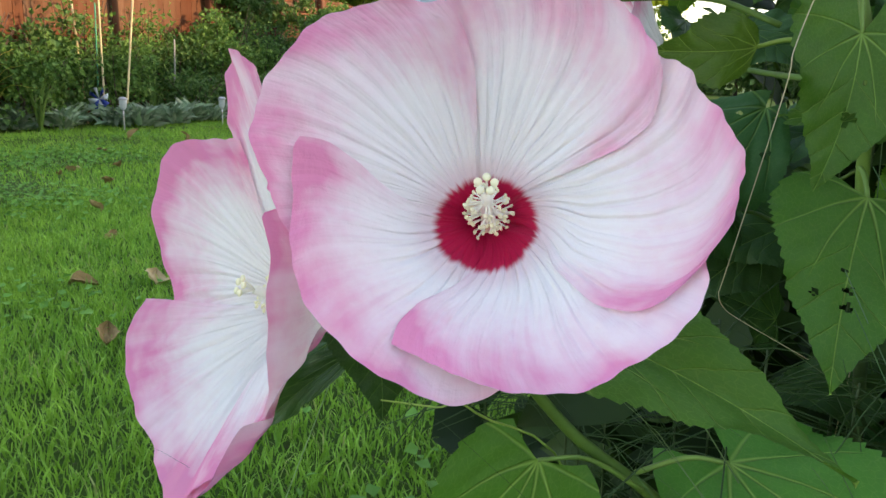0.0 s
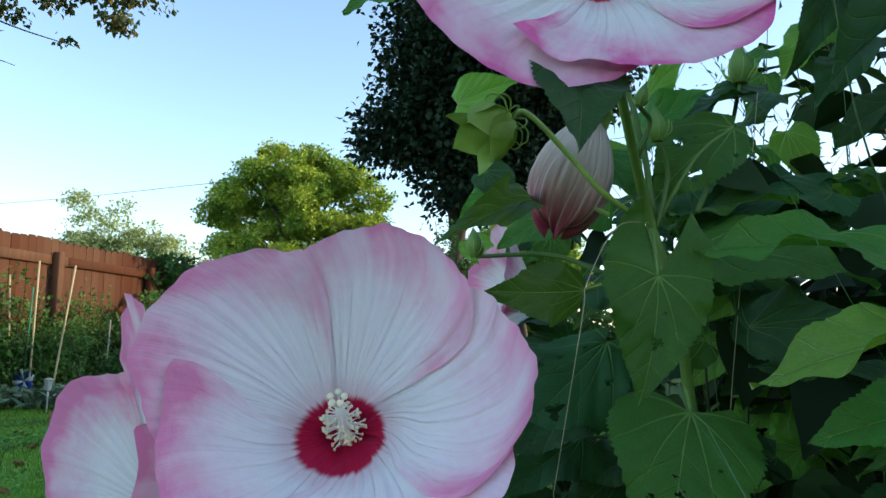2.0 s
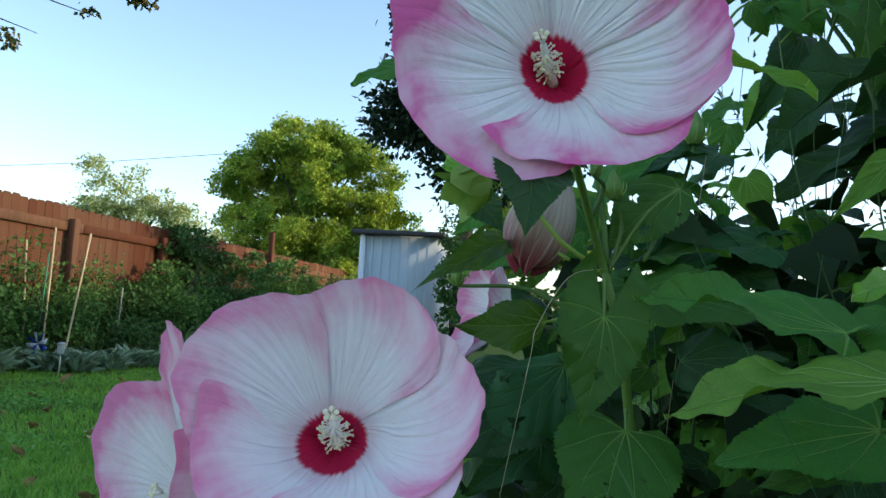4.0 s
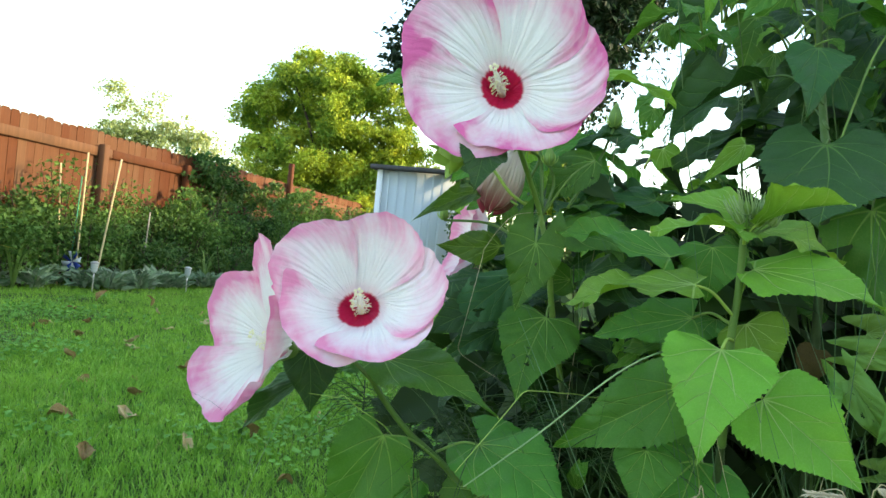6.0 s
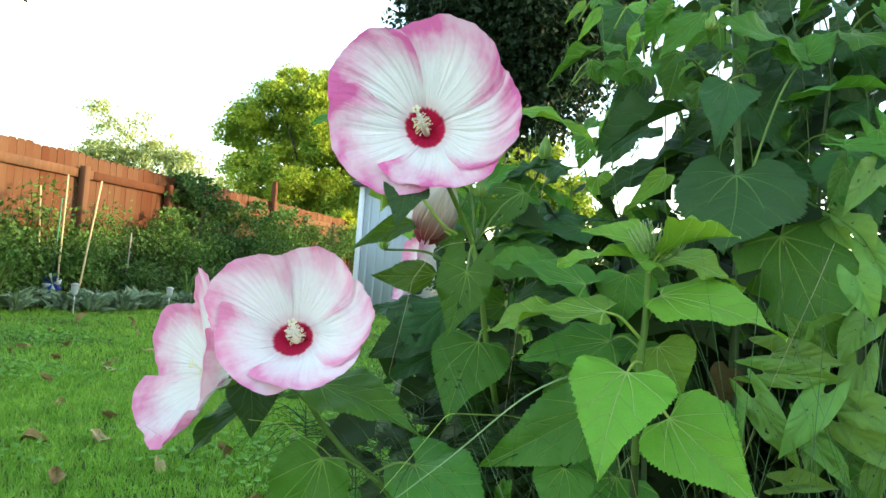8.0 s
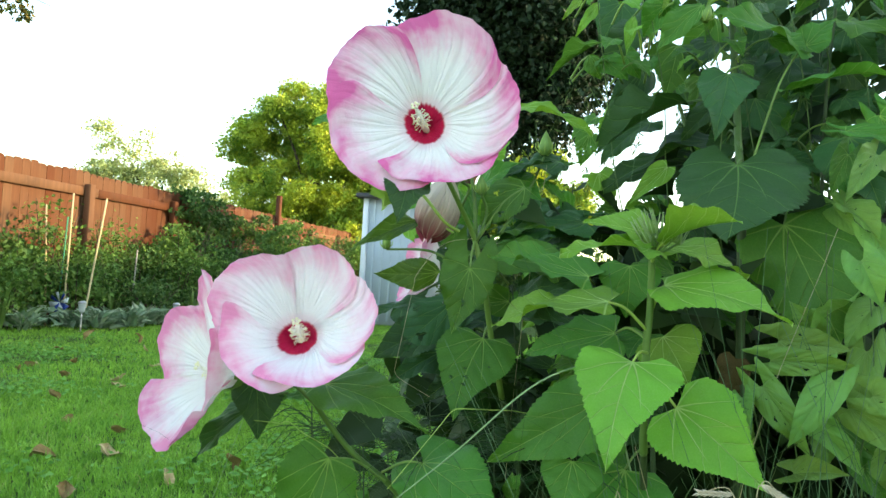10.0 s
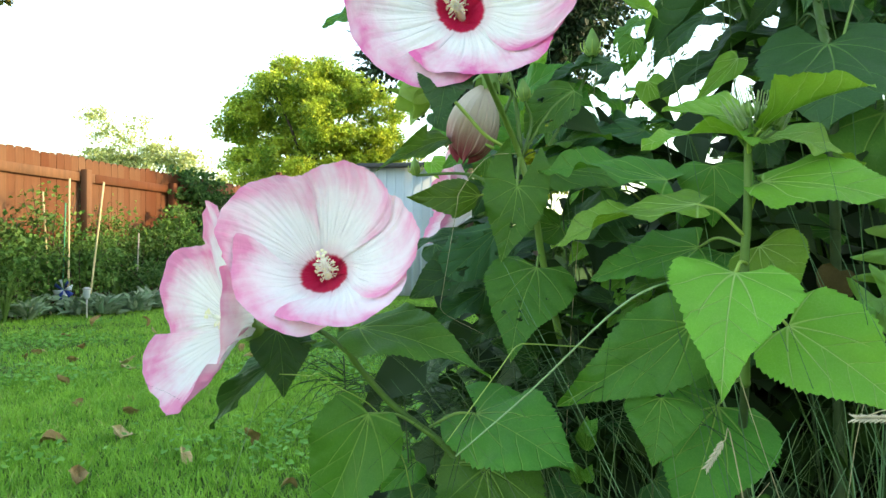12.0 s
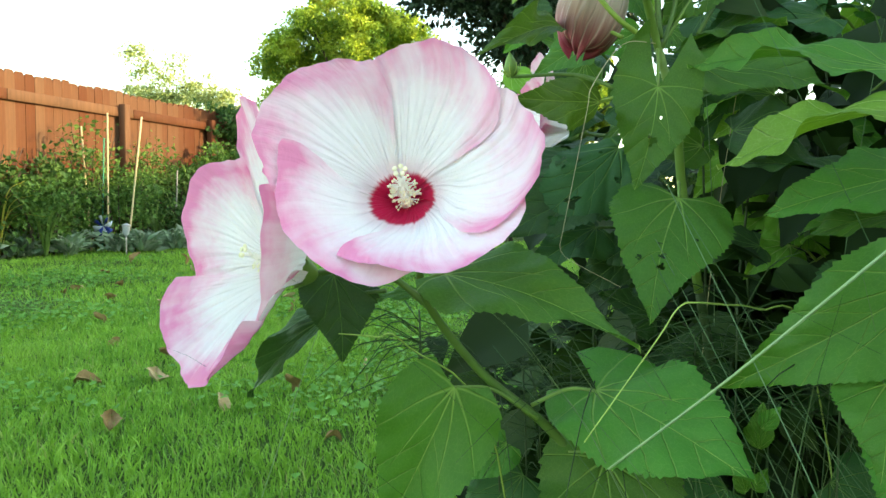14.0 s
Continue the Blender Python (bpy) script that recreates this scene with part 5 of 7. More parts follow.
for at, size, lean, foot in (((0.304, 0.30, 1.072), 0.042, (0, 0, 1), (0.245, 0.21, 0.93)), ((0.213, 0.20, 0.99), 0.032, (-0.1, 0, 1), (0.21, 0.20, 0.915)), ((0.051, 0.25, 0.897), 0.028, (-0.1, 0, 1), (0.17, 0.24, 0.88)), ((0.19, 0.13, 1.0), 0.02, (0.3, 0.1, 1), (0.19, 0.15, 0.965))):
    bud(tall_stalk, at, size, lean)
    stem(tall_stalk, [foot, tuple(0.5 * (p + q) + 0.01 for p, q in zip(foot, at)), at], 0.0024, 0.002)

shoot = thing("hibiscus_shoot", (0.47, 0.06, 0), "young bright green hibiscus shoot with a tuft of buds", "hibiscus")
stem(shoot, [(0.49, 0.20, -0.03), (0.485, 0.17, 0.35), (0.474, 0.105, 0.55), (0.4645, 0.042, 0.65)], 0.0055, 0.005, STEM_DARK)
stem(shoot, [(0.4645, 0.042, 0.645), (0.464, 0.04, 0.657), (0.460, 0.025, 0.775), (0.462, 0.02, 0.833), (0.460, 0.01, 0.93)], 0.006, 0.0042)
rng = random.Random(12)
BRACT = plain("bract_pale_green", (0.30, 0.43, 0.17), 0.55, 60.0, 0.3, thin=0.2)
for i in range(10):
    a = i * 2.4
    r = 0.004 + 0.0025 * i
    at = (0.468 + r * math.cos(a), 0.006 + r * math.sin(a), 0.914 + 0.012 * rng.random())
    bud(shoot, at, rng.uniform(0.013, 0.018), (0.45 * math.cos(a) + rng.uniform(-0.2, 0.2), 0.45 * math.sin(a), 1), 7, rng.uniform(1.5, 2.2), 0.075, BRACT)
    stem(shoot, [(0.460, 0.012, 0.895), at], 0.0017, 0.0014)

back_stalk = thing("hibiscus_plant", (0.63, 0.25, 0), "tall hibiscus stalk with broad leaves darkened for shade", "hibiscus")
stem(back_stalk, [(0.607, 0.222, 1.03), (0.608, 0.25, 1.06), (0.612, 0.31, 1.151), (0.608, 0.35, 1.283), (0.60, 0.37, 1.45), (0.60, 0.38, 1.7)], 0.0068, 0.0042, STEM_MID)
stem(back_stalk, [(0.65, 0.30, -0.03), (0.63, 0.27, 0.6), (0.607, 0.222, 1.035)], 0.0075, 0.0068, STEM_DARK)
stem(back_stalk, [(0.72, 0.45, -0.03), (0.66, 0.40, 0.7), (0.55, 0.45, 1.16), (0.49, 0.47, 1.30), (0.46, 0.48, 1.42)], 0.0045, 0.0025, STEM_MID)
stem(back_stalk, [(0.80, 0.50, -0.03), (0.78, 0.42, 0.8), (0.77, 0.38, 1.25), (0.80, 0.36, 1.6)], 0.004, 0.0025, STEM_DARK)
bud(back_stalk, (0.545, 0.24, 1.28), 0.03, (0.2, 0, 1))
bud(back_stalk, (0.60, 0.24, 1.34), 0.028, (-0.2, 0, 1))
low_stalk = thing("hibiscus_plant", (0.52, 0.24, 0), "low hibiscus stalk with drooping broad leaves", "hibiscus")
stem(low_stalk, [(0.52, 0.24, -0.03), (0.50, 0.20, 0.35), (0.49, 0.17, 0.62), (0.46, 0.19, 0.74)], 0.005, 0.003, STEM_DARK)
vine = thing("bindweed_vine", (0.72, 0.16, 0), "pale blotched twining vine with curled leaves", "vine")
for i in range(4):
    stem(vine, [(0.62 + 0.06 * i, 0.16, -0.02), (0.63 + 0.05 * i, 0.11, 0.3), (0.60 + 0.07 * i, 0.13, 0.55), (0.64 + 0.06 * i, 0.11, 0.75), (0.66 + 0.05 * i, 0.16, 0.95)], 0.0014, 0.0008, STEM_MID)

# shoot
leaf(shoot, (0.440, -0.030, 0.767), (0.409, -0.130, 0.657), 0.133, 0.85, "droop", mat=LEAF_YOUNG, stalk=(0.461, 0.020, 0.775))
leaf(shoot, (0.497, 0.000, 0.712), (0.592, -0.060, 0.634), 0.125, 0.8, mat=LEAF_YOUNG, stalk=(0.463, 0.020, 0.739))
leaf(shoot, (0.409, 0.040, 0.708), (0.262, 0.056, 0.608), 0.108, 0.85, stalk=(0.462, 0.020, 0.739))
leaf(shoot, (0.408, 0.000, 0.837), (0.254, 0.080, 0.790), 0.099, 0.3, "wave", mat=LEAF_YOUNG, stalk=(0.458, 0.020, 0.805))
leaf(shoot, (0.479, 0.030, 0.862), (0.623, -0.020, 0.823), 0.107, 0.4, mat=LEAF_YOUNG, stalk=(0.464, 0.020, 0.829))
leaf(shoot, (0.458, 0.000, 0.906), (0.346, -0.060, 0.891), 0.073, 0.25, "wave", mat=LEAF_YOUNG, stalk=(0.461, 0.010, 0.891))
leaf(shoot, (0.460, 0.020, 0.926), (0.372, 0.000, 0.937), 0.065, 0.5, mat=LEAF_YOUNG)
leaf(shoot, (0.471, 0.000, 0.914), (0.547, -0.090, 0.938), 0.05, 0.2, "folded", mat=LEAF_YOUNG, stalk=(0.461, 0.010, 0.898))
leaf(shoot, (0.476, 0.030, 0.913), (0.585, 0.050, 0.877), 0.073, 0.35, "wave", mat=LEAF_YOUNG, stalk=(0.461, 0.010, 0.892))
leaf(shoot, (0.439, 0.090, 0.887), (0.436, 0.080, 0.815), 0.09, 0.8)
leaf(shoot, (0.485, 0.070, 0.794), (0.520, 0.060, 0.732), 0.095, 0.75, mat=LEAF_YOUNG)
leaf(shoot, (0.424, 0.100, 0.792), (0.299, 0.120, 0.751), 0.107, 0.45, stalk=(0.459, 0.020, 0.793))
leaf(shoot, (0.408, 0.110, 0.756), (0.333, 0.130, 0.728), 0.046, 0.4, "long")
leaf(shoot, (0.423, 0.090, 0.662), (0.388, 0.080, 0.632), 0.077, 0.7)

# bloom_stalk
leaf(bloom_stalk, (0.020, 0.070, 0.692), (0.193, -0.010, 0.649), 0.09, 0.6, stalk=(-0.010, 0.090, 0.675))
leaf(bloom_stalk, (0.029, 0.080, 0.585), (-0.044, 0.085, 0.426), 0.12, 0.85, stalk=(0.102, 0.130, 0.546))
leaf(bloom_stalk, (0.158, 0.125, 0.580), (0.283, 0.000, 0.549), 0.125, 0.75, "round", stalk=(0.096, 0.130, 0.559))
leaf(bloom_stalk, (0.168, 0.140, 0.507), (0.179, 0.080, 0.382), 0.146, 0.75, "round", stalk=(0.133, 0.140, 0.512))
leaf(bloom_stalk, (-0.094, 0.085, 0.685), (-0.079, 0.070, 0.602), 0.082, 0.9, mat=LEAF_SHADED, stalk=(-0.033, 0.080, 0.685))
leaf(bloom_stalk, (-0.107, 0.100, 0.641), (-0.203, 0.120, 0.545), 0.033, 0.6, "long", mat=LEAF_SHADED, stalk=(-0.040, 0.080, 0.673))
leaf(bloom_stalk, (-0.124, 0.120, 0.645), (-0.200, 0.140, 0.588), 0.036, 0.5, "long", mat=LEAF_SHADED)
leaf(bloom_stalk, (-0.013, 0.100, 0.671), (-0.062, 0.090, 0.658), 0.023, 0.4, "long")
leaf(bloom_stalk, (0.082, 0.200, 0.461), (0.003, 0.200, 0.381), 0.095, 0.7, mat=LEAF_SHADED)
leaf(bloom_stalk, (0.065, 0.190, 0.498), (0.014, 0.190, 0.450), 0.052, 0.7)

# tall_stalk
leaf(tall_stalk, (0.206, 0.165, 0.872), (0.187, 0.142, 0.772), 0.090, 0.9, "lobed", stalk=(0.206, 0.200, 0.915))
leaf(tall_stalk, (0.231, 0.180, 0.765), (0.204, 0.095, 0.652), 0.128, 0.85, "eaten", stalk=(0.233, 0.220, 0.782))
leaf(tall_stalk, (0.108, 0.220, 0.945), (0.043, 0.060, 0.884), 0.036, 0.85, "long", mat=LEAF_OLIVE, stalk=(0.171, 0.200, 0.927))
leaf(tall_stalk, (0.150, 0.205, 0.863), (0.072, 0.105, 0.856), 0.056, 1.0, "long", mat=LEAF_OLIVE, stalk=(0.202, 0.200, 0.861))
leaf(tall_stalk, (0.140, 0.000, 0.983), (0.140, -0.050, 0.921), 0.067, 0.9, mat=LEAF_SHADED)
leaf(tall_stalk, (0.384, 0.060, 0.868), (0.233, 0.170, 0.889), 0.073, 0.4, "wave")
leaf(tall_stalk, (0.279, 0.220, 1.006), (0.211, 0.220, 0.942), 0.082, 0.6, "bitten", stalk=(0.208, 0.210, 0.916))
leaf(tall_stalk, (0.378, 0.280, 0.959), (0.229, 0.250, 0.914), 0.086, 0.45, "wave", mat=LEAF_SHADED)
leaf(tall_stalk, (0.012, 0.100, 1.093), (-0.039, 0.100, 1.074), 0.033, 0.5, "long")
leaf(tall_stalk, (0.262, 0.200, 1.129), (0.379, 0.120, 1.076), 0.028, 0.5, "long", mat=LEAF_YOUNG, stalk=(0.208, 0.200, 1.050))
leaf(tall_stalk, (0.330, 0.300, 1.062), (0.228, 0.280, 1.026), 0.069, 0.4, "wave", mat=LEAF_SHADED)
leaf(tall_stalk, (0.232, 0.280, 0.807), (0.144, 0.250, 0.764), 0.077, 0.4, "wave", mat=LEAF_SHADED)
leaf(tall_stalk, (0.122, 0.300, 0.813), (0.018, 0.280, 0.781), 0.046, 0.4, "long", mat=LEAF_SHADED)
leaf(tall_stalk, (0.240, 0.300, 1.040), (0.327, 0.300, 1.060), 0.052, 0.3, "wave", mat=LEAF_SHADED)
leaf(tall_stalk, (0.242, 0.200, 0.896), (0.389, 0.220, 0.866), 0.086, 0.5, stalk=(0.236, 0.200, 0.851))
leaf(tall_stalk, (0.299, 0.320, 0.957), (0.426, 0.320, 0.976), 0.077, 0.4, "wave", mat=LEAF_SHADED)
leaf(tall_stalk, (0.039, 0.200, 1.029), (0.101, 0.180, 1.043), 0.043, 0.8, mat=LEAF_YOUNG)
leaf(tall_stalk, (0.281, 0.200, 0.833), (0.375, 0.180, 0.842), 0.086, 0.45, "wave", mat=LEAF_SHADED)
leaf(tall_stalk, (0.171, 0.260, 0.819), (0.078, 0.220, 0.726), 0.103, 0.6, "bitten", mat=LEAF_SHADED)
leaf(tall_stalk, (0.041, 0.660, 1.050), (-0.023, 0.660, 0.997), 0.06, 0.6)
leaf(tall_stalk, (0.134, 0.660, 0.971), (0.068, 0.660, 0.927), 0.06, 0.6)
leaf(tall_stalk, (0.144, 0.660, 0.807), (0.070, 0.660, 0.853), 0.069, 0.6, "wave", mat=LEAF_SHADED)
leaf(tall_stalk, (0.125, 0.420, 0.777), (0.064, 0.420, 0.799), 0.069, 0.5, "wave", mat=LEAF_SHADED)
leaf(tall_stalk, (0.151, 0.330, 0.729), (0.093, 0.300, 0.702), 0.086, 0.5, "wave", mat=LEAF_SHADED)
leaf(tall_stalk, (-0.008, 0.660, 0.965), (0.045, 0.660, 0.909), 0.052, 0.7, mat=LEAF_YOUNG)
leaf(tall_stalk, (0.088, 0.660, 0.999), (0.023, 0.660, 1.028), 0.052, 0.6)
leaf(tall_stalk, (0.209, 0.300, 0.719), (0.153, 0.300, 0.684), 0.086, 0.5, "wave", mat=LEAF_SHADED)
leaf(tall_stalk, (0.033, 0.500, 1.035), (0.075, 0.500, 0.986), 0.06, 0.7, mat=LEAF_SHADED)
leaf(tall_stalk, (0.329, 0.420, 0.912), (0.269, 0.400, 0.867), 0.095, 0.6, "wave", mat=LEAF_SHADED)
leaf(tall_stalk, (0.273, 0.450, 1.003), (0.309, 0.430, 0.943), 0.086, 0.6, "wave", mat=LEAF_SHADED)
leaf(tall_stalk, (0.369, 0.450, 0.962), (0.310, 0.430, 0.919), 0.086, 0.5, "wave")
leaf(tall_stalk, (0.172, 0.420, 0.886), (0.223, 0.400, 0.847), 0.077, 0.6, "wave", mat=LEAF_SHADED)
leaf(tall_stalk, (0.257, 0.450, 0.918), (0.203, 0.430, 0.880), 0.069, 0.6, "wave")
leaf(tall_stalk, (0.341, 0.500, 0.949), (0.284, 0.480, 0.887), 0.086, 0.6, "wave", mat=LEAF_SHADED)
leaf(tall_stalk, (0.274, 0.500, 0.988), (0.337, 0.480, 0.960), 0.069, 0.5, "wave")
leaf(tall_stalk, (0.051, 0.400, 0.798), (0.113, 0.380, 0.748), 0.077, 0.6, "wave", mat=LEAF_SHADED)
leaf(tall_stalk, (0.074, 0.660, 0.872), (0.009, 0.660, 0.844), 0.06, 0.6, "wave", mat=LEAF_SHADED)
leaf(tall_stalk, (0.222, 0.350, 0.619), (0.153, 0.330, 0.647), 0.077, 0.6, "wave", mat=LEAF_SHADED)
leaf(tall_stalk, (0.041, 0.350, 0.580), (0.106, 0.330, 0.616), 0.069, 0.5, "wave", mat=LEAF_SHADED)
leaf(tall_stalk, (0.055, 0.400, 0.648), (0.108, 0.380, 0.697), 0.069, 0.5, "wave", mat=LEAF_SHADED)
leaf(tall_stalk, (0.322, 0.500, 0.893), (0.253, 0.480, 0.838), 0.095, 0.7, mat=LEAF_SHADED)
leaf(tall_stalk, (0.258, 0.500, 0.843), (0.315, 0.480, 0.823), 0.069, 0.6, "wave")
leaf(tall_stalk, (0.200, 0.280, 1.010), (0.273, 0.240, 1.050), 0.06, 0.6, "wave")
leaf(tall_stalk, (0.207, 0.320, 0.981), (0.141, 0.280, 1.022), 0.052, 0.6, mat=LEAF_YOUNG)
leaf(tall_stalk, (0.245, 0.300, 1.029), (0.307, 0.260, 0.987), 0.065, 0.6)
leaf(tall_stalk, (0.214, 0.300, 1.057), (0.250, 0.260, 1.088), 0.03, 0.7, "long", mat=LEAF_YOUNG)
leaf(tall_stalk, (0.301, 0.340, 1.027), (0.367, 0.300, 1.063), 0.06, 0.4, "wave")
leaf(tall_stalk, (0.197, 0.300, 0.939), (0.257, 0.260, 0.977), 0.06, 0.5, mat=LEAF_SHADED)
leaf(tall_stalk, (0.169, 0.300, 1.006), (0.199, 0.260, 0.946), 0.052, 0.8)
leaf(tall_stalk, (0.353, 0.360, 0.982), (0.292, 0.320, 1.034), 0.06, 0.5, "wave")
leaf(tall_stalk, (0.067, 0.660, 0.957), (0.012, 0.660, 0.909), 0.033, 0.6, "long")
leaf(tall_stalk, (0.236, 0.260, 0.929), (0.330, 0.220, 0.941), 0.069, 0.3, "wave")
leaf(tall_stalk, (0.337, 0.300, 0.937), (0.394, 0.260, 0.901), 0.069, 0.5, mat=LEAF_SHADED)

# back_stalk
leaf(back_stalk, (0.595, 0.200, 1.049), (0.567, 0.100, 0.926), 0.194, 0.75, "round", mat=LEAF_SHADED, stalk=(0.604, 0.220, 1.060))
leaf(back_stalk, (0.585, 0.250, 1.200), (0.552, 0.150, 1.076), 0.099, 0.8, mat=LEAF_SHADED, stalk=(0.606, 0.240, 1.151))
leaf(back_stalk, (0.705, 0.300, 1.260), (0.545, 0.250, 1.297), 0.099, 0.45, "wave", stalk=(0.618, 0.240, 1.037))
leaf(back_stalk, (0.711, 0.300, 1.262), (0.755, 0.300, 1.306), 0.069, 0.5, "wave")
leaf(back_stalk, (0.538, 0.350, 1.180), (0.387, 0.300, 1.075), 0.073, 0.4, "folded", mat=LEAF_SHADED, stalk=(0.597, 0.240, 1.116))
leaf(back_stalk, (0.473, 0.500, 1.275), (0.389, 0.450, 1.124), 0.073, 0.85, mat=LEAF_SHADED)
leaf(back_stalk, (0.613, 0.420, 1.130), (0.404, 0.350, 1.023), 0.138, 0.3, "wave", mat=LEAF_SHADED, stalk=(0.607, 0.240, 1.080))
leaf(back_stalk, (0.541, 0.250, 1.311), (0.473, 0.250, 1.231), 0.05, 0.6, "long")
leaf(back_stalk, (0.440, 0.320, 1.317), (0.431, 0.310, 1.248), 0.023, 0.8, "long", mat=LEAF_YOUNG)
leaf(back_stalk, (0.516, 0.450, 1.384), (0.384, 0.420, 1.240), 0.103, 0.5, "wave", mat=LEAF_SHADED)
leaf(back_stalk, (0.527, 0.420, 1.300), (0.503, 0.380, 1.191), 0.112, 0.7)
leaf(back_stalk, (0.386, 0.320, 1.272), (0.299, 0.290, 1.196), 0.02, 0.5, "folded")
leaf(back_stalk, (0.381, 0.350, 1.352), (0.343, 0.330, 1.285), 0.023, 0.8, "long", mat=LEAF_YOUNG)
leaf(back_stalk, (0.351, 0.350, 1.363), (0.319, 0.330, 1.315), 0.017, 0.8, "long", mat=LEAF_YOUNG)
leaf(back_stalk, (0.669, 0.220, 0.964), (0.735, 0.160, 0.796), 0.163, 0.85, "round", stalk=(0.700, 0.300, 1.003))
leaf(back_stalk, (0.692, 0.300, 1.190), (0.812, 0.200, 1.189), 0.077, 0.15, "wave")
leaf(back_stalk, (0.654, 0.380, 1.195), (0.712, 0.360, 1.095), 0.103, 0.4, "wave", mat=LEAF_SHADED)
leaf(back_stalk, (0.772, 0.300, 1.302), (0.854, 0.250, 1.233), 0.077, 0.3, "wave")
leaf(back_stalk, (0.764, 0.500, 1.226), (0.829, 0.480, 1.140), 0.138, 0.6, mat=LEAF_SHADED)
leaf(back_stalk, (0.646, 0.400, 1.351), (0.728, 0.400, 1.411), 0.103, 0.6, mat=LEAF_SHADED)
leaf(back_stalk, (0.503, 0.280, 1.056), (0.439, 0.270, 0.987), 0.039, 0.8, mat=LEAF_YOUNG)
leaf(back_stalk, (0.764, 0.250, 1.105), (0.798, 0.200, 0.982), 0.12, 0.7, "wave", mat=LEAF_SHADED)
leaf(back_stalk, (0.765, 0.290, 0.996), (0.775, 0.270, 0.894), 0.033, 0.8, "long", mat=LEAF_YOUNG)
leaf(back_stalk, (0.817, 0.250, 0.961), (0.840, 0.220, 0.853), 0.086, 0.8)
leaf(back_stalk, (0.425, 0.500, 1.408), (0.387, 0.480, 1.312), 0.103, 0.7, mat=LEAF_SHADED)
leaf(back_stalk, (0.628, 0.420, 1.219), (0.535, 0.380, 1.120), 0.095, 0.5, "wave", mat=LEAF_SHADED)
leaf(back_stalk, (0.659, 0.420, 1.179), (0.571, 0.380, 1.074), 0.112, 0.6, "wave", mat=LEAF_SHADED)
leaf(back_stalk, (0.720, 0.420, 1.277), (0.659, 0.380, 1.170), 0.103, 0.6, "wave", mat=LEAF_SHADED)
leaf(back_stalk, (0.595, 0.420, 1.306), (0.534, 0.380, 1.232), 0.086, 0.5, "wave", mat=LEAF_SHADED)
leaf(back_stalk, (0.777, 0.420, 1.258), (0.705, 0.380, 1.186), 0.086, 0.5, "wave", mat=LEAF_SHADED)
leaf(back_stalk, (0.484, 0.420, 1.159), (0.397, 0.380, 1.067), 0.086, 0.35, "wave", mat=LEAF_SHADED)
leaf(back_stalk, (0.763, 0.550, 1.073), (0.689, 0.513, 1.040), 0.074, 0.27, mat=LEAF_SHADED, roll=-6)
leaf(back_stalk, (0.866, 0.512, 1.260), (0.782, 0.477, 1.193), 0.077, 0.28, mat=LEAF_SHADED, roll=22)
leaf(back_stalk, (0.868, 0.561, 1.386), (0.789, 0.526, 1.328), 0.063, 0.27, mat=LEAF_SHADED, roll=-4)
leaf(back_stalk, (0.549, 0.362, 0.980), (0.551, 0.318, 0.878), 0.08, 0.75, mat=LEAF_SHADED, roll=-7)
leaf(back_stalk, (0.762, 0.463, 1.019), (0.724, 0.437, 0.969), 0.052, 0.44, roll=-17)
leaf(back_stalk, (0.942, 0.556, 1.220), (0.968, 0.561, 1.152), 0.072, 0.53, "wave", mat=LEAF_SHADED, roll=12)
leaf(back_stalk, (0.649, 0.492, 1.286), (0.685, 0.450, 1.233), 0.063, 0.23, "droop", mat=LEAF_SHADED, roll=-1)
leaf(back_stalk, (0.802, 0.397, 1.205), (0.841, 0.358, 1.170), 0.077, 0.49, "wave", mat=LEAF_SHADED, roll=1)
leaf(back_stalk, (0.800, 0.379, 0.985), (0.786, 0.379, 0.916), 0.057, 0.27, "wave", mat=LEAF_SHADED, roll=23)
leaf(back_stalk, (0.891, 0.415, 1.287), (0.840, 0.422, 1.253), 0.066, 0.61, "droop", mat=LEAF_SHADED, roll=12)
leaf(back_stalk, (0.980, 0.614, 1.258), (0.972, 0.616, 1.167), 0.084, 0.55, "droop", mat=LEAF_SHADED, roll=16)
leaf(back_stalk, (0.874, 0.442, 1.165), (0.819, 0.412, 1.116), 0.054, 0.48, "wave", mat=LEAF_SHADED)
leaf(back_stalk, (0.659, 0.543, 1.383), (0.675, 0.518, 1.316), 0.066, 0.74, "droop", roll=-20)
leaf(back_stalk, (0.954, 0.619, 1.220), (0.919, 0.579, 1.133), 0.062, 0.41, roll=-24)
leaf(back_stalk, (0.750, 0.549, 1.384), (0.730, 0.534, 1.282), 0.051, 0.5, "long", mat=LEAF_SHADED, roll=-30)
leaf(back_stalk, (0.804, 0.403, 1.325), (0.851, 0.390, 1.254), 0.071, 0.61, "wave", mat=LEAF_SHADED, roll=24)
leaf(back_stalk, (0.666, 0.418, 1.158), (0.661, 0.368, 1.064), 0.065, 0.47, mat=LEAF_SHADED, roll=5)
leaf(back_stalk, (0.798, 0.396, 1.255), (0.841, 0.402, 1.213), 0.071, 0.52, mat=LEAF_SHADED, roll=23)
leaf(back_stalk, (0.807, 0.398, 1.199), (0.843, 0.377, 1.147), 0.08, 0.76, mat=LEAF_SHADED, roll=-2)
leaf(back_stalk, (0.787, 0.486, 1.147), (0.717, 0.448, 1.109), 0.078, 0.5, "wave", mat=LEAF_SHADED, roll=6)
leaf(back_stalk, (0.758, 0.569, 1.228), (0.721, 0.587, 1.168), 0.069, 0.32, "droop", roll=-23)
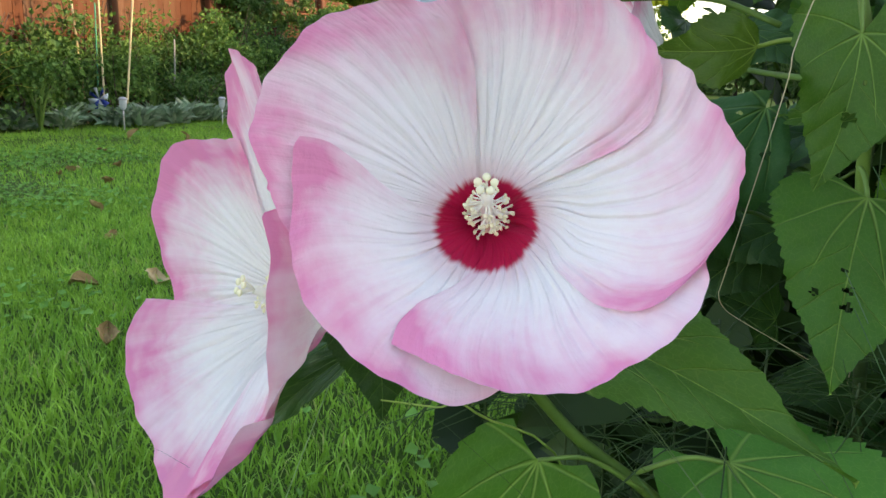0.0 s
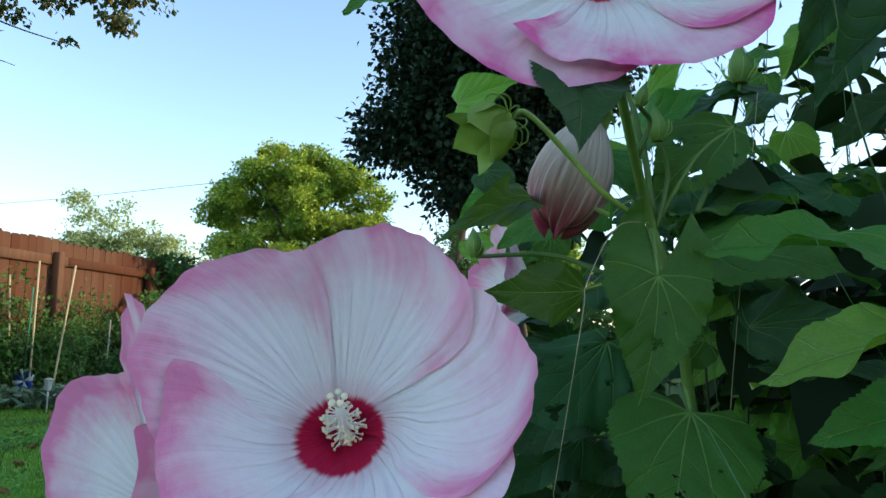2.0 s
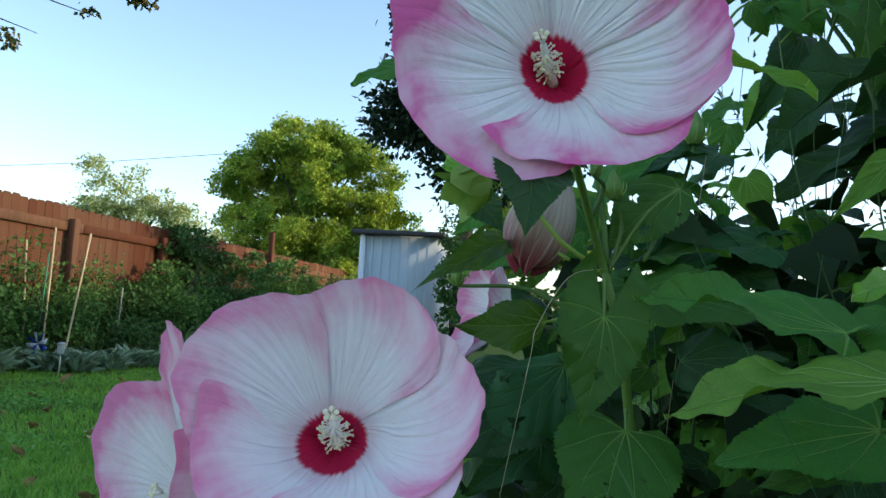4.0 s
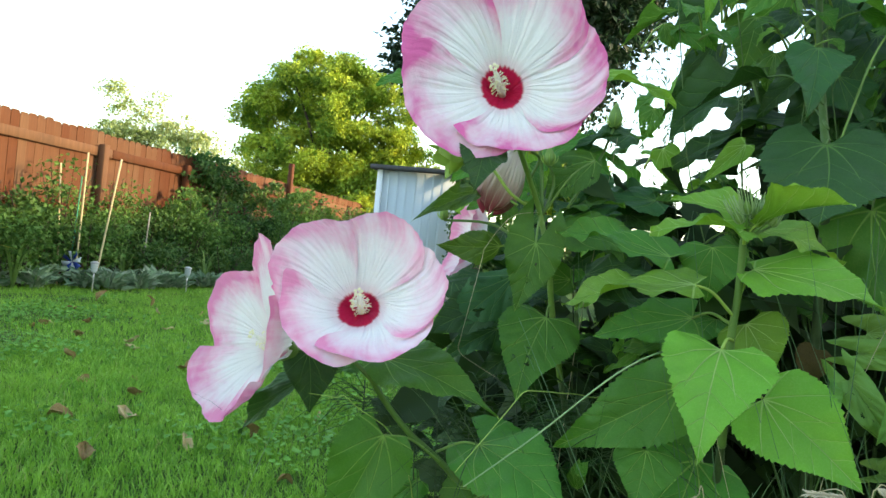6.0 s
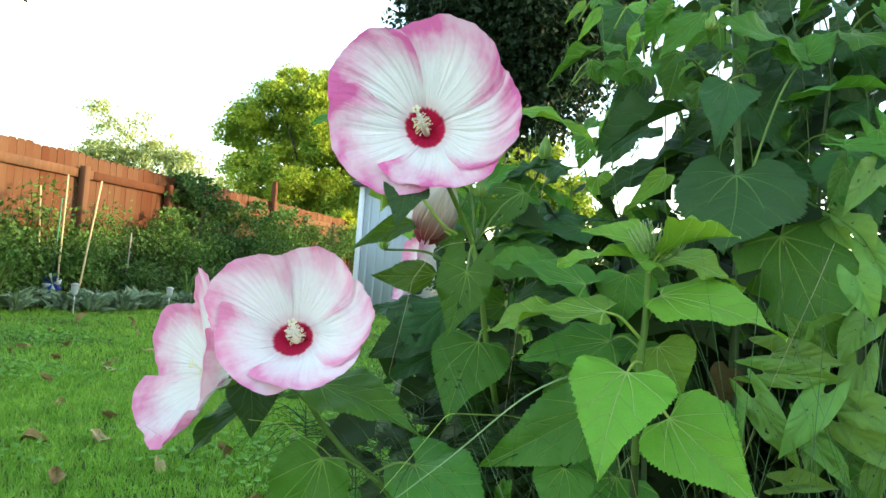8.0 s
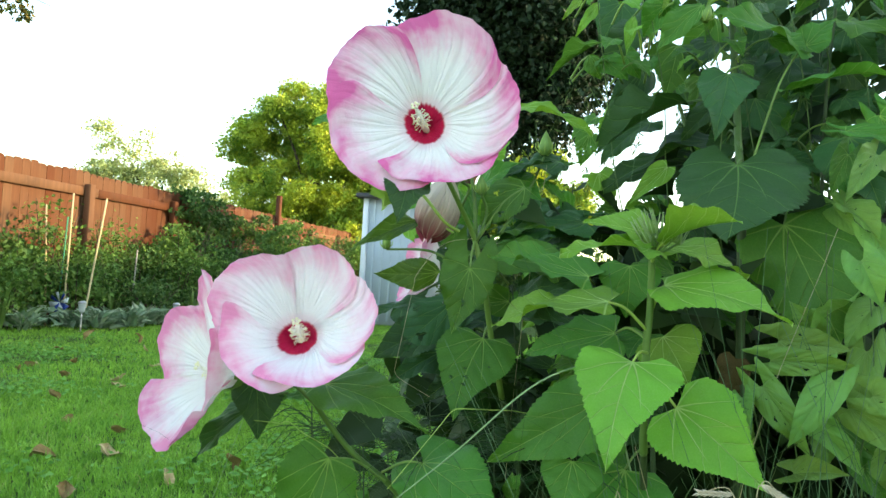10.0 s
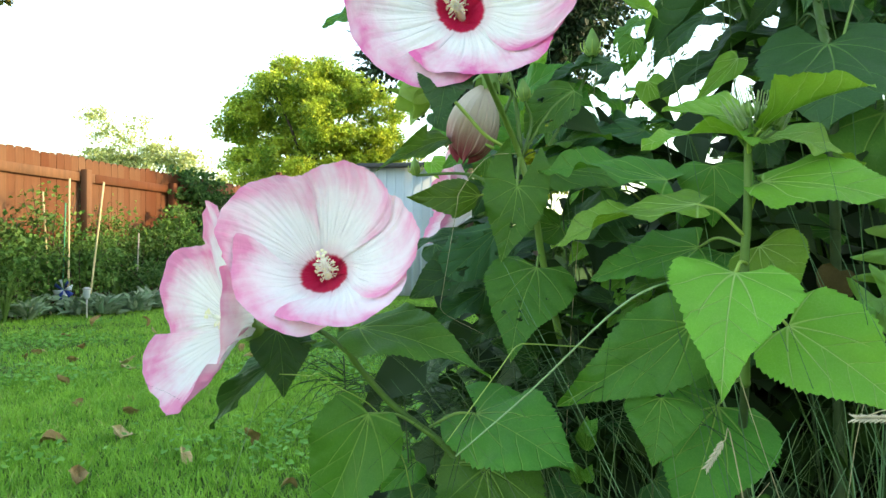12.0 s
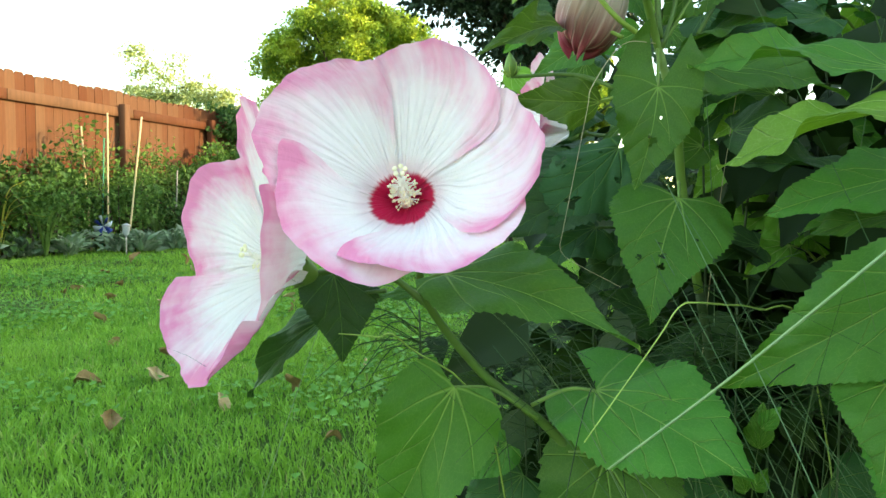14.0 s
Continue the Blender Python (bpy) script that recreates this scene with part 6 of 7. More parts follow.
leaf(back_stalk, (0.672, 0.510, 1.296), (0.658, 0.473, 1.207), 0.074, 0.37, mat=LEAF_SHADED, roll=23)
leaf(back_stalk, (0.709, 0.380, 1.308), (0.658, 0.345, 1.246), 0.057, 0.71, mat=LEAF_SHADED, roll=-15)
leaf(back_stalk, (0.620, 0.475, 1.137), (0.671, 0.433, 1.092), 0.056, 0.43, mat=LEAF_SHADED, roll=-20)
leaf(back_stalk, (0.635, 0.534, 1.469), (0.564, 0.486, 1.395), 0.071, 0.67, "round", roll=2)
leaf(back_stalk, (0.666, 0.439, 1.161), (0.733, 0.440, 1.120), 0.067, 0.39, "round", mat=LEAF_SHADED, roll=-28)
leaf(back_stalk, (0.586, 0.482, 1.416), (0.662, 0.455, 1.358), 0.078, 0.38, "round", mat=LEAF_SHADED, roll=-1)
leaf(back_stalk, (0.879, 0.555, 1.302), (0.824, 0.530, 1.239), 0.081, 0.44, mat=LEAF_SHADED, roll=-10)
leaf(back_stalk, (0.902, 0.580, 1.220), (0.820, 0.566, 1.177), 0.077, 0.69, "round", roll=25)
leaf(back_stalk, (0.680, 0.512, 1.130), (0.604, 0.467, 1.063), 0.061, 0.35, "wave", mat=LEAF_SHADED, roll=29)
leaf(back_stalk, (0.823, 0.492, 1.452), (0.752, 0.465, 1.397), 0.053, 0.31, mat=LEAF_SHADED, roll=-13)
leaf(back_stalk, (0.846, 0.526, 1.250), (0.874, 0.506, 1.167), 0.065, 0.74, "droop", mat=LEAF_SHADED, roll=-7)
leaf(back_stalk, (0.741, 0.530, 1.261), (0.701, 0.539, 1.221), 0.065, 0.79, roll=-30)
leaf(back_stalk, (0.623, 0.507, 1.341), (0.702, 0.509, 1.284), 0.072, 0.43, "wave", mat=LEAF_SHADED, roll=-26)
leaf(back_stalk, (0.595, 0.394, 1.097), (0.556, 0.363, 1.028), 0.058, 0.58, "droop", mat=LEAF_SHADED)
leaf(back_stalk, (0.667, 0.528, 1.307), (0.677, 0.487, 1.214), 0.078, 0.5, mat=LEAF_SHADED, roll=20)
leaf(back_stalk, (0.773, 0.448, 1.114), (0.805, 0.423, 1.040), 0.058, 0.55, "wave", mat=LEAF_SHADED, roll=-8)
leaf(back_stalk, (0.820, 0.433, 1.132), (0.829, 0.386, 1.070), 0.062, 0.55, roll=7)
leaf(back_stalk, (0.780, 0.439, 1.353), (0.817, 0.430, 1.312), 0.07, 0.61, "round", mat=LEAF_SHADED, roll=13)
leaf(back_stalk, (0.722, 0.457, 1.159), (0.754, 0.465, 1.090), 0.065, 0.58, "droop", mat=LEAF_SHADED, roll=8)
leaf(back_stalk, (0.681, 0.493, 1.369), (0.679, 0.473, 1.285), 0.065, 0.75, "droop", mat=LEAF_SHADED, roll=8)

def fill_leaves(plant, n, box, sizes, seed, shapes=("flat", "wave", "droop", "bitten", "eaten"), mats=(LEAF, LEAF_SHADED)):
    """More of the stalk's own leaves, hanging out from thin petioles."""
    rng = random.Random(seed)
    for i in range(n):
        p = Vector([rng.uniform(a, b) for a, b in box])
        a = rng.uniform(0, 6.28)
        length = rng.uniform(*sizes)
        tip = p + Vector((0.75 * math.cos(a), 0.5 * math.sin(a) - 0.25, -rng.uniform(0.35, 0.95))).normalized() * length
        leaf(plant, p, tip, length * rng.uniform(0.72, 0.95), rng.uniform(0.25, 0.75), rng.choice(shapes), mats[0] if rng.random() < 0.45 else mats[1], p + Vector((-0.05 * math.cos(a), 0.04, -0.03)), rng.uniform(-30, 30))


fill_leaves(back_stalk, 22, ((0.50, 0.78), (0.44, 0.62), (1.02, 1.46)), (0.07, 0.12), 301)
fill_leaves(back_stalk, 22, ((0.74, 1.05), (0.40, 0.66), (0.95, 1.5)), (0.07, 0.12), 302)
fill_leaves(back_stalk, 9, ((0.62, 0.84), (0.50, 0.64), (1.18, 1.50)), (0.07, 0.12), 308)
fill_leaves(back_stalk, 7, ((0.37, 0.52), (0.46, 0.60), (1.00, 1.22)), (0.06, 0.10), 304, mats=(LEAF_YOUNG, LEAF))
fill_leaves(tall_stalk, 14, ((0.09, 0.24), (0.46, 0.60), (0.84, 1.03)), (0.06, 0.09), 305)
fill_leaves(vine, 30, ((0.36, 0.62), (0.28, 0.40), (1.20, 1.46)), (0.03, 0.065), 306, ("arrow", "long", "arrow_curled", "wave"), (LEAF_YOUNG, LEAF))
fill_leaves(vine, 22, ((0.64, 0.95), (0.28, 0.42), (1.05, 1.42)), (0.03, 0.07), 307, ("arrow", "long", "arrow_curled", "wave"), (LEAF, LEAF_SHADED))
for i in range(7):
    x = 0.40 + 0.075 * i
    stem(vine, [(0.62 + 0.04 * i, 0.30, 0.5), (x + 0.05, 0.34, 0.95), (x + 0.02 * (i % 3), 0.33, 1.2), (x - 0.03, 0.33, 1.42)], 0.0013, 0.0008, STEM_MID)
fill_leaves(low_stalk, 22, ((0.26, 0.62), (0.40, 0.58), (0.62, 1.02)), (0.06, 0.10), 303, mats=(LEAF_YOUNG, LEAF))

# beneath the tall stalk
leaf(low_stalk, (0.166, 0.270, 0.773), (0.053, 0.200, 0.720), 0.095, 0.6, "bitten", mat=LEAF_SHADED, stalk=(0.23, 0.30, 0.76))
leaf(low_stalk, (0.148, 0.290, 0.729), (0.072, 0.240, 0.676), 0.078, 0.6, "wave", mat=LEAF_SHADED, stalk=(0.23, 0.31, 0.70))
leaf(low_stalk, (0.190, 0.310, 0.701), (0.122, 0.280, 0.643), 0.075, 0.55, mat=LEAF_SHADED, stalk=(0.26, 0.32, 0.68))
leaf(back_stalk, (0.609, 0.420, 1.092), (0.430, 0.400, 1.048), 0.110, 0.45, "bitten", mat=LEAF_SHADED, stalk=(0.615, 0.33, 1.13))

# vine
leaf(vine, (0.574, 0.170, 0.730), (0.609, 0.160, 0.678), 0.06, 0.7, "wave", mat=LEAF_BROWN, roll=10)
leaf(vine, (0.600, 0.170, 0.764), (0.581, 0.160, 0.707), 0.052, 0.7, "wave", mat=LEAF_BROWN, roll=-20)
leaf(vine, (0.735, 0.174, 1.098), (0.817, 0.142, 1.072), 0.038, 0.6, "arrow", roll=-13)
leaf(vine, (0.733, 0.211, 0.996), (0.757, 0.163, 0.944), 0.038, 0.6, "arrow", mat=LEAF_PALE, roll=19)
leaf(vine, (0.730, 0.194, 0.940), (0.763, 0.150, 0.888), 0.042, 0.6, "arrow", roll=25)
leaf(vine, (0.763, 0.146, 0.952), (0.797, 0.121, 0.885), 0.041, 0.6, "arrow", mat=LEAF_PALE, roll=4)
leaf(vine, (0.755, 0.240, 1.072), (0.751, 0.193, 0.984), 0.039, 0.6, "arrow", roll=3)
leaf(vine, (0.766, 0.143, 1.060), (0.713, 0.100, 0.986), 0.042, 0.6, "arrow_torn", mat=LEAF_PALE, roll=-10)
leaf(vine, (0.744, 0.189, 1.068), (0.713, 0.162, 1.001), 0.037, 0.6, "arrow", roll=-14)
leaf(vine, (0.737, 0.177, 0.990), (0.769, 0.127, 0.932), 0.036, 0.6, "arrow_curled", mat=LEAF_PALE, roll=-21)
leaf(vine, (0.794, 0.218, 1.132), (0.835, 0.178, 1.040), 0.041, 0.6, "arrow", roll=12)
leaf(vine, (0.642, 0.116, 0.796), (0.730, 0.097, 0.790), 0.047, 0.75, "arrow_torn", mat=LEAF_PALE)
leaf(vine, (0.630, 0.104, 0.770), (0.734, 0.085, 0.771), 0.041, 0.75, "arrow_torn", mat=LEAF_PALE, roll=20)
leaf(vine, (0.695, 0.140, 0.814), (0.655, 0.123, 0.851), 0.041, 0.75, "arrow", mat=LEAF_PALE, roll=-20)
leaf(vine, (0.618, 0.092, 0.736), (0.678, 0.075, 0.650), 0.047, 0.75, "arrow_torn", mat=LEAF_PALE, roll=15)
leaf(vine, (0.701, 0.080, 0.753), (0.645, 0.064, 0.664), 0.051, 0.75, "arrow", mat=LEAF_PALE, roll=-10)
leaf(vine, (0.731, 0.104, 0.715), (0.816, 0.079, 0.654), 0.051, 0.75, "arrow", mat=LEAF_PALE, roll=10)
leaf(vine, (0.757, 0.128, 0.790), (0.741, 0.116, 0.686), 0.051, 0.75, "arrow", mat=LEAF_PALE)
leaf(vine, (0.770, 0.140, 0.851), (0.728, 0.122, 0.790), 0.051, 0.75, "arrow", mat=LEAF_PALE)
leaf(vine, (0.658, 0.080, 0.628), (0.711, 0.039, 0.642), 0.041, 0.75, "arrow_curled", mat=LEAF_PALE)
leaf(vine, (0.594, 0.092, 0.719), (0.598, 0.054, 0.683), 0.030, 0.75, "arrow_curled", mat=LEAF_PALE)
leaf(vine, (0.715, 0.152, 0.682), (0.702, 0.131, 0.609), 0.041, 0.75, "arrow", mat=LEAF_PALE, roll=-30)
leaf(vine, (0.733, 0.092, 0.910), (0.751, 0.064, 0.848), 0.051, 0.75, "arrow_curled", mat=LEAF_PALE)
leaf(vine, (0.749, 0.080, 0.736), (0.818, 0.049, 0.720), 0.051, 0.75, "arrow_torn", mat=LEAF_PALE)
leaf(vine, (0.734, 0.152, 0.848), (0.674, 0.112, 0.787), 0.041, 0.75, "arrow_curled", mat=LEAF_PALE, roll=40)
leaf(vine, (0.753, 0.218, 0.676), (0.803, 0.180, 0.590), 0.035, 0.66, "arrow", roll=-34)
leaf(vine, (0.783, 0.122, 0.691), (0.843, 0.100, 0.649), 0.036, 0.45, "arrow", mat=LEAF_PALE, roll=-14)
leaf(vine, (0.765, 0.150, 0.630), (0.798, 0.150, 0.586), 0.044, 0.73, "arrow", roll=-15)
leaf(vine, (0.797, 0.127, 0.657), (0.802, 0.134, 0.590), 0.036, 0.59, "arrow_curled", mat=LEAF_PALE, roll=35)
leaf(vine, (0.609, 0.231, 0.679), (0.630, 0.217, 0.616), 0.038, 0.67, "arrow_curled", mat=LEAF_PALE, roll=-18)
leaf(vine, (0.684, 0.119, 0.697), (0.754, 0.111, 0.624), 0.043, 0.66, "arrow_curled", mat=LEAF_PALE, roll=5)

# low_stalk
leaf(low_stalk, (0.296, 0.070, 0.555), (0.296, 0.060, 0.598), 0.026, 0.85, "long")
leaf(low_stalk, (0.296, 0.060, 0.575), (0.308, 0.050, 0.598), 0.018, 0.85, "long")
leaf(low_stalk, (0.289, 0.080, 0.512), (0.277, 0.070, 0.543), 0.021, 0.85, "long")
leaf(low_stalk, (0.294, 0.070, 0.518), (0.302, 0.060, 0.542), 0.018, 0.85, "long")
leaf(low_stalk, (0.446, 0.100, 0.606), (0.397, 0.050, 0.472), 0.150, 0.85, stalk=(0.485, 0.160, 0.630))
leaf(low_stalk, (0.403, 0.160, 0.782), (0.280, 0.200, 0.800), 0.077, 0.3, "wave", mat=LEAF_SHADED)
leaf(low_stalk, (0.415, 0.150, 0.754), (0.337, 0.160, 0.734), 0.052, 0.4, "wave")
leaf(low_stalk, (0.382, 0.180, 0.492), (0.435, 0.180, 0.437), 0.103, 0.6, mat=LEAF_SHADED)
leaf(low_stalk, (0.292, 0.200, 0.468), (0.253, 0.200, 0.404), 0.103, 0.6, mat=LEAF_SHADED)
leaf(low_stalk, (0.215, 0.300, 0.785), (0.119, 0.300, 0.762), 0.077, 0.3, "wave", mat=LEAF_SHADED)
leaf(low_stalk, (0.132, 0.660, 0.861), (-0.003, 0.660, 0.793), 0.077, 0.3, "wave", mat=LEAF_SHADED)
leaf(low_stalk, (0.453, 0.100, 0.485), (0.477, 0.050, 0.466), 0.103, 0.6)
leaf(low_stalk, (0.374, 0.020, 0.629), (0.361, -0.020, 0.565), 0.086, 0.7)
leaf(low_stalk, (0.612, 0.376, 0.920), (0.525, 0.370, 0.897), 0.073, 0.52, mat=LEAF_SHADED, roll=-4)
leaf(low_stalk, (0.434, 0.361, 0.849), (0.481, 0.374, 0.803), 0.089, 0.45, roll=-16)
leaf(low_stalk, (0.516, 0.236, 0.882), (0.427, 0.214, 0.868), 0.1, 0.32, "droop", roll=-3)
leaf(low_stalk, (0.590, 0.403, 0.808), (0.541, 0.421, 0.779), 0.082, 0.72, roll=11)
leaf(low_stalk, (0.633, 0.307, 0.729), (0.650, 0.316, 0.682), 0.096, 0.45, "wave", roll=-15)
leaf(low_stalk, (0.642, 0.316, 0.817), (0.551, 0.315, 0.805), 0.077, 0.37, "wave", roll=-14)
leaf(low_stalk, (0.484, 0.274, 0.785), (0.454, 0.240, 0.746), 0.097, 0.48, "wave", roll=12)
leaf(low_stalk, (0.507, 0.276, 0.658), (0.451, 0.262, 0.599), 0.093, 0.65, "wave", mat=LEAF_SHADED, roll=16)
leaf(low_stalk, (0.292, 0.285, 0.588), (0.194, 0.286, 0.565), 0.072, 0.55, "droop", mat=LEAF_SHADED, roll=-3)
leaf(low_stalk, (0.316, 0.404, 0.849), (0.397, 0.412, 0.828), 0.097, 0.52, "wave", mat=LEAF_SHADED, roll=8)
leaf(low_stalk, (0.271, 0.391, 0.492), (0.301, 0.391, 0.434), 0.064, 0.64, "wave", mat=LEAF_SHADED, roll=14)
leaf(low_stalk, (0.563, 0.345, 0.744), (0.523, 0.311, 0.690), 0.088, 0.66, mat=LEAF_SHADED, roll=-15)
leaf(low_stalk, (0.468, 0.256, 0.724), (0.507, 0.226, 0.665), 0.102, 0.79, mat=LEAF_SHADED, roll=-17)
leaf(low_stalk, (0.263, 0.303, 0.521), (0.175, 0.299, 0.504), 0.089, 0.34, mat=LEAF_SHADED, roll=20)
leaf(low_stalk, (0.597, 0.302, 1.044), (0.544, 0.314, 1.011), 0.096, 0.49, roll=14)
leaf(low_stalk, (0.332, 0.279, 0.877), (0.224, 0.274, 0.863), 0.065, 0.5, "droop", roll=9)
leaf(low_stalk, (0.358, 0.411, 0.968), (0.284, 0.364, 0.917), 0.086, 0.48, "droop", mat=LEAF_SHADED, roll=-1)
leaf(low_stalk, (0.244, 0.346, 0.725), (0.201, 0.304, 0.690), 0.077, 0.52, mat=LEAF_SHADED, roll=-7)
leaf(low_stalk, (0.424, 0.252, 0.679), (0.354, 0.230, 0.623), 0.092, 0.45, "wave", mat=LEAF_SHADED, roll=-24)
leaf(low_stalk, (0.360, 0.315, 0.520), (0.287, 0.327, 0.506), 0.087, 0.52, "wave", mat=LEAF_SHADED, roll=25)
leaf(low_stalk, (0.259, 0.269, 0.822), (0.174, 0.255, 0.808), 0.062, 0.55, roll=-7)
leaf(low_stalk, (0.336, 0.341, 0.710), (0.245, 0.309, 0.694), 0.065, 0.68, "wave", mat=LEAF_SHADED, roll=9)
leaf(low_stalk, (0.525, 0.290, 0.730), (0.517, 0.262, 0.689), 0.095, 0.37, mat=LEAF_SHADED, roll=10)
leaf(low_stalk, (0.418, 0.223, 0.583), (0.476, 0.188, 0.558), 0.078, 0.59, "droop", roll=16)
leaf(low_stalk, (0.437, 0.390, 0.548), (0.379, 0.397, 0.497), 0.073, 0.72, mat=LEAF_SHADED, roll=-25)
leaf(low_stalk, (0.527, 0.402, 0.816), (0.509, 0.412, 0.730), 0.081, 0.57, "wave", mat=LEAF_SHADED, roll=9)

# ---- undergrowth ----
def wild_grass():
    rng = np.random.RandomState(77)
    verts, faces = [], []
    for i in range(1500):
        x, y = rng.uniform(-0.05, 1.7), rng.uniform(0.20, 1.3)
        if x < 0.25 and y < 0.35:
            y += 0.2
        h = rng.uniform(0.25, 0.8) * (0.7 if x < 0.2 else 1.0)
        a = rng.uniform(0, 6.28)
        out = np.array([math.cos(a), math.sin(a) * 0.6, 0]) * h * rng.uniform(0.1, 0.7)
        w = rng.uniform(0.001, 0.0026)
        side = np.array([-math.sin(a), math.cos(a), 0]) * w
        base = len(verts)
        for j in range(7):
            t = j / 6
            q = np.array([x, y, 0]) + out * t ** 2 + np.array([0, 0, h * (t - 0.28 * t ** 3)])
            verts += [q - side * (1 - 0.85 * t), q + side * (1 - 0.85 * t)]
        faces += [[base + 2 * j, base + 2 * j + 1, base + 2 * j + 3, base + 2 * j + 2] for j in range(6)]
    return raw_mesh("wild_grass", verts, faces, smooth=False)


WILD = clump_material("wild_grass_blade", (0.04, 0.10, 0.022), (0.18, 0.26, 0.09), 0.3)
def near_grass():
    """Fine long blades in front of the thicket, crossing one another."""
    rng = np.random.RandomState(78)
    verts, faces = [], []
    for i in range(440):
        x, y = rng.uniform(0.28, 1.15), rng.uniform(0.02, 0.24)
        h = rng.uniform(0.3, 0.95)
        out = np.array([rng.normal(0, 0.34), rng.normal(0, 0.07), 0])
        w = rng.uniform(0.0006, 0.0014)
        base = len(verts)
        for j in range(8):
            t = j / 7
            q = np.array([x, y, 0]) + out * t ** 1.7 + np.array([0, 0, h * (t - 0.22 * t ** 3)])
            verts += [q - [w * (1 - 0.8 * t), 0, 0], q + [w * (1 - 0.8 * t), 0, 0]]
        faces += [[base + 2 * j, base + 2 * j + 1, base + 2 * j + 3, base + 2 * j + 2] for j in range(7)]
    return raw_mesh("fine_grass", verts, faces, smooth=False)


tagged(part("fine_grass", near_grass(), clump_material("fine_grass_blade", (0.025, 0.060, 0.015), (0.17, 0.27, 0.11), 0.25)), "fine crossing grass blades before the thicket", "grass", kind="stuff")
def crossing_grass():
    """Straight thin blue-green blades standing among the vine."""
    rng = np.random.RandomState(79)
    verts, faces = [], []
    for i in range(150):
        x, y = rng.uniform(0.52, 1.05), rng.uniform(-0.04, 0.12)
        top = np.array([x + rng.normal(0, 0.24), y + rng.normal(0, 0.04), rng.uniform(0.45, 0.95)])
        w = rng.uniform(0.0007, 0.0012)
        base = len(verts)
        for j in range(7):
            t = j / 6
            q = np.array([x, y, 0]) * (1 - t) + top * t + np.array([0.05 * (top[0] - x), 0, 0.06]) * math.sin(math.pi * t)
            verts += [q - [w * (1 - 0.7 * t), 0, 0], q + [w * (1 - 0.7 * t), 0, 0]]
        faces += [[base + 2 * j, base + 2 * j + 1, base + 2 * j + 3, base + 2 * j + 2] for j in range(6)]
    return raw_mesh("crossing_grass", verts, faces, smooth=False)


tagged(part("crossing_grass", crossing_grass(), clump_material("blue_green_blade", (0.07, 0.16, 0.06), (0.20, 0.34, 0.19), 0.2)), "straight thin blue-green grass blades among the vine", "grass", kind="stuff")
tagged(part("wild_grass", wild_grass(), WILD), "long thin grass blades tangled under the leaves", "grass", kind="stuff")
BLADE = plain("pale_grass_stalk", (0.23, 0.36, 0.15), 0.5, 50.0, 0.25)
DULL = plain("dull_grass_stalk", (0.11, 0.21, 0.09), 0.5, 50.0, 0.25)
STRAW = plain("straw_stalk", (0.45, 0.38, 0.22), 0.6, 50.0, 0.25)


def long_blade(points, r, mat, label):
    return tagged(part("grass_stalk", rod(points, r, r * 0.5, 5), mat), label, "grass", "long grass stalks")


long_blade([(0.50, 0.12, 0.0), (0.49, 0.08, 0.45), (0.45, 0.10, 0.62), (0.41, 0.04, 0.750), (0.378, -0.03, 0.757), (0.323, -0.12, 0.738), (0.244, -0.12, 0.660), (0.172, -0.12, 0.594)], 0.0017, BLADE, "long pale green grass stalk leaning across")
long_blade([(0.43, 0.26, 0.0), (0.42, 0.25, 0.35), (0.36, 0.21, 0.63), (0.303, 0.140, 0.664), (0.260, 0.060, 0.678), (0.230, -0.002, 0.687), (0.2225, -0.012, 0.6865), (0.216, -0.018, 0.681), (0.203, -0.034, 0.662), (0.155, -0.075, 0.595)], 0.0011, STEM_LIGHT, "bent yellow-green grass stalk")
long_blade([(0.205, 0.20, 0.92), (0.172, 0.12, 0.905), (0.148, 0.06, 0.86), (0.144, 0.05, 0.836), (0.127, 0.05, 0.735), (0.125, 0.05, 0.724), (0.128, 0.05, 0.716), (0.138, 0.05, 0.709), (0.177, 0.05, 0.69)], 0.0004, STRAW, "thin dry bent straw tendril hanging from the stalk")
long_blade([(0.10, 0.26, 0.0), (0.06, 0.15, 0.5), (-0.01, 0.05, 0.628), (-0.032, 0.03, 0.638), (-0.066, 0.025, 0.640)], 0.0011, STEM_LIGHT, "thin yellow-green grass stalk")
long_blade([(-0.35, 0.25, 0.0), (-0.26, 0.2, 0.3), (-0.14, 0.16, 0.62)], 0.0009, BLADE, "very thin pale grass stalk")
for i, (x, y, dx, h) in enumerate(((0.30, 0.02, 0.18, 0.55), (0.36, 0.0, 0.14, 0.62), (0.42, -0.02, 0.12, 0.58), (0.55, 0.02, -0.10, 0.66), (0.60, 0.03, 0.10, 0.8), (0.62, 0.0, -0.14, 0.72), (0.26, 0.28, 0.05, 1.05), (0.30, 0.32, -0.06, 1.1), (0.40, 0.30, 0.06, 1.15), (0.56, 0.10, 0.14, 0.95), (0.10, 0.2, 0.1, 0.55), (0.05, 0.22, -0.08, 0.5))):
    long_blade([(x, y, 0.0), (x + dx * 0.25, y, h * 0.6), (x + dx, y - 0.02, h)], 0.0007, DULL if i % 3 else STRAW, "thin upright grass stalk among the leaves")


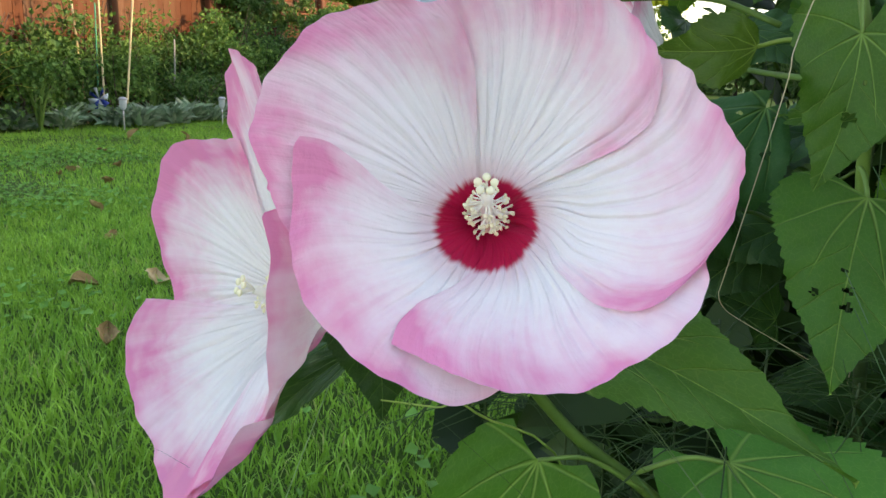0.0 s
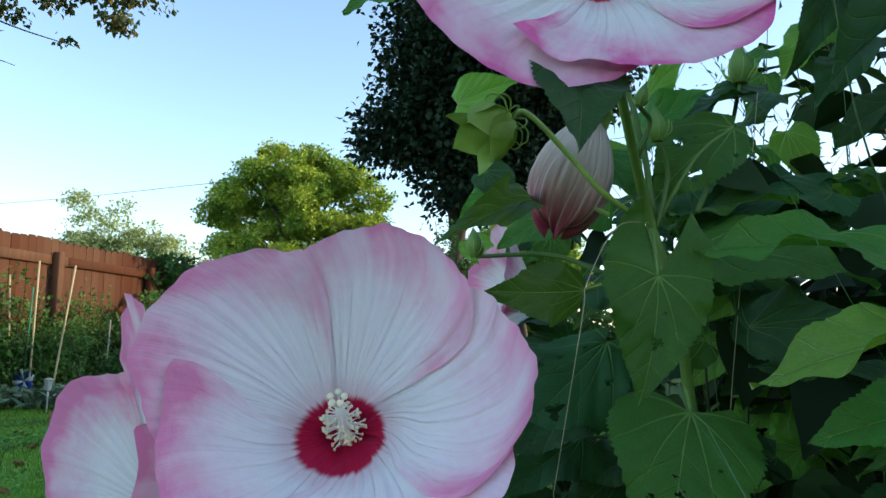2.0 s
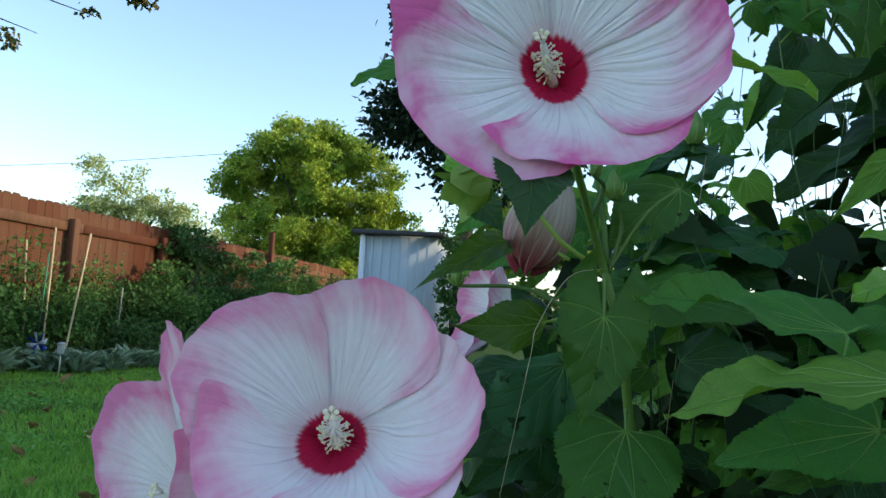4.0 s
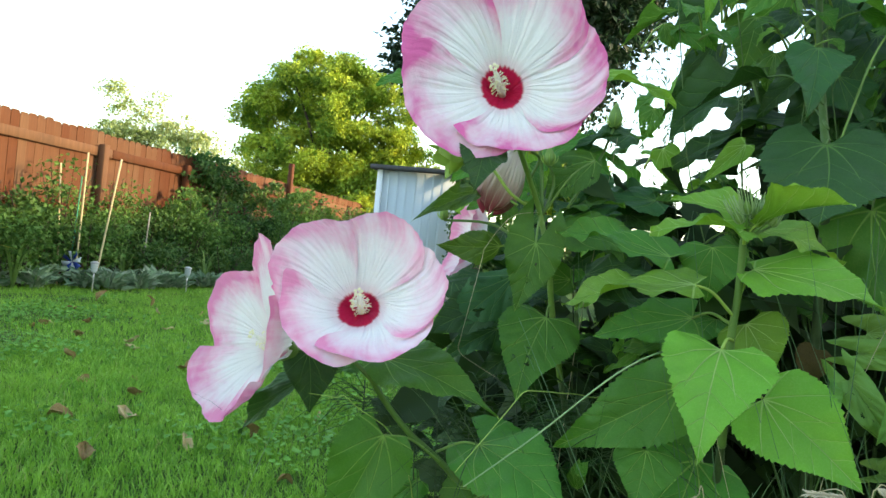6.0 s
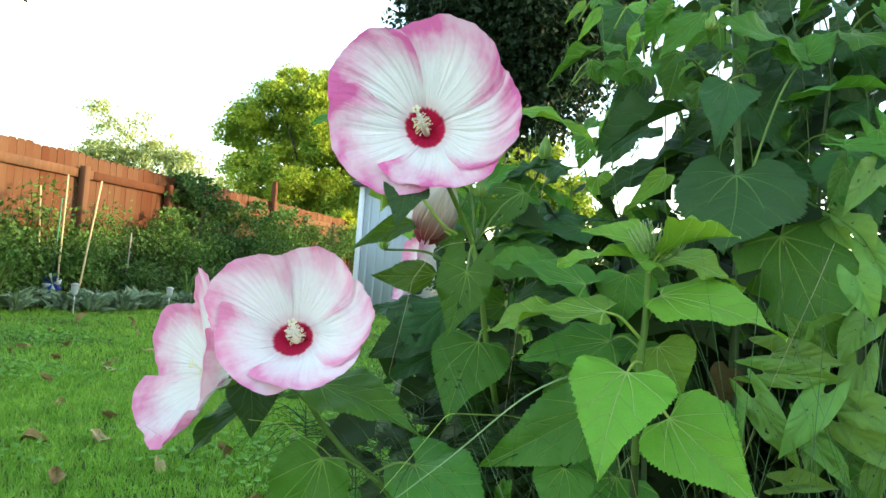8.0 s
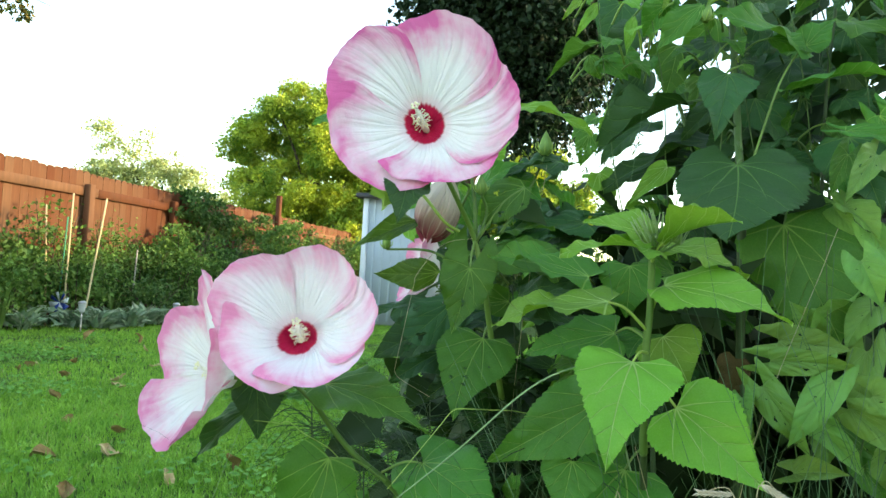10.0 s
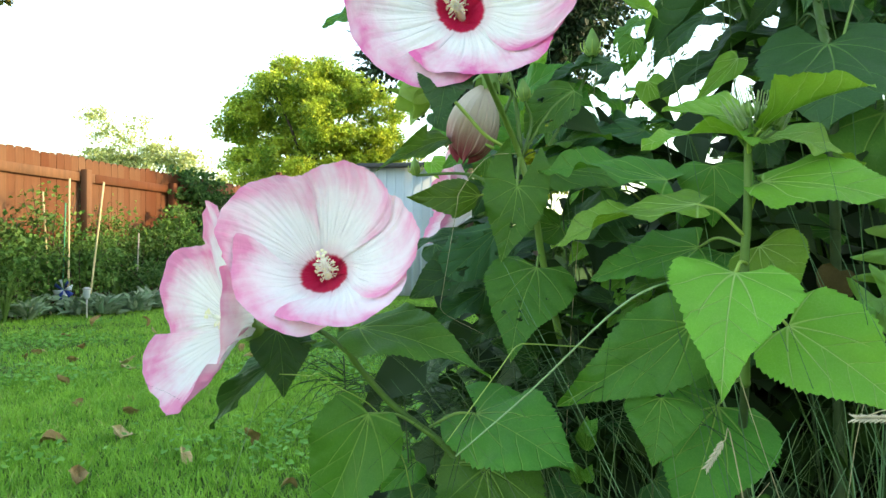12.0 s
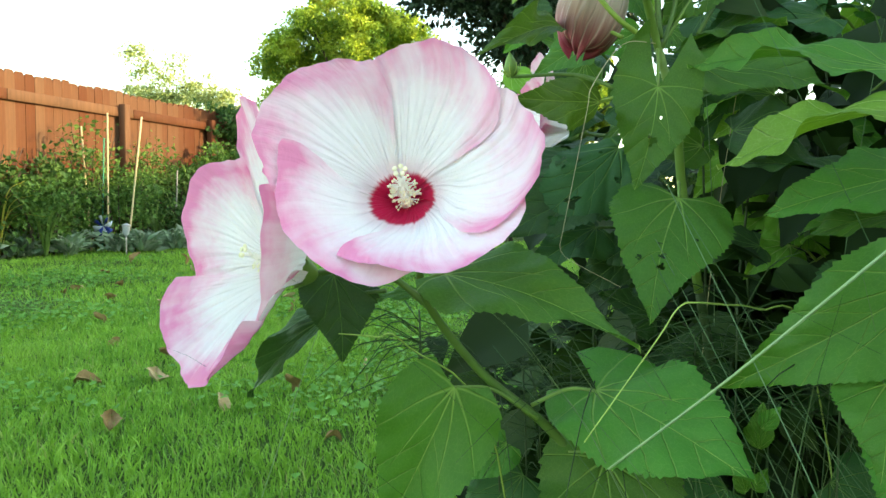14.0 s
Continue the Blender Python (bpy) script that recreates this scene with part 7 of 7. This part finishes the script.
def grass_tuft(at, n, length, seed, lean):
    """A whorl of needle-thin dark blades arching out from one point."""
    rng = random.Random(seed)
    t = thing("grass_tuft", (at[0], at[1], 0), "dark needle-thin grass blades fanning out below the bloom", "grass", "dark grass tufts")
    part("stalk", rod([(at[0] + 0.02, at[1] + 0.03, -0.01), (at[0] + 0.01, at[1] + 0.02, at[2] * 0.6), at], 0.0012, 0.0010, 5), STEM_DARK, t)
    root = Vector(at)
    for i in range(n):
        a = rng.uniform(0, 6.28)
        out = Vector((math.cos(a) + lean, 0.5 * math.sin(a), rng.uniform(-0.55, 0.35))).normalized() * length * rng.uniform(0.5, 1.1)
        foot = root - Vector((0, 0, rng.uniform(0, 0.05)))
        part("blade", tube(bmesh.new(), glide([foot, foot + out * 0.5 + Vector((0, 0, 0.012)), foot + out - Vector((0, 0, 0.02))], 3), [0.0007, 0.0007, 0.0006, 0.0006, 0.0005, 0.0004, 0.0002], 4), NEEDLE, t)


NEEDLE = plain("dark_grass_needle", (0.030, 0.075, 0.016), 0.6, 80.0, 0.3)
grass_tuft((-0.020, 0.130, 0.648), 22, 0.12, 30, -0.1)
grass_tuft((0.098, 0.200, 0.516), 22, 0.11, 31, -0.5)
grass_tuft((0.037, 0.200, 0.624), 14, 0.11, 32, 0.2)
grass_tuft((0.128, 0.220, 0.585), 16, 0.13, 33, 0.0)
grass_tuft((0.070, 0.260, 0.592), 16, 0.12, 34, -0.3)
grass_tuft((0.254, 0.200, 0.622), 12, 0.15, 35, 0.0)
for i, (x, y, z) in enumerate(((0.15, 0.20, 0.66), (0.20, 0.24, 0.60), (0.16, 0.16, 0.60), (0.29, 0.18, 0.66), (0.33, 0.22, 0.60), (0.24, 0.14, 0.56), (0.37, 0.12, 0.62), (0.05, 0.18, 0.60))):
    grass_tuft((x, y, z), 14, 0.19, 36 + i, 0.25 * ((i % 3) - 1))


def bush(name, label, boxes, n, size, mat, seed):
    """A thicket of broad leaves on thin stems behind the hibiscus; its shade is put into the leaf colour."""
    rng = np.random.RandomState(seed)
    x0, x1, y0, y1, z0, z1 = boxes
    t = thing("thicket", ((x0 + x1) / 2, (y0 + y1) / 2, 0), label, "shrub")
    centre = []
    for i in range(26):
        x, y = rng.uniform(x0, x1), rng.uniform(y0, y1)
        h = z1 * rng.uniform(0.75, 1.05)
        dx, dy = rng.normal(0, 0.1, 2)
        line = glide([(x, y, -0.02), (x + dx * 0.5, y + dy * 0.5, h * 0.5), (x + dx, y + dy, h)], 5)
        part("stem", tube(bmesh.new(), line, [0.0032 - 0.0002 * j for j in range(len(line))], 5), STEM_DARK, t)
        centre += [tuple(q) for q in line[1:]]
    centre = np.array(centre)
    pos = centre[rng.randint(len(centre), size=n)] + rng.normal(size=(n, 3)) * [0.10, 0.10, 0.07]
    pos = pos[pos[:, 2] > z0]
    n = len(pos)
    a = rng.uniform(0, 6.28, n)
    along = np.stack([np.cos(a), np.sin(a), rng.uniform(-0.9, 0.3, n)], 1)
    nrm = np.stack([rng.normal(0, 0.5, n), rng.normal(-0.4, 0.5, n), np.ones(n)], 1)
    L = size * rng.uniform(0.5, 1.25, n)
    part("foliage", leaf_cloud("foliage", pos, along, nrm, L, L * 0.85, BROAD), mat, t)


# Leaf tones lowered so that the gaps read as deep shade.
THICKET = clump_material("thicket_shade_leaves", (0.012, 0.032, 0.005), (0.036, 0.082, 0.011), 0.2, 0.65)
bush("thicket", "dense green thicket behind the hibiscus, coloured dark for shade", (0.35, 1.3, 0.45, 0.95, 0.0, 0.95), 2600, 0.085, THICKET, 41)
bush("thicket", "tall thicket with gaps of sky, coloured dark for shade", (0.75, 2.0, 0.45, 1.3, 0.3, 1.8), 950, 0.09, THICKET, 42)
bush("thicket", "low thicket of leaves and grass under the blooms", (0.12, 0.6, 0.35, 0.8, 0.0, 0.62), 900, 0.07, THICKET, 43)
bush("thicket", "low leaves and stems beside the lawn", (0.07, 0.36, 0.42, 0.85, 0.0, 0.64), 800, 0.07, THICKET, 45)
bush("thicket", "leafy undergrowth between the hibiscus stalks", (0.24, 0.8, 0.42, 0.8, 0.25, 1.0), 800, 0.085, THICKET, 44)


def feathery_weed(x, y, height, lean, seed):
    """A thin branching weed with many tiny narrow leaves."""
    rng = np.random.RandomState(seed)
    t = thing("tall_weed", (x, y, 0), "thin feathery green weed standing behind the hibiscus", "weed", "feathery weeds")
    top = np.array([x + lean, y, height])
    lines = [glide([(x, y, -0.01), (x + lean * 0.3, y, height * 0.55), tuple(top)], 6)]
    for i in range(9):
        root = lines[0][5 + i * 6 // 8]
        a = rng.uniform(0, 6.28)
        out = Vector((math.cos(a) * 0.7, math.sin(a) * 0.4, 1.0)).normalized() * height * rng.uniform(0.10, 0.22)
        lines.append(glide([root, root + out * 0.6, root + out], 4))
    bm = bmesh.new()
    for i, line in enumerate(lines):
        r = 0.0013 if i == 0 else 0.0006
        tube(bm, line, [r * (1 - 0.6 * j / len(line)) for j in range(len(line))], 5)
    part("stem", bm, STEM_MID, t)
    spot = np.array([tuple(q) for line in lines for q in line])
    spot = spot[spot[:, 2] > height * 0.45]
    pos = np.repeat(spot, 2, 0) + rng.normal(size=(len(spot) * 2, 3)) * 0.006
    n = len(pos)
    along = rng.normal(size=(n, 3)) + [0, 0, 0.8]
    size = rng.uniform(0.010, 0.026, n)
    part("foliage", leaf_cloud("foliage", pos, along, rng.normal(size=(n, 3)), size, size * 0.22), WILD, t)


for i, (x, y, height, lean) in enumerate(((0.22, 0.62, 1.10, 0.03), (0.30, 0.70, 1.22, -0.04), (0.38, 0.66, 1.30, 0.05), (0.46, 0.75, 1.36, -0.05), (0.52, 0.62, 1.28, 0.06), (0.60, 0.8, 1.45, -0.03), (0.34, 0.56, 1.05, -0.06), (0.70, 0.72, 1.5, 0.04), (0.92, 0.7, 1.6, 0.05), (1.05, 0.6, 1.55, -0.06))):
    feathery_weed(x, y, height, lean, 200 + i)


def seed_head(foot, tip, label, size=0.8, root=None):
    """A ripe grass ear: overlapping narrow grains on a thin stalk."""
    t = thing("grass_ear", foot, label, "grass", "grass ears")
    a, b = Vector(foot), Vector(tip)
    root = Vector(root) if root else Vector((a.x, a.y, 0.0))
    over = root.lerp(a, 0.85) + Vector((0, 0, max(0.0, (a.z - b.z)) * 1.6))
    part("stalk", rod([root, over, a, b], 0.0008, 0.0004, 5), STRAW, t)
    bm = bmesh.new()
    d = (b - a).normalized()
    side = d.cross(Vector((0, 1, 0))).normalized()
    for i in range(26):
        at = a.lerp(b, i / 26)
        out = (d * 1.0 + side * (0.5 if i % 2 else -0.5) + Vector((0, -0.3, 0)) * ((i % 3) - 1)).normalized()
        tube(bm, [at, at + out * 0.006 * size, at + out * 0.012 * size], [0.0007 * size, 0.0014 * size, 0.0003 * size], 5)
    part("grain", bm, plain("ripe_grain", (0.58, 0.50, 0.36), 0.8, 120.0, 0.3), t)


seed_head((0.553, -0.197, 0.675), (0.573, -0.195, 0.664), "dry tan seed cluster among the leaves", 0.7, (0.50, -0.12, 0.0))
seed_head((0.528, -0.197, 0.662), (0.495, -0.197, 0.661), "bleached dry grass wisp hanging over the leaves", 0.6, (0.57, -0.14, 0.0))
seed_head((0.424, -0.060, 0.605), (0.408, -0.060, 0.578), "pale ripe nodding grass ear near the vine", 0.62, (0.544, 0.000, 0.0))
twist = thing("bindweed_bud", (0.755, 0.35, 1.30), "small closed lavender bindweed flower on the vine", "flower")
part("petal", tube(bmesh.new(), [(0.755, 0.35, 1.275), (0.755, 0.349, 1.290), (0.757, 0.348, 1.305), (0.758, 0.348, 1.318)], [0.003, 0.0065, 0.006, 0.001], 10), plain("lavender_petal", (0.42, 0.30, 0.68), 0.6, 60.0, 0.15), twist)
part("stalk", rod([(0.77, 0.375, 1.20), (0.765, 0.36, 1.25), (0.755, 0.35, 1.276)], 0.0012, 0.001, 6), STEM, twist)
